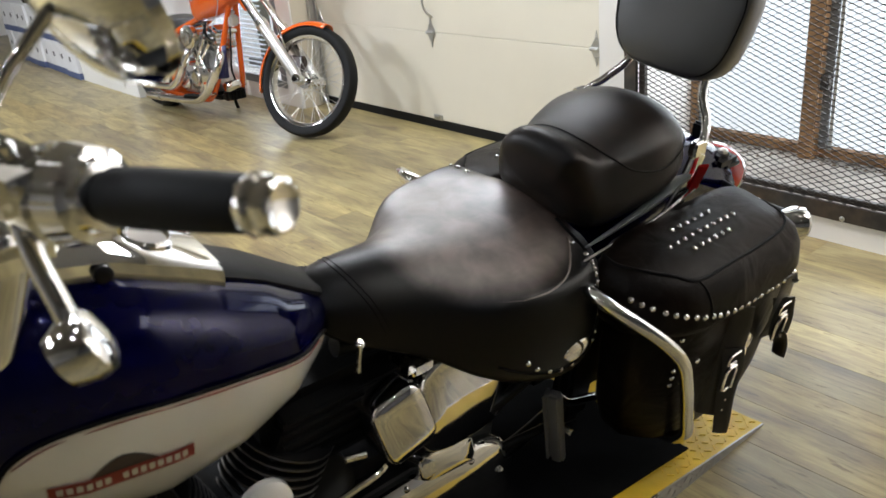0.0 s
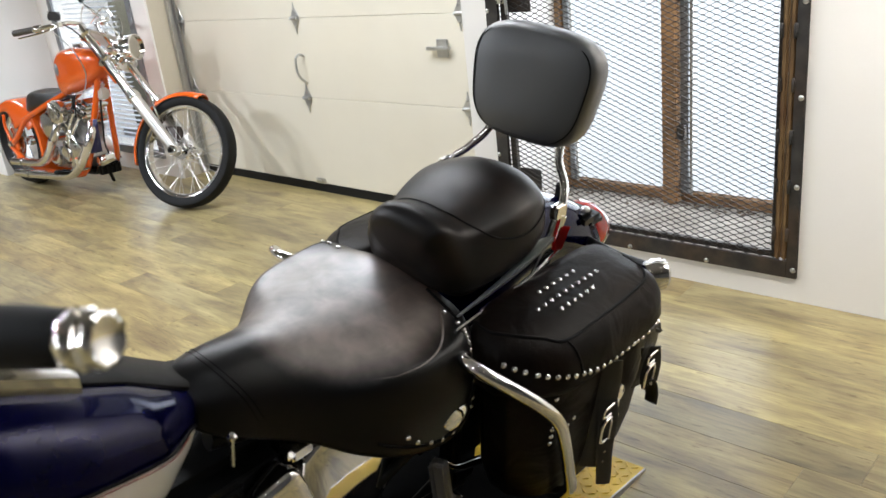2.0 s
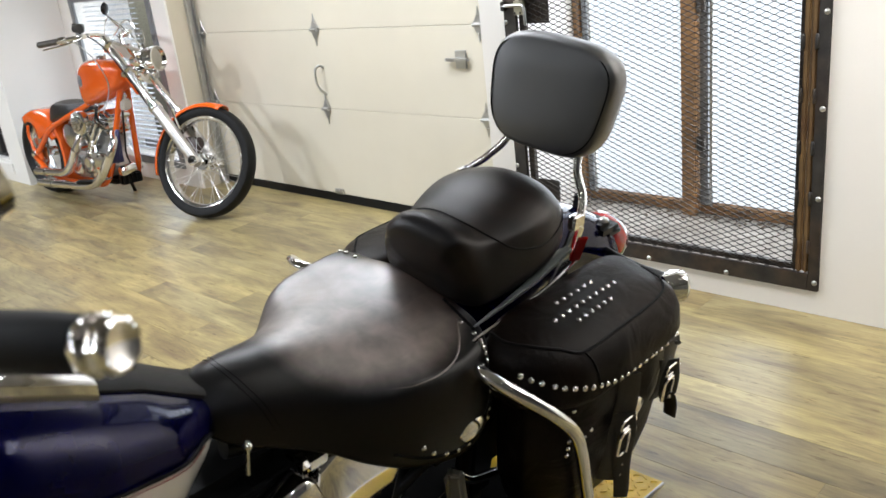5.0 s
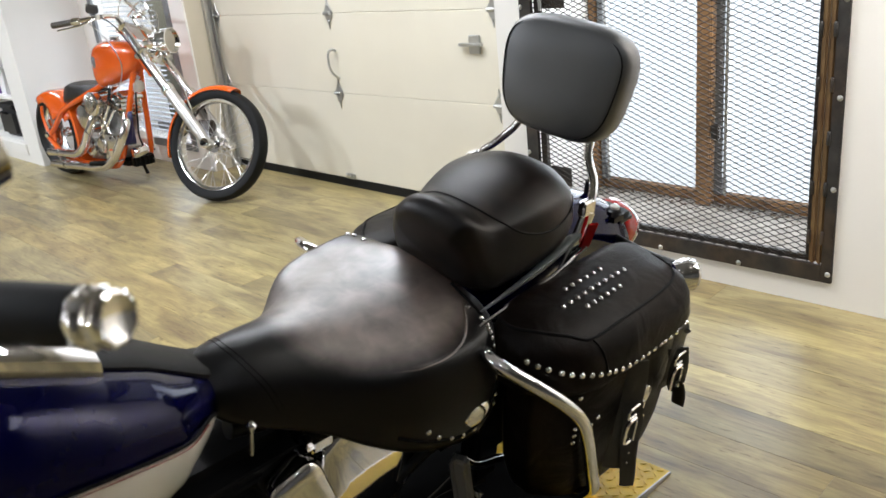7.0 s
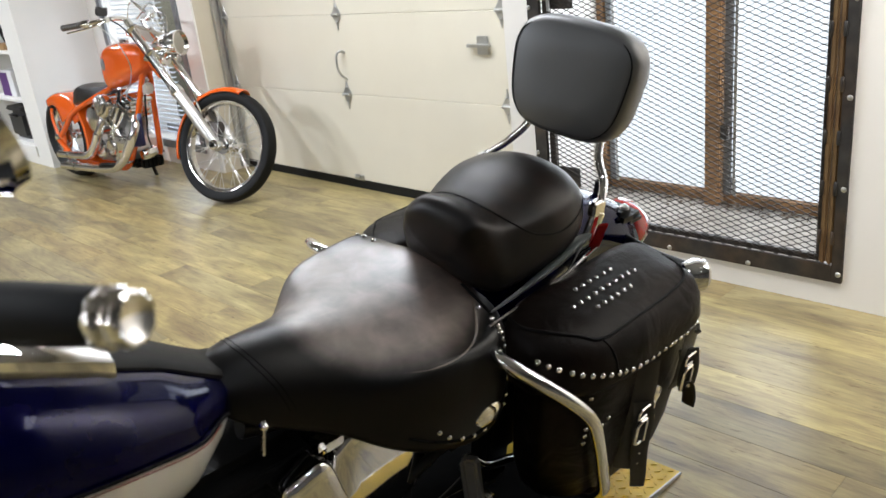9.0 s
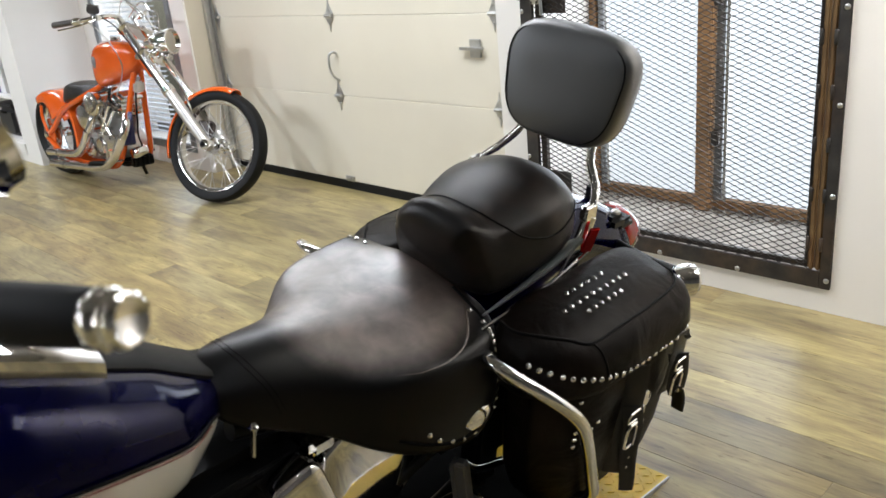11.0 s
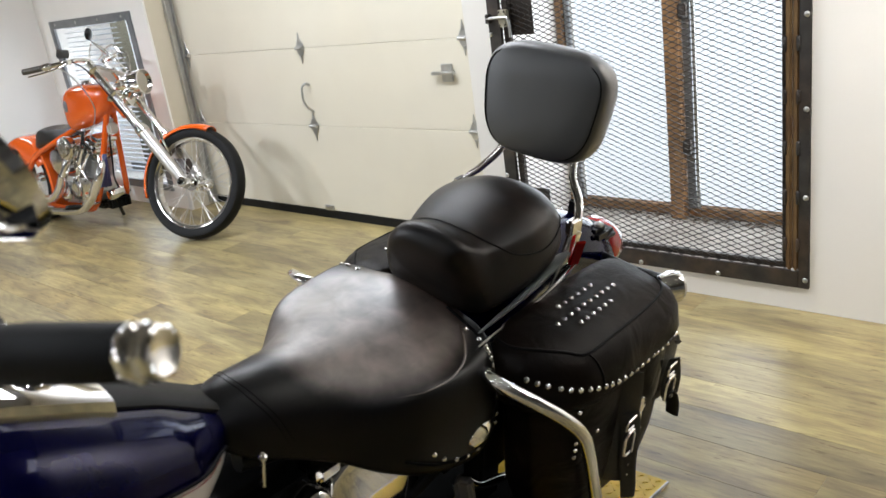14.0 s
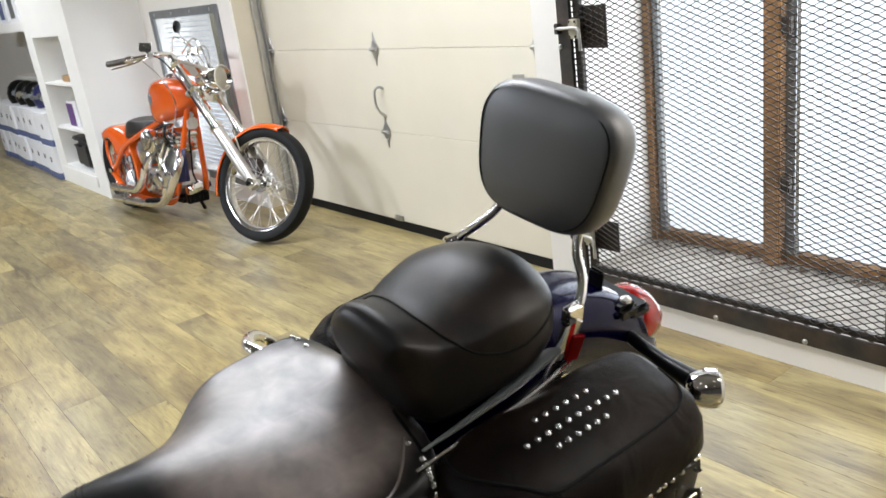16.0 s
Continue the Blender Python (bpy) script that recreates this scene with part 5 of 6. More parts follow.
prim = cover("primary_cover", "chrome primary cover", -0.24, 0.165, 0.275, 0.10, 0.10, 0.186, 0.5, 22)
for a in range(8):
    q = 2 * math.pi * a / 8
    stud("bolt", (0.187 - 0.09 * math.sin(q) * math.sin(radians(22)), -0.24 + 0.235 * math.cos(q), 0.168 + 0.076 * math.sin(q)), (1, 0, 0.38), prim, 0.008, 0.006)
cover("oil_tank", "chrome oil tank below the seat", -0.085, 0.415, 0.125, 0.125, -0.14, 0.150, 0.6, 5)
cover("coil_cover", "chrome coil cover", -0.262, 0.450, 0.058, 0.072, 0.09, 0.172, 0.4, 14, 14)
cover("starter_cover", "chrome starter cover", -0.135, 0.268, 0.075, 0.030, 0.07, 0.160, 0.45, 25, -8)
b = boxed(0.09, 0.135, -0.225, -0.165, 0.508, 0.548, 0.010)
bp("tank_bracket", b, CHROME, "small chrome bracket below the seat")
b = bmesh.new()
for s in (1, -1):
    tube(b, [(s * 0.055, -0.34, 0.60), (s * 0.08, -0.10, 0.54), (s * 0.11, 0.14, 0.44), (s * 0.12, 0.40, 0.40), (s * 0.11, 0.62, 0.375)], 0.020, 10)
    tube(b, [(s * 0.10, -0.72, 0.60), (s * 0.12, -0.68, 0.22), (s * 0.13, -0.30, 0.12), (s * 0.13, 0.20, 0.16), (s * 0.12, 0.38, 0.36)], 0.018, 10)
tube(b, [(0, -0.80, 0.98), (0, -0.60, 0.66), (0, -0.30, 0.62), (0, 0.10, 0.58)], 0.024, 10)
bp("frame", b, BLACKM, "black tubular frame")
b = bmesh.new()
tube(b, [(0.150, -0.352, 0.675), (0.153, -0.357, 0.62)], 0.005, 8)
turned(b, [(0, 0.008), (0.006, 0.008), (0.010, 0.004)], pose(0.150, -0.352, 0.672), 12)
bp("tank_pin", b, CHROME, "small chrome pin behind the tank")
for s in (1, -1):
    b = boxed(-0.016, 0.016, -0.014, 0.014, -0.105, 0.105, 0.007)
    box(b, -0.022, -0.016, -0.019, 0.019, -0.098, 0.098, 0.003)
    bmesh.ops.transform(b, matrix=pose(s * 0.215, 0.130, 0.240, 6, -8 * s, 20 * s), verts=b.verts)
    fp = bp("passenger_peg", b, SLIDER, "folded chrome passenger footpeg")
    b = bmesh.new()
    tube(b, [(s * 0.20, 0.12, 0.335), (s * 0.205, 0.17, 0.285), (s * 0.205, 0.26, 0.248), (s * 0.19, 0.37, 0.18)], 0.011, 10)
    part("peg_arm", b, CHROME, fp)
    turned_b = turned(bmesh.new(), [(0, 0.008), (0.03, 0.008)], pose(s * 0.21, 0.16, 0.22, 0, 90 * s, 0), 12)
    part("bolt", turned_b, CHROME, fp)
b = bmesh.new()
tube(b, [(0.14, -0.20, 0.16), (0.26, -0.08, 0.10), (0.36, 0.0, -0.02)], 0.012, 10)
bp("side_stand", b, BLACKM, "black side stand")

# black blocks added to fill the dark space below tank and seat
b = boxed(-0.09, 0.092, -0.50, -0.215, 0.36, 0.545, 0.03)
head_ = bp("cylinder_head", b, ENGINE, "black finned filler block below the tank")
for k in range(6):
    part("fin", boxed(-0.100, 0.102, -0.49 + 0.004 * k, -0.225, 0.385 + 0.026 * k, 0.392 + 0.026 * k, 0.003), ENGINE, head_)
bp("battery_box", boxed(-0.105, 0.105, -0.20, 0.20, 0.24, 0.575, 0.03), BLACKM, "black block filling the dark below the seat")
b = boxed(-0.125, 0.125, -0.62, 0.06, 0.10, 0.30, 0.04)
bp("gearbox", b, ENGINE, "black block filling the dark at the gearbox")
# added plates that keep the gap between seat and bag black
for s in (1, -1):
    b = boxed(s * 0.165 - 0.018, s * 0.165 + 0.018, 0.17, 0.70, 0.25, 0.60, 0.014)
    box(b, s * 0.178 - 0.02, s * 0.178 + 0.02, 0.18, 0.26, 0.20, 0.62, 0.010)
    bp("bag_support", b, BLACKM, "added black plate that darkens the gap behind the saddlebag")
# another added block that keeps the space ahead of the wheel dark
b = boxed(-0.135, 0.135, 0.10, 0.46, 0.27, 0.40, 0.03)
bp("swing_arm", b, BLACKM, "black block filling the dark at the swing arm")
b = bmesh.new()
tube(b, [(0.15, -0.02, 0.33), (0.175, 0.06, 0.40), (0.17, 0.12, 0.45), (0.15, 0.18, 0.52)], 0.012, 10)
tube(b, [(0.16, 0.02, 0.20), (0.185, 0.10, 0.22), (0.19, 0.22, 0.20)], 0.010, 10)
bp("linkage", b, BLACKM, "black levers beside the frame")
for pts in ([(0.155, -0.43, 0.33), (0.165, -0.33, 0.355), (0.16, -0.30, 0.36)], [(0.16, -0.39, 0.435), (0.165, -0.35, 0.428)]):
    bp("shift_rod", tube(bmesh.new(), pts, 0.006, 8), CHROME, "chrome shift rod")
bp("horn_cover", turned(bmesh.new(), [(0, 0.052), (0.012, 0.050), (0.020, 0.038), (0.023, 0.008)], pose(0.145, -0.545, 0.415, 0, 78, 0), 24), PEARL, "pale round cover")

# platform under the motorcycle
ramp = thing("tread_plate_platform", pose(0, 0, 0), "low yellow tread plate platform with a ramp end, black middle", "platform")
RX0, RX1, RY = 1.94, 2.842, -1.335
PH = 0.058
prof = [(RY, 0.002), (RY, 0.006), (-1.86, PH), (-3.6, PH), (-3.6, 0.0), (RY, 0.0)]
b = bmesh.new()
skin(b, [[b.verts.new((x, y, z)) for y, z in prof] for x in (RX0, RX1)])
part("deck", b, YELLOW, ramp, smooth=False)
b = bmesh.new()
side = [(RY, 0.0), (RY, 0.0055), (-1.86, PH - 0.001), (-3.6, PH - 0.001), (-3.6, 0.0)]
skin(b, [[b.verts.new((x, y, z)) for y, z in side] for x in (RX1 + 0.0005, RX1 + 0.004)])
part("side_strip", b, PLATE, ramp, "bare steel tread plate edge", smooth=False)


def deck_z(y):
    return 0.006 + (PH - 0.006) * min(1.0, (RY - y) / (RY + 1.86))


# thin black sheet laid over the middle of the deck
sheet_b = bmesh.new()
rows_ = [(-1.57, deck_z(-1.57)), (-1.86, PH), (-3.58, PH)]
skin(sheet_b, [[sheet_b.verts.new((x, y, z + d)) for x, d in ((1.95, 0.001), (1.95, 0.005), (2.79, 0.005), (2.79, 0.001))] for y, z in rows_])
part("centre_mat", sheet_b, SHEETB, ramp, "flat black sheet over the platform's middle", smooth=False)
tv = bmesh.new()
box(tv, -0.0022, 0.0022, -0.0085, 0.0085, 0.0, 0.0026, 0.001)
bmesh.ops.recalc_face_normals(tv, faces=tv.faces)
tread = bpy.data.meshes.new("tread_bar")
tv.to_mesh(tread)
tv.free()
tread.materials.append(YELLOW)
for i in range(9):
    for j in range(15):
        x, y = 2.825 - 0.024 * i, RY - 0.016 - 0.024 * j
        o = new("tread_bar", tread)
        o.parent = ramp
        slope = -math.degrees(math.atan2(PH - 0.006, RY + 1.86)) if y > -1.86 else 0
        o.matrix_local = pose(x, y, deck_z(y) + 0.0002, slope, 0, 0) @ pose(0, 0, 0, 0, 0, 45 if (i + j) % 2 else -45)
tread2 = tread.copy()
tread2.materials[0] = PLATE
for j in range(22):
    y = RY - 0.16 - 0.030 * j
    for zf in (0.35, 0.7):
        if deck_z(y) < 0.03:
            continue
        o = new("tread_bar", tread2)
        o.parent = ramp
        o.matrix_local = pose(RX1 + 0.004, y + (0.012 if zf > 0.5 else 0), deck_z(y) * zf, 0, 90, 0) @ pose(0, 0, 0, 0, 0, 40 if (j + int(zf * 2)) % 2 else -40)

# ---- the orange chopper by the sectional door ----
chopper = thing("orange_chopper", pose(-2.314, -0.708, 0.0, 0, 3, 95.9), "orange chopper motorcycle with chrome spoked front wheel and long fork", "motorcycle")


def C(s, w, u=0.0):
    """Chopper place from distance ahead of the rear axle, height and offset to its left."""
    return Vector((u, -s, w))


def cp(name, b, mat, label="", parent=None, **k):
    return part(name, b, mat, parent or chopper, label, **k)


def ct(points, r, seg=10, **k):
    return tube(bmesh.new(), [C(*p) for p in points], r, seg, **k)


rw = cp("rear_wheel", turned(bmesh.new(), [(-0.13, 0.012), (0.13, 0.012)], pose(0, 0, 0.30, 0, 90, 0), 10), CHROME)
build_wheel(rw, pose(0, 0, 0.30), 0.30, 0.18, 0.205, 24, 0.05)
# the fork is turned to the left about its raked axis
RAKE = radians(45)
HUB = C(1.743, 0.322)
head_at = C(1.715, 0.294)
STEER = Matrix.Translation(head_at) @ Matrix.Rotation(radians(24), 4, Vector((0, math.sin(RAKE), math.cos(RAKE)))) @ Matrix.Translation(-head_at)
fw_ = cp("front_wheel", turned(bmesh.new(), [(-0.12, 0.011), (0.12, 0.011)], STEER @ Matrix.Translation(HUB) @ pose(0, 0, 0, 0, 90, 0), 10), CHROME)
build_wheel(fw_, STEER @ Matrix.Translation(HUB), 0.330, 0.092, 0.268, 40, 0.038)

# frame
for u in (-1, 1):
    cp("frame_tube", ct([(-0.03, 0.29, 0.125 * u), (0.07, 0.345, 0.125 * u), (0.155, 0.412, 0.125 * u), (0.26, 0.487, 0.12 * u), (0.51, 0.580, 0.10 * u), (0.70, 0.655, 0.055 * u), (1.05, 0.80, 0.014 * u)], 0.019), ORANGE, "orange frame tube")
    cp("frame_tube", ct([(-0.03, 0.28, 0.125 * u), (0.15, 0.17, 0.125 * u), (0.40, 0.135, 0.12 * u), (0.74, 0.135, 0.115 * u), (0.83, 0.165, 0.108 * u), (0.885, 0.24, 0.098 * u), (0.925, 0.36, 0.08 * u), (0.978, 0.535, 0.055 * u), (1.05, 0.76, 0.022 * u), (1.08, 0.84, 0.012 * u)], 0.0185), ORANGE, "orange frame tube")
    cp("axle_plate", boxed(0.118 * u - 0.006, 0.118 * u + 0.006, -0.06, 0.05, 0.255, 0.335, 0.004), ORANGE, "orange axle plate")
    cp("axle_nut", turned(bmesh.new(), [(-0.02, 0.020), (0.02, 0.020), (0.026, 0.012)], pose(0.135 * u, 0.0, 0.30, 0, 90 * u, 0), 6), CHROME, "chrome axle nut")
cp("steering_head", tube(bmesh.new(), [C(1.225, 0.735), C(1.08, 0.88)], 0.034, 16), ORANGE)


def fender(name, centre, r, a0, a1, half, mat, label, m=None, drop=0.05):
    b = bmesh.new()
    rings = []
    for i in range(25):
        a = radians(a0 + (a1 - a0) * i / 24)
        n = Vector((0, -math.cos(a), math.sin(a)))
        mid = centre + n * r
        ring = [mid + Vector((half * math.sin(q), 0, 0)) - n * drop * (1 - math.cos(q)) for q in [math.pi * k / 8 - math.pi / 2 for k in range(9)]]
        ring += [v - n * 0.006 for v in reversed(ring)]
        rings.append([b.verts.new(v) for v in ring])
    skin(b, rings)
    if m is not None:
        bmesh.ops.transform(b, matrix=m, verts=b.verts)
    return cp(name, b, mat, label, auto=False)


# rear fender: a broad shell over the wheel whose sides reach down to a point ahead of the axle
b = bmesh.new()
rings = []
for i in range(25):
    f = i / 24
    a = radians(24 + 94 * f)
    n = Vector((0, -math.cos(a), math.sin(a)))
    deep = 0.055 + 0.115 * math.exp(-((f - 0.42) / 0.22) ** 2)
    mid = C(0.0, 0.30) + n * (0.318 + 0.012 * math.cos(2 * a))
    ring = []
    for k in range(13):
        q = k / 12 * 2 - 1
        ring.append(mid + Vector((0.118 * math.copysign(min(1.0, abs(q) * 1.45) ** 0.8, q), 0, 0)) - n * (0.02 * q * q + deep * max(0.0, abs(q) - 0.45) / 0.55))
    ring += [v - n * 0.005 + Vector((-v.x * 0.05, 0, 0)) for v in reversed(ring)]
    rings.append([b.verts.new(v) for v in ring])
skin(b, rings)
cp("rear_fender", b, ORANGE, "orange rear fender", auto=False)
fender("front_fender", HUB, 0.352, 72, 196, 0.052, ORANGE, "slim orange front fender", STEER, 0.03)
for u in (-1, 1):
    cp("fender_strut", ct([(-0.03, 0.32, 0.122 * u), (-0.07, 0.42, 0.120 * u), (-0.06, 0.50, 0.118 * u)], 0.011), ORANGE)
    cp("fender_stay", tube(bmesh.new(), [STEER @ C(1.60, 0.50, 0.07 * u), STEER @ C(1.52, 0.62, 0.055 * u)], 0.007, 8), CHROME)
b = cage(bmesh.new(), [(-0.66, 0.045, 0.672, 0.664, 0.055, 0.64), (-0.60, 0.070, 0.668, 0.655, 0.085, 0.605), (-0.50, 0.095, 0.662, 0.650, 0.110, 0.575), (-0.40, 0.108, 0.668, 0.652, 0.120, 0.555), (-0.30, 0.105, 0.672, 0.650, 0.118, 0.54), (-0.23, 0.085, 0.640, 0.615, 0.105, 0.52), (-0.20, 0.05, 0.60, 0.585, 0.07, 0.53)])
cp("solo_seat", b, LEATHER, "black leather solo seat", level=2)
b = bmesh.new()
rr = []
for s, a, zt, zb in ((0.655, 0.060, 0.885, 0.690), (0.670, 0.090, 0.922, 0.662), (0.715, 0.112, 0.948, 0.656), (0.79, 0.120, 0.962, 0.672), (0.88, 0.118, 0.966, 0.694), (0.97, 0.104, 0.960, 0.722), (1.05, 0.078, 0.945, 0.760), (1.10, 0.05, 0.920, 0.80), (1.115, 0.025, 0.895, 0.83)):
    rr.append([b.verts.new(C(s, (zt + zb) / 2 + (zt - zb) / 2 * math.copysign(abs(math.sin(t)) ** 0.70, math.sin(t)), a * math.copysign(abs(math.cos(t)) ** 0.62, math.cos(t)))) for t in [2 * math.pi * k / 24 for k in range(24)]])
skin(b, rr)
bmesh.ops.translate(b, vec=(0, 0, -0.028), verts=b.verts)
ctank = cp("fuel_tank", b, ORANGE, "tall orange fuel tank", level=2)
part("badge", turned(bmesh.new(), [(0, 0.028), (0.004, 0.024), (0.006, 0.005)], pose(-0.1165, -0.755, 0.807, 0, -90, 0) @ Matrix.Diagonal((1.4, 0.8, 1, 1)), 16), GREYM, ctank, "grey tank badge")
part("filler_cap", turned(bmesh.new(), [(0, 0.035), (0.015, 0.035), (0.02, 0.028)], pose(0, -0.86, 0.934), 18), CHROME, ctank)
cp("petcock", ct([(0.80, 0.675, -0.06), (0.80, 0.64, -0.07), (0.78, 0.62, -0.08)], 0.010), CHROME, "chrome fuel tap")
cp("fuel_line", ct([(0.80, 0.64, -0.07), (0.83, 0.60, -0.10), (0.79, 0.56, -0.09)], 0.006, 8), RUBBER)


# fork, bars, lamp: all turned with the front wheel
def sp_(b):
    bmesh.ops.transform(b, matrix=STEER, verts=b.verts)
    return b


def on_fork(d, u=0.0, ahead=0.0):
    """A place d metres up the fork from the axle, u to the left and so far ahead of it."""
    return HUB + Vector((u, d * math.sin(RAKE) - ahead * math.cos(RAKE), d * math.cos(RAKE) + ahead * math.sin(RAKE)))


for u in (-1, 1):
    cp("fork_leg", sp_(tube(bmesh.new(), [on_fork(0.40, 0.105 * u), on_fork(1.00, 0.105 * u)], 0.022, 16)), BRIGHT, "long chrome fork leg")
    cp("fork_slider", sp_(turned(bmesh.new(), [(-0.03, 0.024), (0.0, 0.030), (0.06, 0.030), (0.10, 0.034), (0.42, 0.034), (0.425, 0.030)], along(on_fork(0, 0.105 * u), on_fork(0.4, 0.105 * u)), 18)), SLIDER, "satin grey alloy fork slider")
    cp("slider_cap", sp_(turned(bmesh.new(), [(0.405, 0.036), (0.41, 0.040), (0.435, 0.040), (0.44, 0.036), (0.45, 0.036), (0.455, 0.026)], along(on_fork(0, 0.105 * u), on_fork(0.4, 0.105 * u)), 18)), CHROME, "chrome slider cap")
    cp("axle_clamp", sp_(turned(bmesh.new(), [(-0.03, 0.030), (0.03, 0.030), (0.034, 0.022)], Matrix.Translation(HUB + Vector((0.105 * u, 0, 0))) @ pose(0, 0, 0, 0, 90 * u, 0), 14)), CHROME)
    cp("axle_bolt", sp_(turned(bmesh.new(), [(0.034, 0.016), (0.048, 0.016), (0.052, 0.010)], Matrix.Translation(HUB + Vector((0.105 * u, 0, 0))) @ pose(0, 0, 0, 0, 90 * u, 0), 6)), BLACKM)
for d in (0.72, 0.93):
    cp("yoke", sp_(box(bmesh.new(), -0.14, 0.14, -0.045, 0.045, -0.016, 0.016, 0.012, m=Matrix.Translation(on_fork(d)) @ pose(0, 0, 0, -45, 0, 0))), CHROME, "chrome fork yoke")
# the bar, pulled back, with its left end nearest the seat
BAR_R = [(1.08, 1.00, -0.05), (1.06, 1.06, -0.06), (1.06, 1.082, -0.13), (1.04, 1.078, -0.21), (0.97, 1.064, -0.30), (0.865, 1.05, -0.385)]
BAR_L = [(1.06, 1.00, 0.05), (1.03, 1.06, 0.05), (0.98, 1.085, 0.11), (0.90, 1.08, 0.18), (0.76, 1.065, 0.25), (0.62, 1.05, 0.30)]
for pts, u in ((BAR_R, -1), (BAR_L, 1)):
    bar_ = cp("handlebar", ct(pts, 0.0135, 12), CHROME, "chrome pulled-back handlebar")
    a_, b__ = C(*pts[-2]).lerp(C(*pts[-1]), 0.15), C(*pts[-1])
    ln = (b__ - a_).length
    prof = [(0, 0.016)]
    for k in range(8):
        prof += [(ln * (k + 0.1) / 8, 0.0185), (ln * (k + 0.75) / 8, 0.0185), (ln * (k + 0.85) / 8, 0.0155)]
    part("grip", turned(bmesh.new(), prof + [(ln, 0.018), (ln + 0.006, 0.012)], along(a_, b__), 16), ALLOY, bar_, "ribbed metal grip")
    part("switch_housing", turned(bmesh.new(), [(-0.055, 0.016), (-0.05, 0.024), (-0.012, 0.024), (-0.006, 0.016)], along(a_, b__), 14), CHROME, bar_)
    lv = [Vector(p) for p in (C(*pts[-3]), C(*pts[-2]), C(*pts[-1]))]
    part("lever", tube(bmesh.new(), [lv[0] + Vector((0, -0.03, 0.0)), lv[1] + Vector((0.0, -0.055, -0.02)), lv[2] + Vector((0.0, -0.045, -0.03))], (0.008, 0.005), 8, 0.6), CHROME, bar_, "chrome lever")
    part("lever_perch", boxed(-0.018, 0.018, -0.03, 0.02, -0.014, 0.014, 0.006, m=Matrix.Translation(lv[0] + Vector((0, -0.012, 0.0)))), CHROME, bar_)
b = boxed(-0.035, 0.035, -0.028, 0.028, -0.022, 0.022, 0.006, m=Matrix.Translation(C(1.035, 1.125, -0.215)) @ pose(0, 0, 0, 0, 8, -28))
rs = cp("brake_reservoir", b, CHROME, "chrome brake reservoir")
part("lid", boxed(-0.037, 0.037, -0.030, 0.030, 0.0225, 0.029, 0.003, m=Matrix.Translation(C(1.035, 1.125, -0.215)) @ pose(0, 0, 0, 0, 8, -28)), BRUSHED, rs)
for (s, w, u), (ds, dw, du) in (((0.84, 1.07, 0.215), (-0.10, 0.13, -0.06)),):
    st = cp("mirror_stem", ct([(s, w, u), (s + 0.3 * ds, w + 0.6 * dw, u + du), (s + ds, w + dw, u + du)], 0.005, 8), CHROME)
    part("mirror", turned(bmesh.new(), [(-0.022, 0.012), (-0.014, 0.032), (0.0, 0.040), (0.004, 0.038), (0.004, 0.002)], pose(u + du, -(s + ds), w + dw + 0.03, -80, 0, 30), 18), BLACKM if u > 0 else CHROME, st, "small round mirror")
lamp_c = STEER @ C(1.315, 0.925)
lampm = Matrix.Translation(lamp_c) @ pose(0, 0, 0, 86, 0, 20)
hl = cp("headlamp", turned(bmesh.new(), [(-0.15, 0.012), (-0.14, 0.035), (-0.09, 0.058), (-0.02, 0.070), (0.03, 0.074), (0.045, 0.076), (0.048, 0.070), (0.02, 0.066)], lampm, 28), CHROME, "round chrome headlamp")
part("lens", turned(bmesh.new(), [(0.032, 0.068), (0.036, 0.05), (0.038, 0.01)], lampm, 28), SMOKE, hl, "clear round lamp glass")
cp("lamp_bracket", tube(bmesh.new(), [STEER @ on_fork(0.74, 0, 0.03), STEER @ C(1.33, 0.84), lamp_c + Vector((0, 0, -0.07))], 0.014), CHROME)
cp("horn", turned(bmesh.new(), [(-0.02, 0.02), (0.0, 0.038), (0.02, 0.038), (0.024, 0.03)], STEER @ pose(-0.03, -1.27, 0.82, 80, 0, 0), 18), CHROME, "chrome horn")
cp("hose", ct([(1.03, 1.10, -0.21), (1.16, 1.02, -0.16), (1.30, 0.80, -0.10), (1.45, 0.60, -0.07), (1.66, 0.42, -0.02)], 0.004, 6), RUBBER, "black brake hose")
for s, h, u in ((1.20, 1.15, 0.02), (1.24, 1.10, 0.06), (1.14, 1.17, -0.06)):
    cp("cable", ct([(1.02, 1.07, 0.8 * u), (s, h, u), (1.26, 0.95, 0.05), (1.10, 0.72, 0.05)], 0.004, 6), CHROME, "braided cable")
cp("cable", ct([(0.98, 1.07, -0.24), (1.02, 0.95, -0.15), (1.03, 0.80, -0.09), (0.95, 0.68, -0.07), (0.86, 0.60, -0.06)], 0.0035, 6), ZINC, "braided throttle cable")
cp("brake_caliper", sp_(boxed(0.03, 0.095, -0.06, 0.06, -0.05, 0.05, 0.014, m=Matrix.Translation(on_fork(0.17, 0.0, -0.03)))), BADGE, "dark brake caliper")

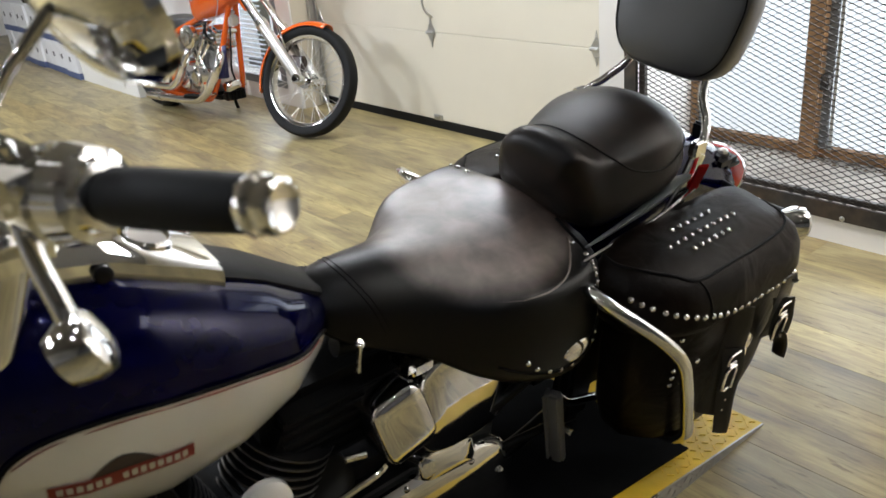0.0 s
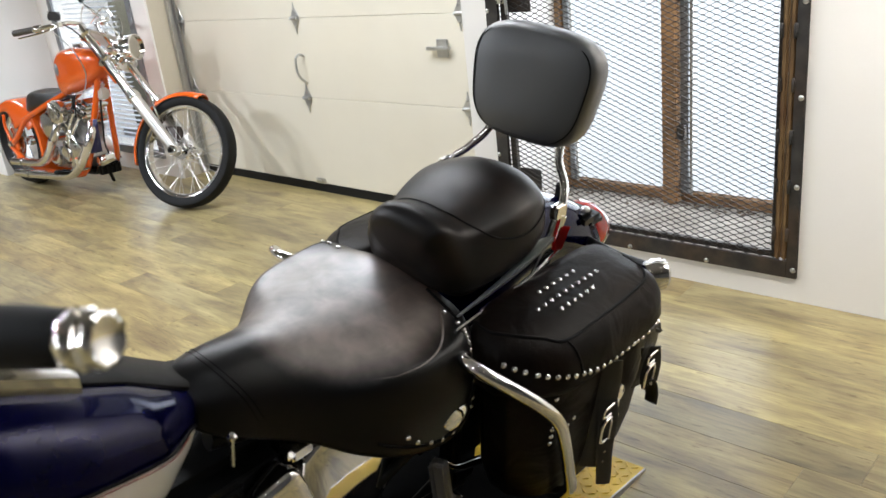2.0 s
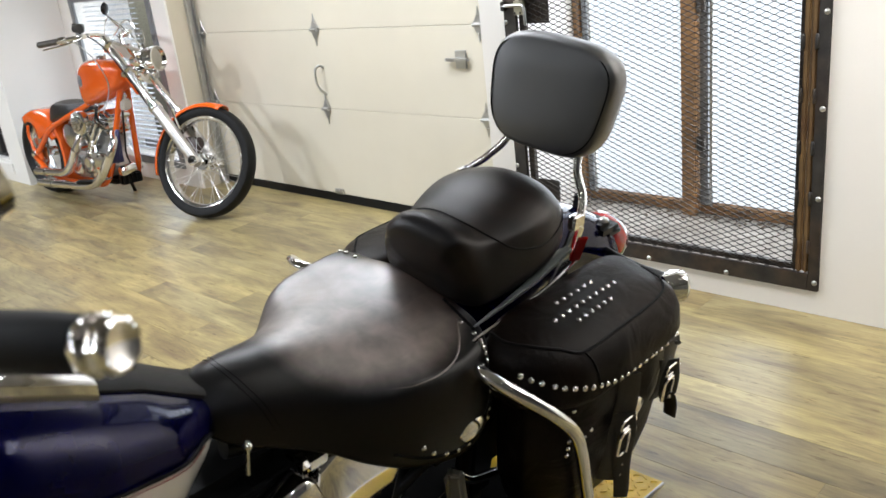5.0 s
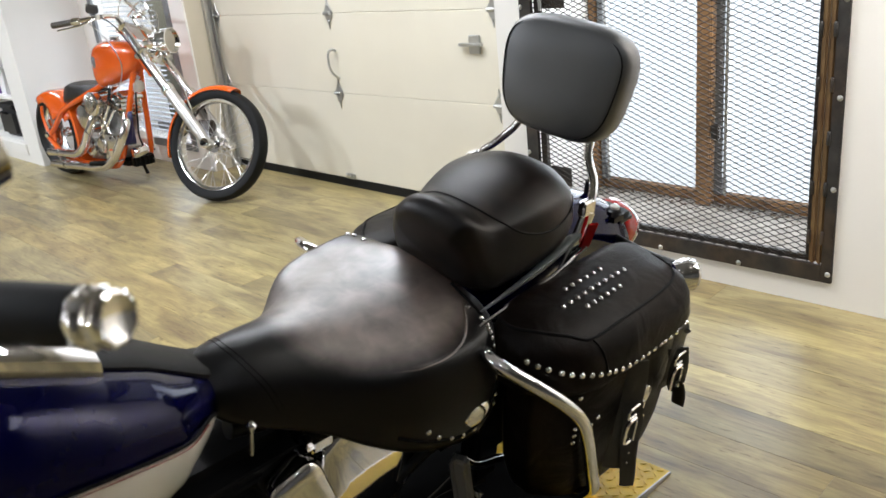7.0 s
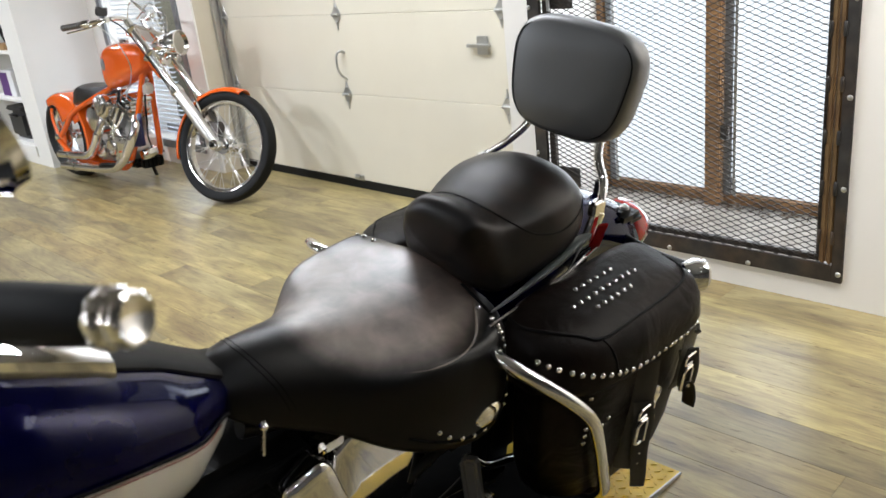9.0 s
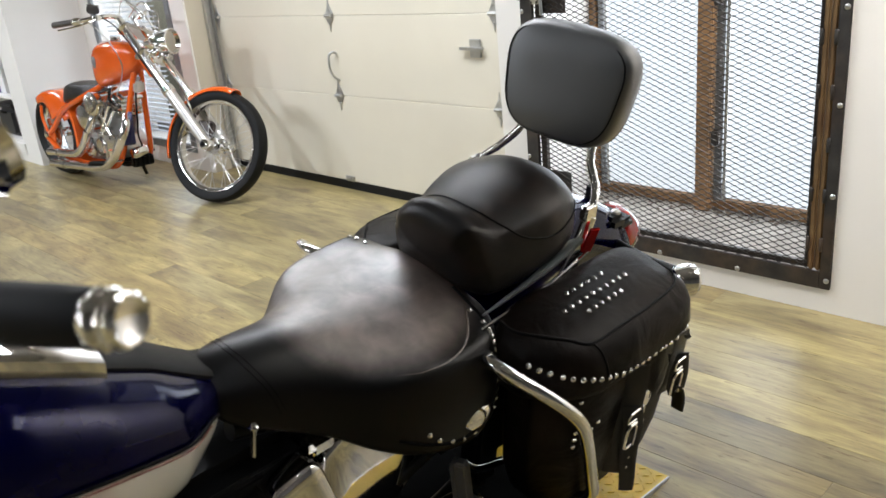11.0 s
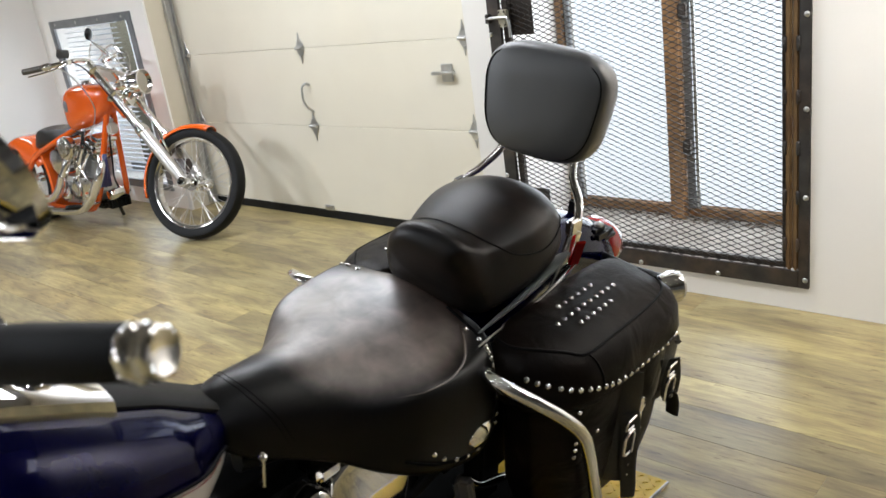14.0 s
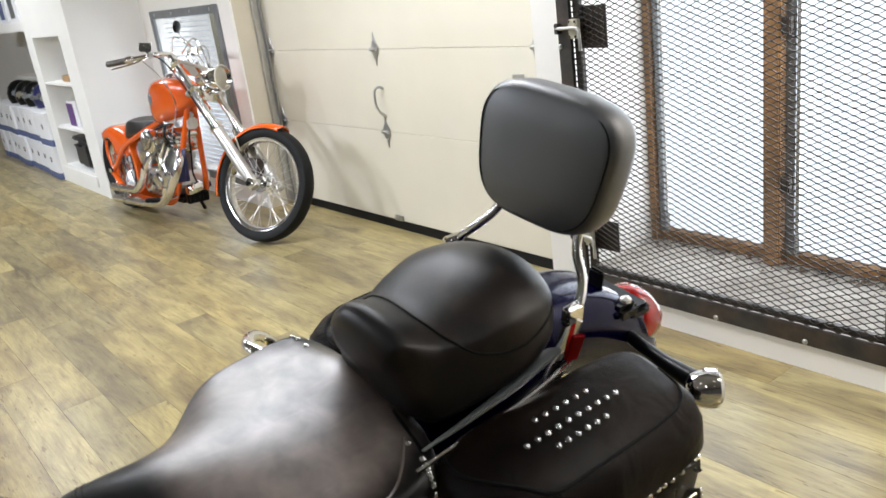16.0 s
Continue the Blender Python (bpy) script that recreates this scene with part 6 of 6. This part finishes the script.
# V-twin engine
ES = 0.735
for tilt, nm, lab in ((24, "rear_cylinder", "finned rear cylinder"), (-24, "front_cylinder", "finned front cylinder")):
    m = pose(0, -ES, 0.285, tilt, 0, 0)
    cyl = cp(nm, boxed(-0.050, 0.050, -0.050, 0.050, 0.03, 0.225, m=m), ENGINE, lab, smooth=False)
    for k in range(9):
        wide = 0.080 if k < 7 else 0.088
        part("fin", boxed(-wide, wide, -0.072, 0.072, 0.055 + 0.0185 * k, 0.0615 + 0.0185 * k, 0.003, m=m), CASE, cyl, smooth=False)
    hd = cp("cylinder_head", boxed(-0.085, 0.085, -0.082, 0.082, 0.225, 0.262, 0.012, m=m), BRUSHED, "polished cylinder head")
    b = boxed(-0.095, 0.095, -0.078, 0.078, 0.264, 0.292, 0.010, m=m)
    box(b, -0.088, 0.088, -0.066, 0.066, 0.292, 0.335, 0.018, m=m)
    box(b, -0.050, 0.050, -0.040, 0.040, 0.335, 0.348, 0.006, m=m)
    rb = cp("rocker_box", b, BRIGHT, "polished two-piece rocker box")
    for dx in (-0.08, 0.08):
        for dv in (-0.06, 0.06):
            part("bolt", turned(bmesh.new(), [(0.29, 0.007), (0.305, 0.007), (0.307, 0.004)], m @ Matrix.Translation((dx, dv, 0)), 6), BLACKM, rb)
    for dv in (-0.034, 0.030):
        cp("push_rod_tube", tube(bmesh.new(), [C(ES + (0.05 if tilt < 0 else -0.05) - 0.4 * dv, 0.335, -0.118), m @ Vector((-0.100, dv, 0.262))], 0.0115, 12), CHROME, "chrome push rod tube")
        cp("tappet_cap", turned(bmesh.new(), [(-0.02, 0.016), (0.016, 0.016), (0.022, 0.012)], Matrix.Translation(C(ES + (0.05 if tilt < 0 else -0.05) - 0.4 * dv, 0.335, -0.118)), 12), CHROME)
    cp("spark_plug_lead", ct([(ES + (0.14 if tilt < 0 else -0.14), 0.52, -0.085), (ES + (0.16 if tilt < 0 else -0.12), 0.58, -0.13), (ES + 0.10, 0.64, -0.08)], 0.005, 8), BLACKM, "black spark plug lead")
cp("crankcase", turned(bmesh.new(), [(-0.105, 0.07), (-0.10, 0.115), (0.10, 0.125), (0.13, 0.10)], pose(0, -ES, 0.255, 0, 90, 0), 28), CASE, "polished crankcase")
cp("sump", boxed(-0.09, 0.09, -ES - 0.15, -ES + 0.13, 0.135, 0.19, 0.02), ENGINE, "dark lower crankcase")
b = bmesh.new()
rr = []
for du, sc in ((-0.100, 1.0), (-0.122, 1.0), (-0.132, 0.94), (-0.135, 0.80)):
    rr.append([b.verts.new(C(ES + 0.025 + sc * 0.135 * math.copysign(abs(math.cos(t)) ** 0.75, math.cos(t)) * (1.0 if math.cos(t) > 0 else 0.8), 0.285 + sc * 0.068 * math.copysign(abs(math.sin(t)) ** 0.75, math.sin(t)), du)) for t in [2 * math.pi * k / 32 for k in range(32)]])
skin(b, rr)
cam_ = cp("cam_cover", b, BRIGHT, "polished cam cover with round timing cap")
part("timing_cap", turned(bmesh.new(), [(0, 0.052), (0.010, 0.050), (0.014, 0.040), (0.011, 0.034), (0.013, 0.010)], pose(-0.1345, -ES + 0.035, 0.275, 0, -90, 0), 24), BRUSHED, cam_, "round alloy timing cap")
for a in range(6):
    q = 2 * math.pi * a / 6
    part("cover_screw", turned(bmesh.new(), [(0, 0.006), (0.005, 0.006), (0.007, 0.002)], pose(-0.134, -ES - 0.025 + 0.105 * math.cos(q), 0.285 + 0.052 * math.sin(q), 0, -90, 0), 8), BLACKM, cam_)
cp("oil_pump", boxed(-0.13, -0.07, -ES + 0.05, -ES + 0.12, 0.20, 0.26, 0.012), ALLOY)
cp("gearbox", boxed(-0.105, 0.11, -0.60, -0.40, 0.16, 0.34, 0.03), CASE, "polished gearbox")
cp("gearbox_cover", turned(bmesh.new(), [(0, 0.07), (0.015, 0.068), (0.022, 0.05), (0.022, 0.01)], pose(-0.106, -0.505, 0.25, 0, -90, 0), 24), CHROME, "round chrome gearbox cover")
cp("primary_cover", boxed(0.09, 0.16, -ES - 0.13, -0.38, 0.16, 0.33, 0.035), CHROME, "chrome primary cover")
# ribbed air cleaner
AC = C(0.725, 0.548, -0.115)
b = turned(bmesh.new(), [(0, 0.04), (0.012, 0.072), (0.050, 0.078), (0.062, 0.070), (0.066, 0.020)], Matrix.Translation(AC) @ pose(0, 0, 0, 0, -90, 0), 30)
ac = cp("air_cleaner", b, BRIGHT, "ribbed chrome air cleaner")
for k in range(9):
    dz = -0.060 + 0.015 * k
    half = math.sqrt(max(0.0, 0.074 ** 2 - dz * dz))
    part("rib", tube(bmesh.new(), [AC + Vector((-0.048, half, dz)), AC + Vector((-0.070, 0.72 * half, 0.92 * dz)), AC + Vector((-0.076, -0.1 * half, 0.75 * dz)), AC + Vector((-0.070, -0.75 * half, 0.5 * dz))], 0.0055, 8), BRUSHED, ac)
cp("carburettor", boxed(-0.115, -0.03, -0.77, -0.69, 0.47, 0.55, 0.018), BRUSHED, "alloy carburettor between the cylinders")
cp("intake_manifold", ct([(0.66, 0.50, -0.02), (0.735, 0.515, -0.04), (0.81, 0.50, -0.02)], 0.022, 12), BRUSHED)
cp("oil_tank", turned(bmesh.new(), [(-0.115, 0.05), (-0.105, 0.082), (0.105, 0.082), (0.115, 0.05)], pose(0, -0.455, 0.44, 0, 90, 0), 26), BRUSHED, "polished round oil tank")
cp("oil_tank_cap", turned(bmesh.new(), [(0, 0.024), (0.012, 0.024), (0.016, 0.018)], pose(-0.06, -0.44, 0.52, -15, 0, 0), 16), CHROME)
b = bmesh.new()
skin(b, [[b.verts.new(C(0.0 + r * math.cos(a), 0.30 + r * math.sin(a), u)) for r, u in ((0.385, -0.128), (0.385, 0.128), (0.355, 0.128), (0.355, -0.128))] for a in [radians(-32 + 62 * k / 10) for k in range(11)]])
cp("inner_fender", b, ORANGE, "orange panel ahead of the rear wheel")
PIPES = [[(0.655, 0.505, -0.085), (0.655, 0.455, -0.135), (0.625, 0.37, -0.165), (0.565, 0.285, -0.172), (0.475, 0.222, -0.174), (0.38, 0.203, -0.174), (0.06, 0.194, -0.172)],
         [(0.965, 0.475, -0.080), (1.010, 0.43, -0.120), (1.005, 0.355, -0.155), (0.945, 0.265, -0.172), (0.855, 0.190, -0.176), (0.74, 0.145, -0.176), (0.50, 0.128, -0.175), (0.07, 0.113, -0.172)]]
for pts in PIPES:
    ex = cp("exhaust_pipe", ct(pts, 0.027, 18), BRIGHT, "chrome staggered exhaust pipe")
    sh = [Vector(C(s, w, u)) + Vector((-0.010, 0, 0)) for s, w, u in pts[2:]]
    part("heat_shield", tube(bmesh.new(), sh, 0.0255, 16), BRIGHT, ex, "chrome heat shield")
    part("clamp", tube(bmesh.new(), [sh[-1].lerp(sh[-2], 0.42), sh[-1].lerp(sh[-2], 0.46)], 0.030, 16), BRUSHED, ex)
    # flat black disc stands in for the shaded hollow of the pipe
    part("bore", turned(bmesh.new(), [(0, 0.021), (0.003, 0.020), (0.004, 0.002)], along(C(*pts[-1]) + Vector((0, 0.0005, 0)), C(*pts[-1]) + Vector((0, 1, 0))), 14), BLACKM, ex, "black disc for the dark inside of the pipe")
for k, (s, w) in enumerate(((0.80, 0.155), (0.77, 0.15))):
    cp("peg_rubber", turned(bmesh.new(), [(0, 0.014), (0.01, 0.018), (0.03, 0.014), (0.04, 0.018), (0.06, 0.014), (0.07, 0.017), (0.085, 0.012)], along(C(s, w + 0.02, -0.19), C(s - 0.06, w + 0.03, -0.26)), 12), RUBBER if k else BLACKM, "ribbed rubber foot peg")
cp("forward_control", ct([(0.87, 0.19, -0.11), (0.90, 0.20, -0.17), (0.93, 0.24, -0.21), (0.95, 0.28, -0.22)], 0.011), CHROME, "chrome brake pedal")
cp("master_cylinder", boxed(-0.175, -0.115, -0.87, -0.79, 0.195, 0.245, 0.012), CHROME)
cp("oil_filter", turned(bmesh.new(), [(-0.055, 0.032), (-0.045, 0.037), (0.035, 0.037), (0.045, 0.030)], pose(-0.02, -0.95, 0.235, 0, 80, 0), 20), CHROME, "chrome oil filter")
cp("regulator", boxed(-0.075, 0.075, -0.95, -0.90, 0.135, 0.205, 0.01), BLACKM, "black finned regulator")
for k in range(5):
    cp("regulator_fin", boxed(-0.070 + 0.030 * k, -0.060 + 0.030 * k, -0.962, -0.951, 0.14, 0.20), BLACKM)
b = boxed(-0.040, 0.030, -1.06, -1.00, 0.615, 0.685, 0.012)
box(b, -0.020, 0.012, -1.05, -1.01, 0.685, 0.715, 0.008)
cp("overflow_bottle", b, CLEAR, "pale plastic canister on the down tubes")
cp("wiring", ct([(1.02, 0.62, -0.02), (1.05, 0.55, -0.05), (1.00, 0.45, -0.03), (0.98, 0.34, -0.03), (0.96, 0.26, 0.0)], 0.006, 8), BLACKM, "black wiring loom")
cp("coil", turned(bmesh.new(), [(-0.04, 0.024), (0.04, 0.024)], pose(0.0, -0.98, 0.585, 0, 90, 0), 14), CHROME, "chrome ignition coil")
# a crumpled rag over the down tube
b = bmesh.new()
rr = []
rg = random.Random(4)
for k in range(9):
    f = k / 8
    c = C(1.005 - 0.06 * f, 0.50 - 0.21 * f, -0.075 - 0.02 * f)
    wv = 0.016 + 0.040 * f ** 0.8
    rr.append([b.verts.new(c + Vector((0.6 * wv * math.cos(q) * (1 + 0.25 * math.sin(3 * q + 4 * f)), wv * math.sin(q) * (1 + 0.3 * math.cos(4 * q + 3 * f)), rg.uniform(-0.006, 0.006) * f))) for q in [2 * math.pi * j / 16 for j in range(16)]])
skin(b, rr)
cp("rag", b, NAVYB, "dark blue rag hanging on the frame", auto=False)
cp("kickstand", ct([(0.70, 0.14, 0.12), (0.66, 0.06, 0.16), (0.62, -0.004, 0.20)], 0.012), BLACKM, "black side stand")
cp("rear_brake", turned(bmesh.new(), [(-0.004, 0.06), (-0.004, 0.11), (0.004, 0.11), (0.004, 0.06)], pose(-0.098, 0, 0.30, 0, 90, 0), 30, False), BRUSHED, "steel rear brake disc")
cp("rear_caliper", boxed(-0.118, -0.082, -0.13, -0.05, 0.34, 0.42, 0.012), BRUSHED)

# ---- built-in bookcase and store at the far end ----
shelf = thing("bookcase", pose(0, 0, 0), "white built-in bookcase with three open compartments", "bookcase")
BX0, BX1, BY, BZ = -4.14, -2.80, -0.75, 2.60
NXa, NXb, NZa, NZb = -3.92, -3.10, 0.17, 1.24
for nm, a, b_, c, d in (("side_wall", NXb, BX1, 0, BZ), ("side_wall", BX0, NXa, 0, BZ), ("plinth", NXa, NXb, 0, NZa), ("upper_panel", NXa, NXb, NZb, BZ)):
    part(nm, boxed(a, b_, BY, WY - 0.001, c, d), WHITEP, shelf, smooth=False)
part("back_panel", boxed(NXa, NXb, -0.36, -0.34, NZa, NZb), WHITEP, shelf, smooth=False)
for z in (0.505, 0.875):
    part("shelf_board", boxed(NXa, NXb, BY + 0.01, -0.365, z - 0.02, z, 0.002), WHITEP, shelf)
part("base_moulding", boxed(-3.98, -3.06, BY - 0.012, BY - 0.001, 0.06, 0.15, 0.004), WHITEP, shelf)

case = thing("black_case", pose(-3.46, -0.60, NZa), "black hard case on the bottom compartment", "case")
part("body", boxed(-0.17, 0.17, -0.12, 0.14, 0, 0.225, 0.03), DARKBOX, case)
part("lid", boxed(-0.175, 0.175, -0.125, 0.145, 0.226, 0.262, 0.012), DARKBOX, case)
part("handle", tube(bmesh.new(), [(-0.05, -0.118, 0.19), (-0.05, -0.145, 0.20), (0.05, -0.145, 0.20), (0.05, -0.118, 0.19)], 0.008, 8), BLACKM, case)
carton = thing("purple_carton", pose(-3.55, -0.58, 0.505), "white and purple carton on a shelf", "box")
part("body", boxed(-0.14, 0.14, -0.10, 0.10, 0, 0.21, 0.004), CARD, carton)
part("front_label", boxed(-0.142, 0.03, -0.105, -0.101, 0.005, 0.19), PURPLE, carton, "purple printed face", smooth=False)
tray = thing("tan_tray", pose(-3.50, -0.60, 0.875), "tan tray with black cables on the top shelf", "tray")
part("body", boxed(-0.11, 0.11, -0.08, 0.08, 0, 0.05, 0.006), TAN, tray)
part("cable", tube(bmesh.new(), [(-0.08, 0, 0.05), (-0.13, 0, 0.13), (-0.12, 0, 0.19), (-0.06, 0, 0.09), (0.0, 0, 0.07), (0.05, 0, 0.15), (0.09, 0, 0.16), (0.06, 0, 0.06)], 0.008, 8), BLACKM, tray)

# stacked storage boxes beside the bookcase
def storage_box(m, w):
    sb = thing("storage_box", m, "white card storage box with a navy band, stacked beside the bookcase", "box", "storage boxes")
    part("body", boxed(-w, w, -0.20, 0.20, 0.0, 0.25, 0.003), CARD, sb)
    part("lid", boxed(-w - 0.005, w + 0.005, -0.205, 0.205, 0.2505, 0.30, 0.003), CARD, sb)
    part("band", boxed(-w - 0.0015, w + 0.0015, -0.2015, 0.2015, 0.002, 0.06), NAVY, sb, "navy blue band", smooth=False)
    # dark slab on the closed front, for the shade in a hand hole
    part("handle_hole", boxed(-0.022, 0.022, -0.2018, -0.2005, 0.15, 0.195), DARKBOX, sb, smooth=False)
    return sb


rng = random.Random(3)
narrow = None
for j in range(2):
    storage_box(pose(-4.34, -0.575, 0.302 * j, 0, 0, 1.5 * j - 1), 0.185)
    for i in range(8):
        m = pose(-4.66 - 0.262 * i, -0.56 + 0.03 * rng.random(), 0.302 * j, 0, 0, rng.uniform(-2.5, 2.5))
        if narrow is None:
            narrow = storage_box(m, 0.122)
        else:
            copy_thing(narrow, m)
# helmets on the boxes and tins on the upper shelf
for i in range(5):
    m = pose(-4.36 - 0.36 * i, -0.58, 0.606, 0, 0, 20 * i)
    hm = thing("helmet", m, ("dark blue and white" if i == 1 else "glossy black") + " helmet resting on a storage box", "helmet", "helmets")
    part("shell", turned(bmesh.new(), [(0, 0.105), (0.05, 0.125), (0.11, 0.125), (0.17, 0.10), (0.21, 0.06), (0.225, 0.01)], None, 22), NAVYB if i == 1 else BLACKM, hm)
    part("visor", boxed(-0.085, 0.085, -0.128, -0.09, 0.07, 0.135, 0.015), CHROME if i in (0, 3) else GREYM, hm)
ledge = thing("wall_ledge", pose(0, 0, 0), "white ledge on the wall behind the helmets", "shelf")
part("board", boxed(-6.6, BX0 - 0.002, -0.42, WY - 0.001, 0.80, 0.83, 0.003), WHITEP, ledge)
for i in range(5):
    cap = thing("brown_cap", pose(-4.30 - 0.17 * i, -0.36, 0.832 + 0.108, 0, 0, 8 * i - 30), "rolled tan and brown cap standing on the ledge", "cap", "caps")
    part("crown", turned(bmesh.new(), [(-0.06, 0.03), (-0.05, 0.085), (-0.015, 0.106), (0.02, 0.102), (0.05, 0.07), (0.058, 0.02)], pose(0, 0, 0, 0, 90, 0), 22), TAN if i % 2 else BROWNC, cap)
    part("brim", turned(bmesh.new(), [(-0.004, 0.100), (-0.002, 0.1075), (0.004, 0.1075), (0.006, 0.100)], pose(0, 0, 0, 0, 90, 0), 22), DARKBOX, cap, "dark rolled brim")
board = thing("upper_shelf", pose(0, 0, 0), "white wall shelf above the boxes holding cartons", "shelf")
part("board", boxed(-6.6, BX0 - 0.002, -0.70, WY - 0.001, 1.30, 1.39, 0.004), WHITEP, board)
for i in range(5):
    cbox = thing("small_carton", pose(-4.38 - 0.42 * i, -0.52, 1.39), "white carton with a blue-grey panel on the upper shelf", "box", "shelf cartons")
    part("body", boxed(-0.17, 0.17, -0.13, 0.13, 0, 0.28, 0.004), CARD, cbox)
    part("panel", boxed(-0.12, 0.05, -0.1325, -0.1305, 0.03, 0.20), GREYM if i % 2 else NAVY, cbox, smooth=False)

# ---- plank floor, piece by piece ----
PL, PW, PT = 1.22, 0.152, 0.012


def plank_mesh(length):
    b = boxed(0, length - 0.0005, 0, PW - 0.0005, -PT, 0.0)
    for e in [e for e in b.edges if all(v.co.z > -0.001 for v in e.verts)]:
        e.smooth = True
    top = [e for e in b.edges if all(v.co.z > -0.001 for v in e.verts)]
    bmesh.ops.bevel(b, geom=top, offset=0.0005, segments=1, affect="EDGES")
    bmesh.ops.recalc_face_normals(b, faces=b.faces)
    me = bpy.data.meshes.new("plank")
    b.to_mesh(me)
    b.free()
    me.materials.append(PLANK)
    return me


floor = tagged(new("floor"), "yellow-brown worn plank floor", kind="structure")
full = plank_mesh(PL)
rng = random.Random(5)
near, rest = [], []
y = WY - PW
while y > Y1:
    x = X0 - rng.random() * PL
    while x < X1:
        (near if -3.4 < x < 4.2 and y > -3.2 else rest).append((x, y))
        x += PL
    y -= PW
near.sort(key=lambda p: (p[0] - 2.0) ** 2 + (p[1] + 1.5) ** 2)
rest += near[300:]
for x, y in near[:300]:
    o = new("plank", full)
    o.parent = floor
    o.location = (x, y, 0)
verts, faces = [], []
for x, y in rest:
    i = len(verts)
    xa, xb, ya, yb = max(x, X0 - 0.1), min(x + PL - 0.001, X1 + 0.1), max(y, Y1 - 0.1), y + PW - 0.001
    verts += [(xa, ya, 0), (xb, ya, 0), (xb, yb, 0), (xa, yb, 0), (xa, ya, -PT), (xb, ya, -PT), (xb, yb, -PT), (xa, yb, -PT)]
    faces += [(i, i + 1, i + 2, i + 3), (i, i + 4, i + 5, i + 1), (i + 1, i + 5, i + 6, i + 2), (i + 2, i + 6, i + 7, i + 3), (i + 3, i + 7, i + 4, i)]
me = bpy.data.meshes.new("far_planks")
me.from_pydata(verts, [], faces)
me.materials.append(PLANK)
far = new("far_planks", me)
far.parent = floor
tagged(far, kind="stuff")
threshold = boxed(DX0, DX1, WY, 0.05, -PT, 0.0)
part("threshold_strip", threshold, PLANK, floor, smooth=False)
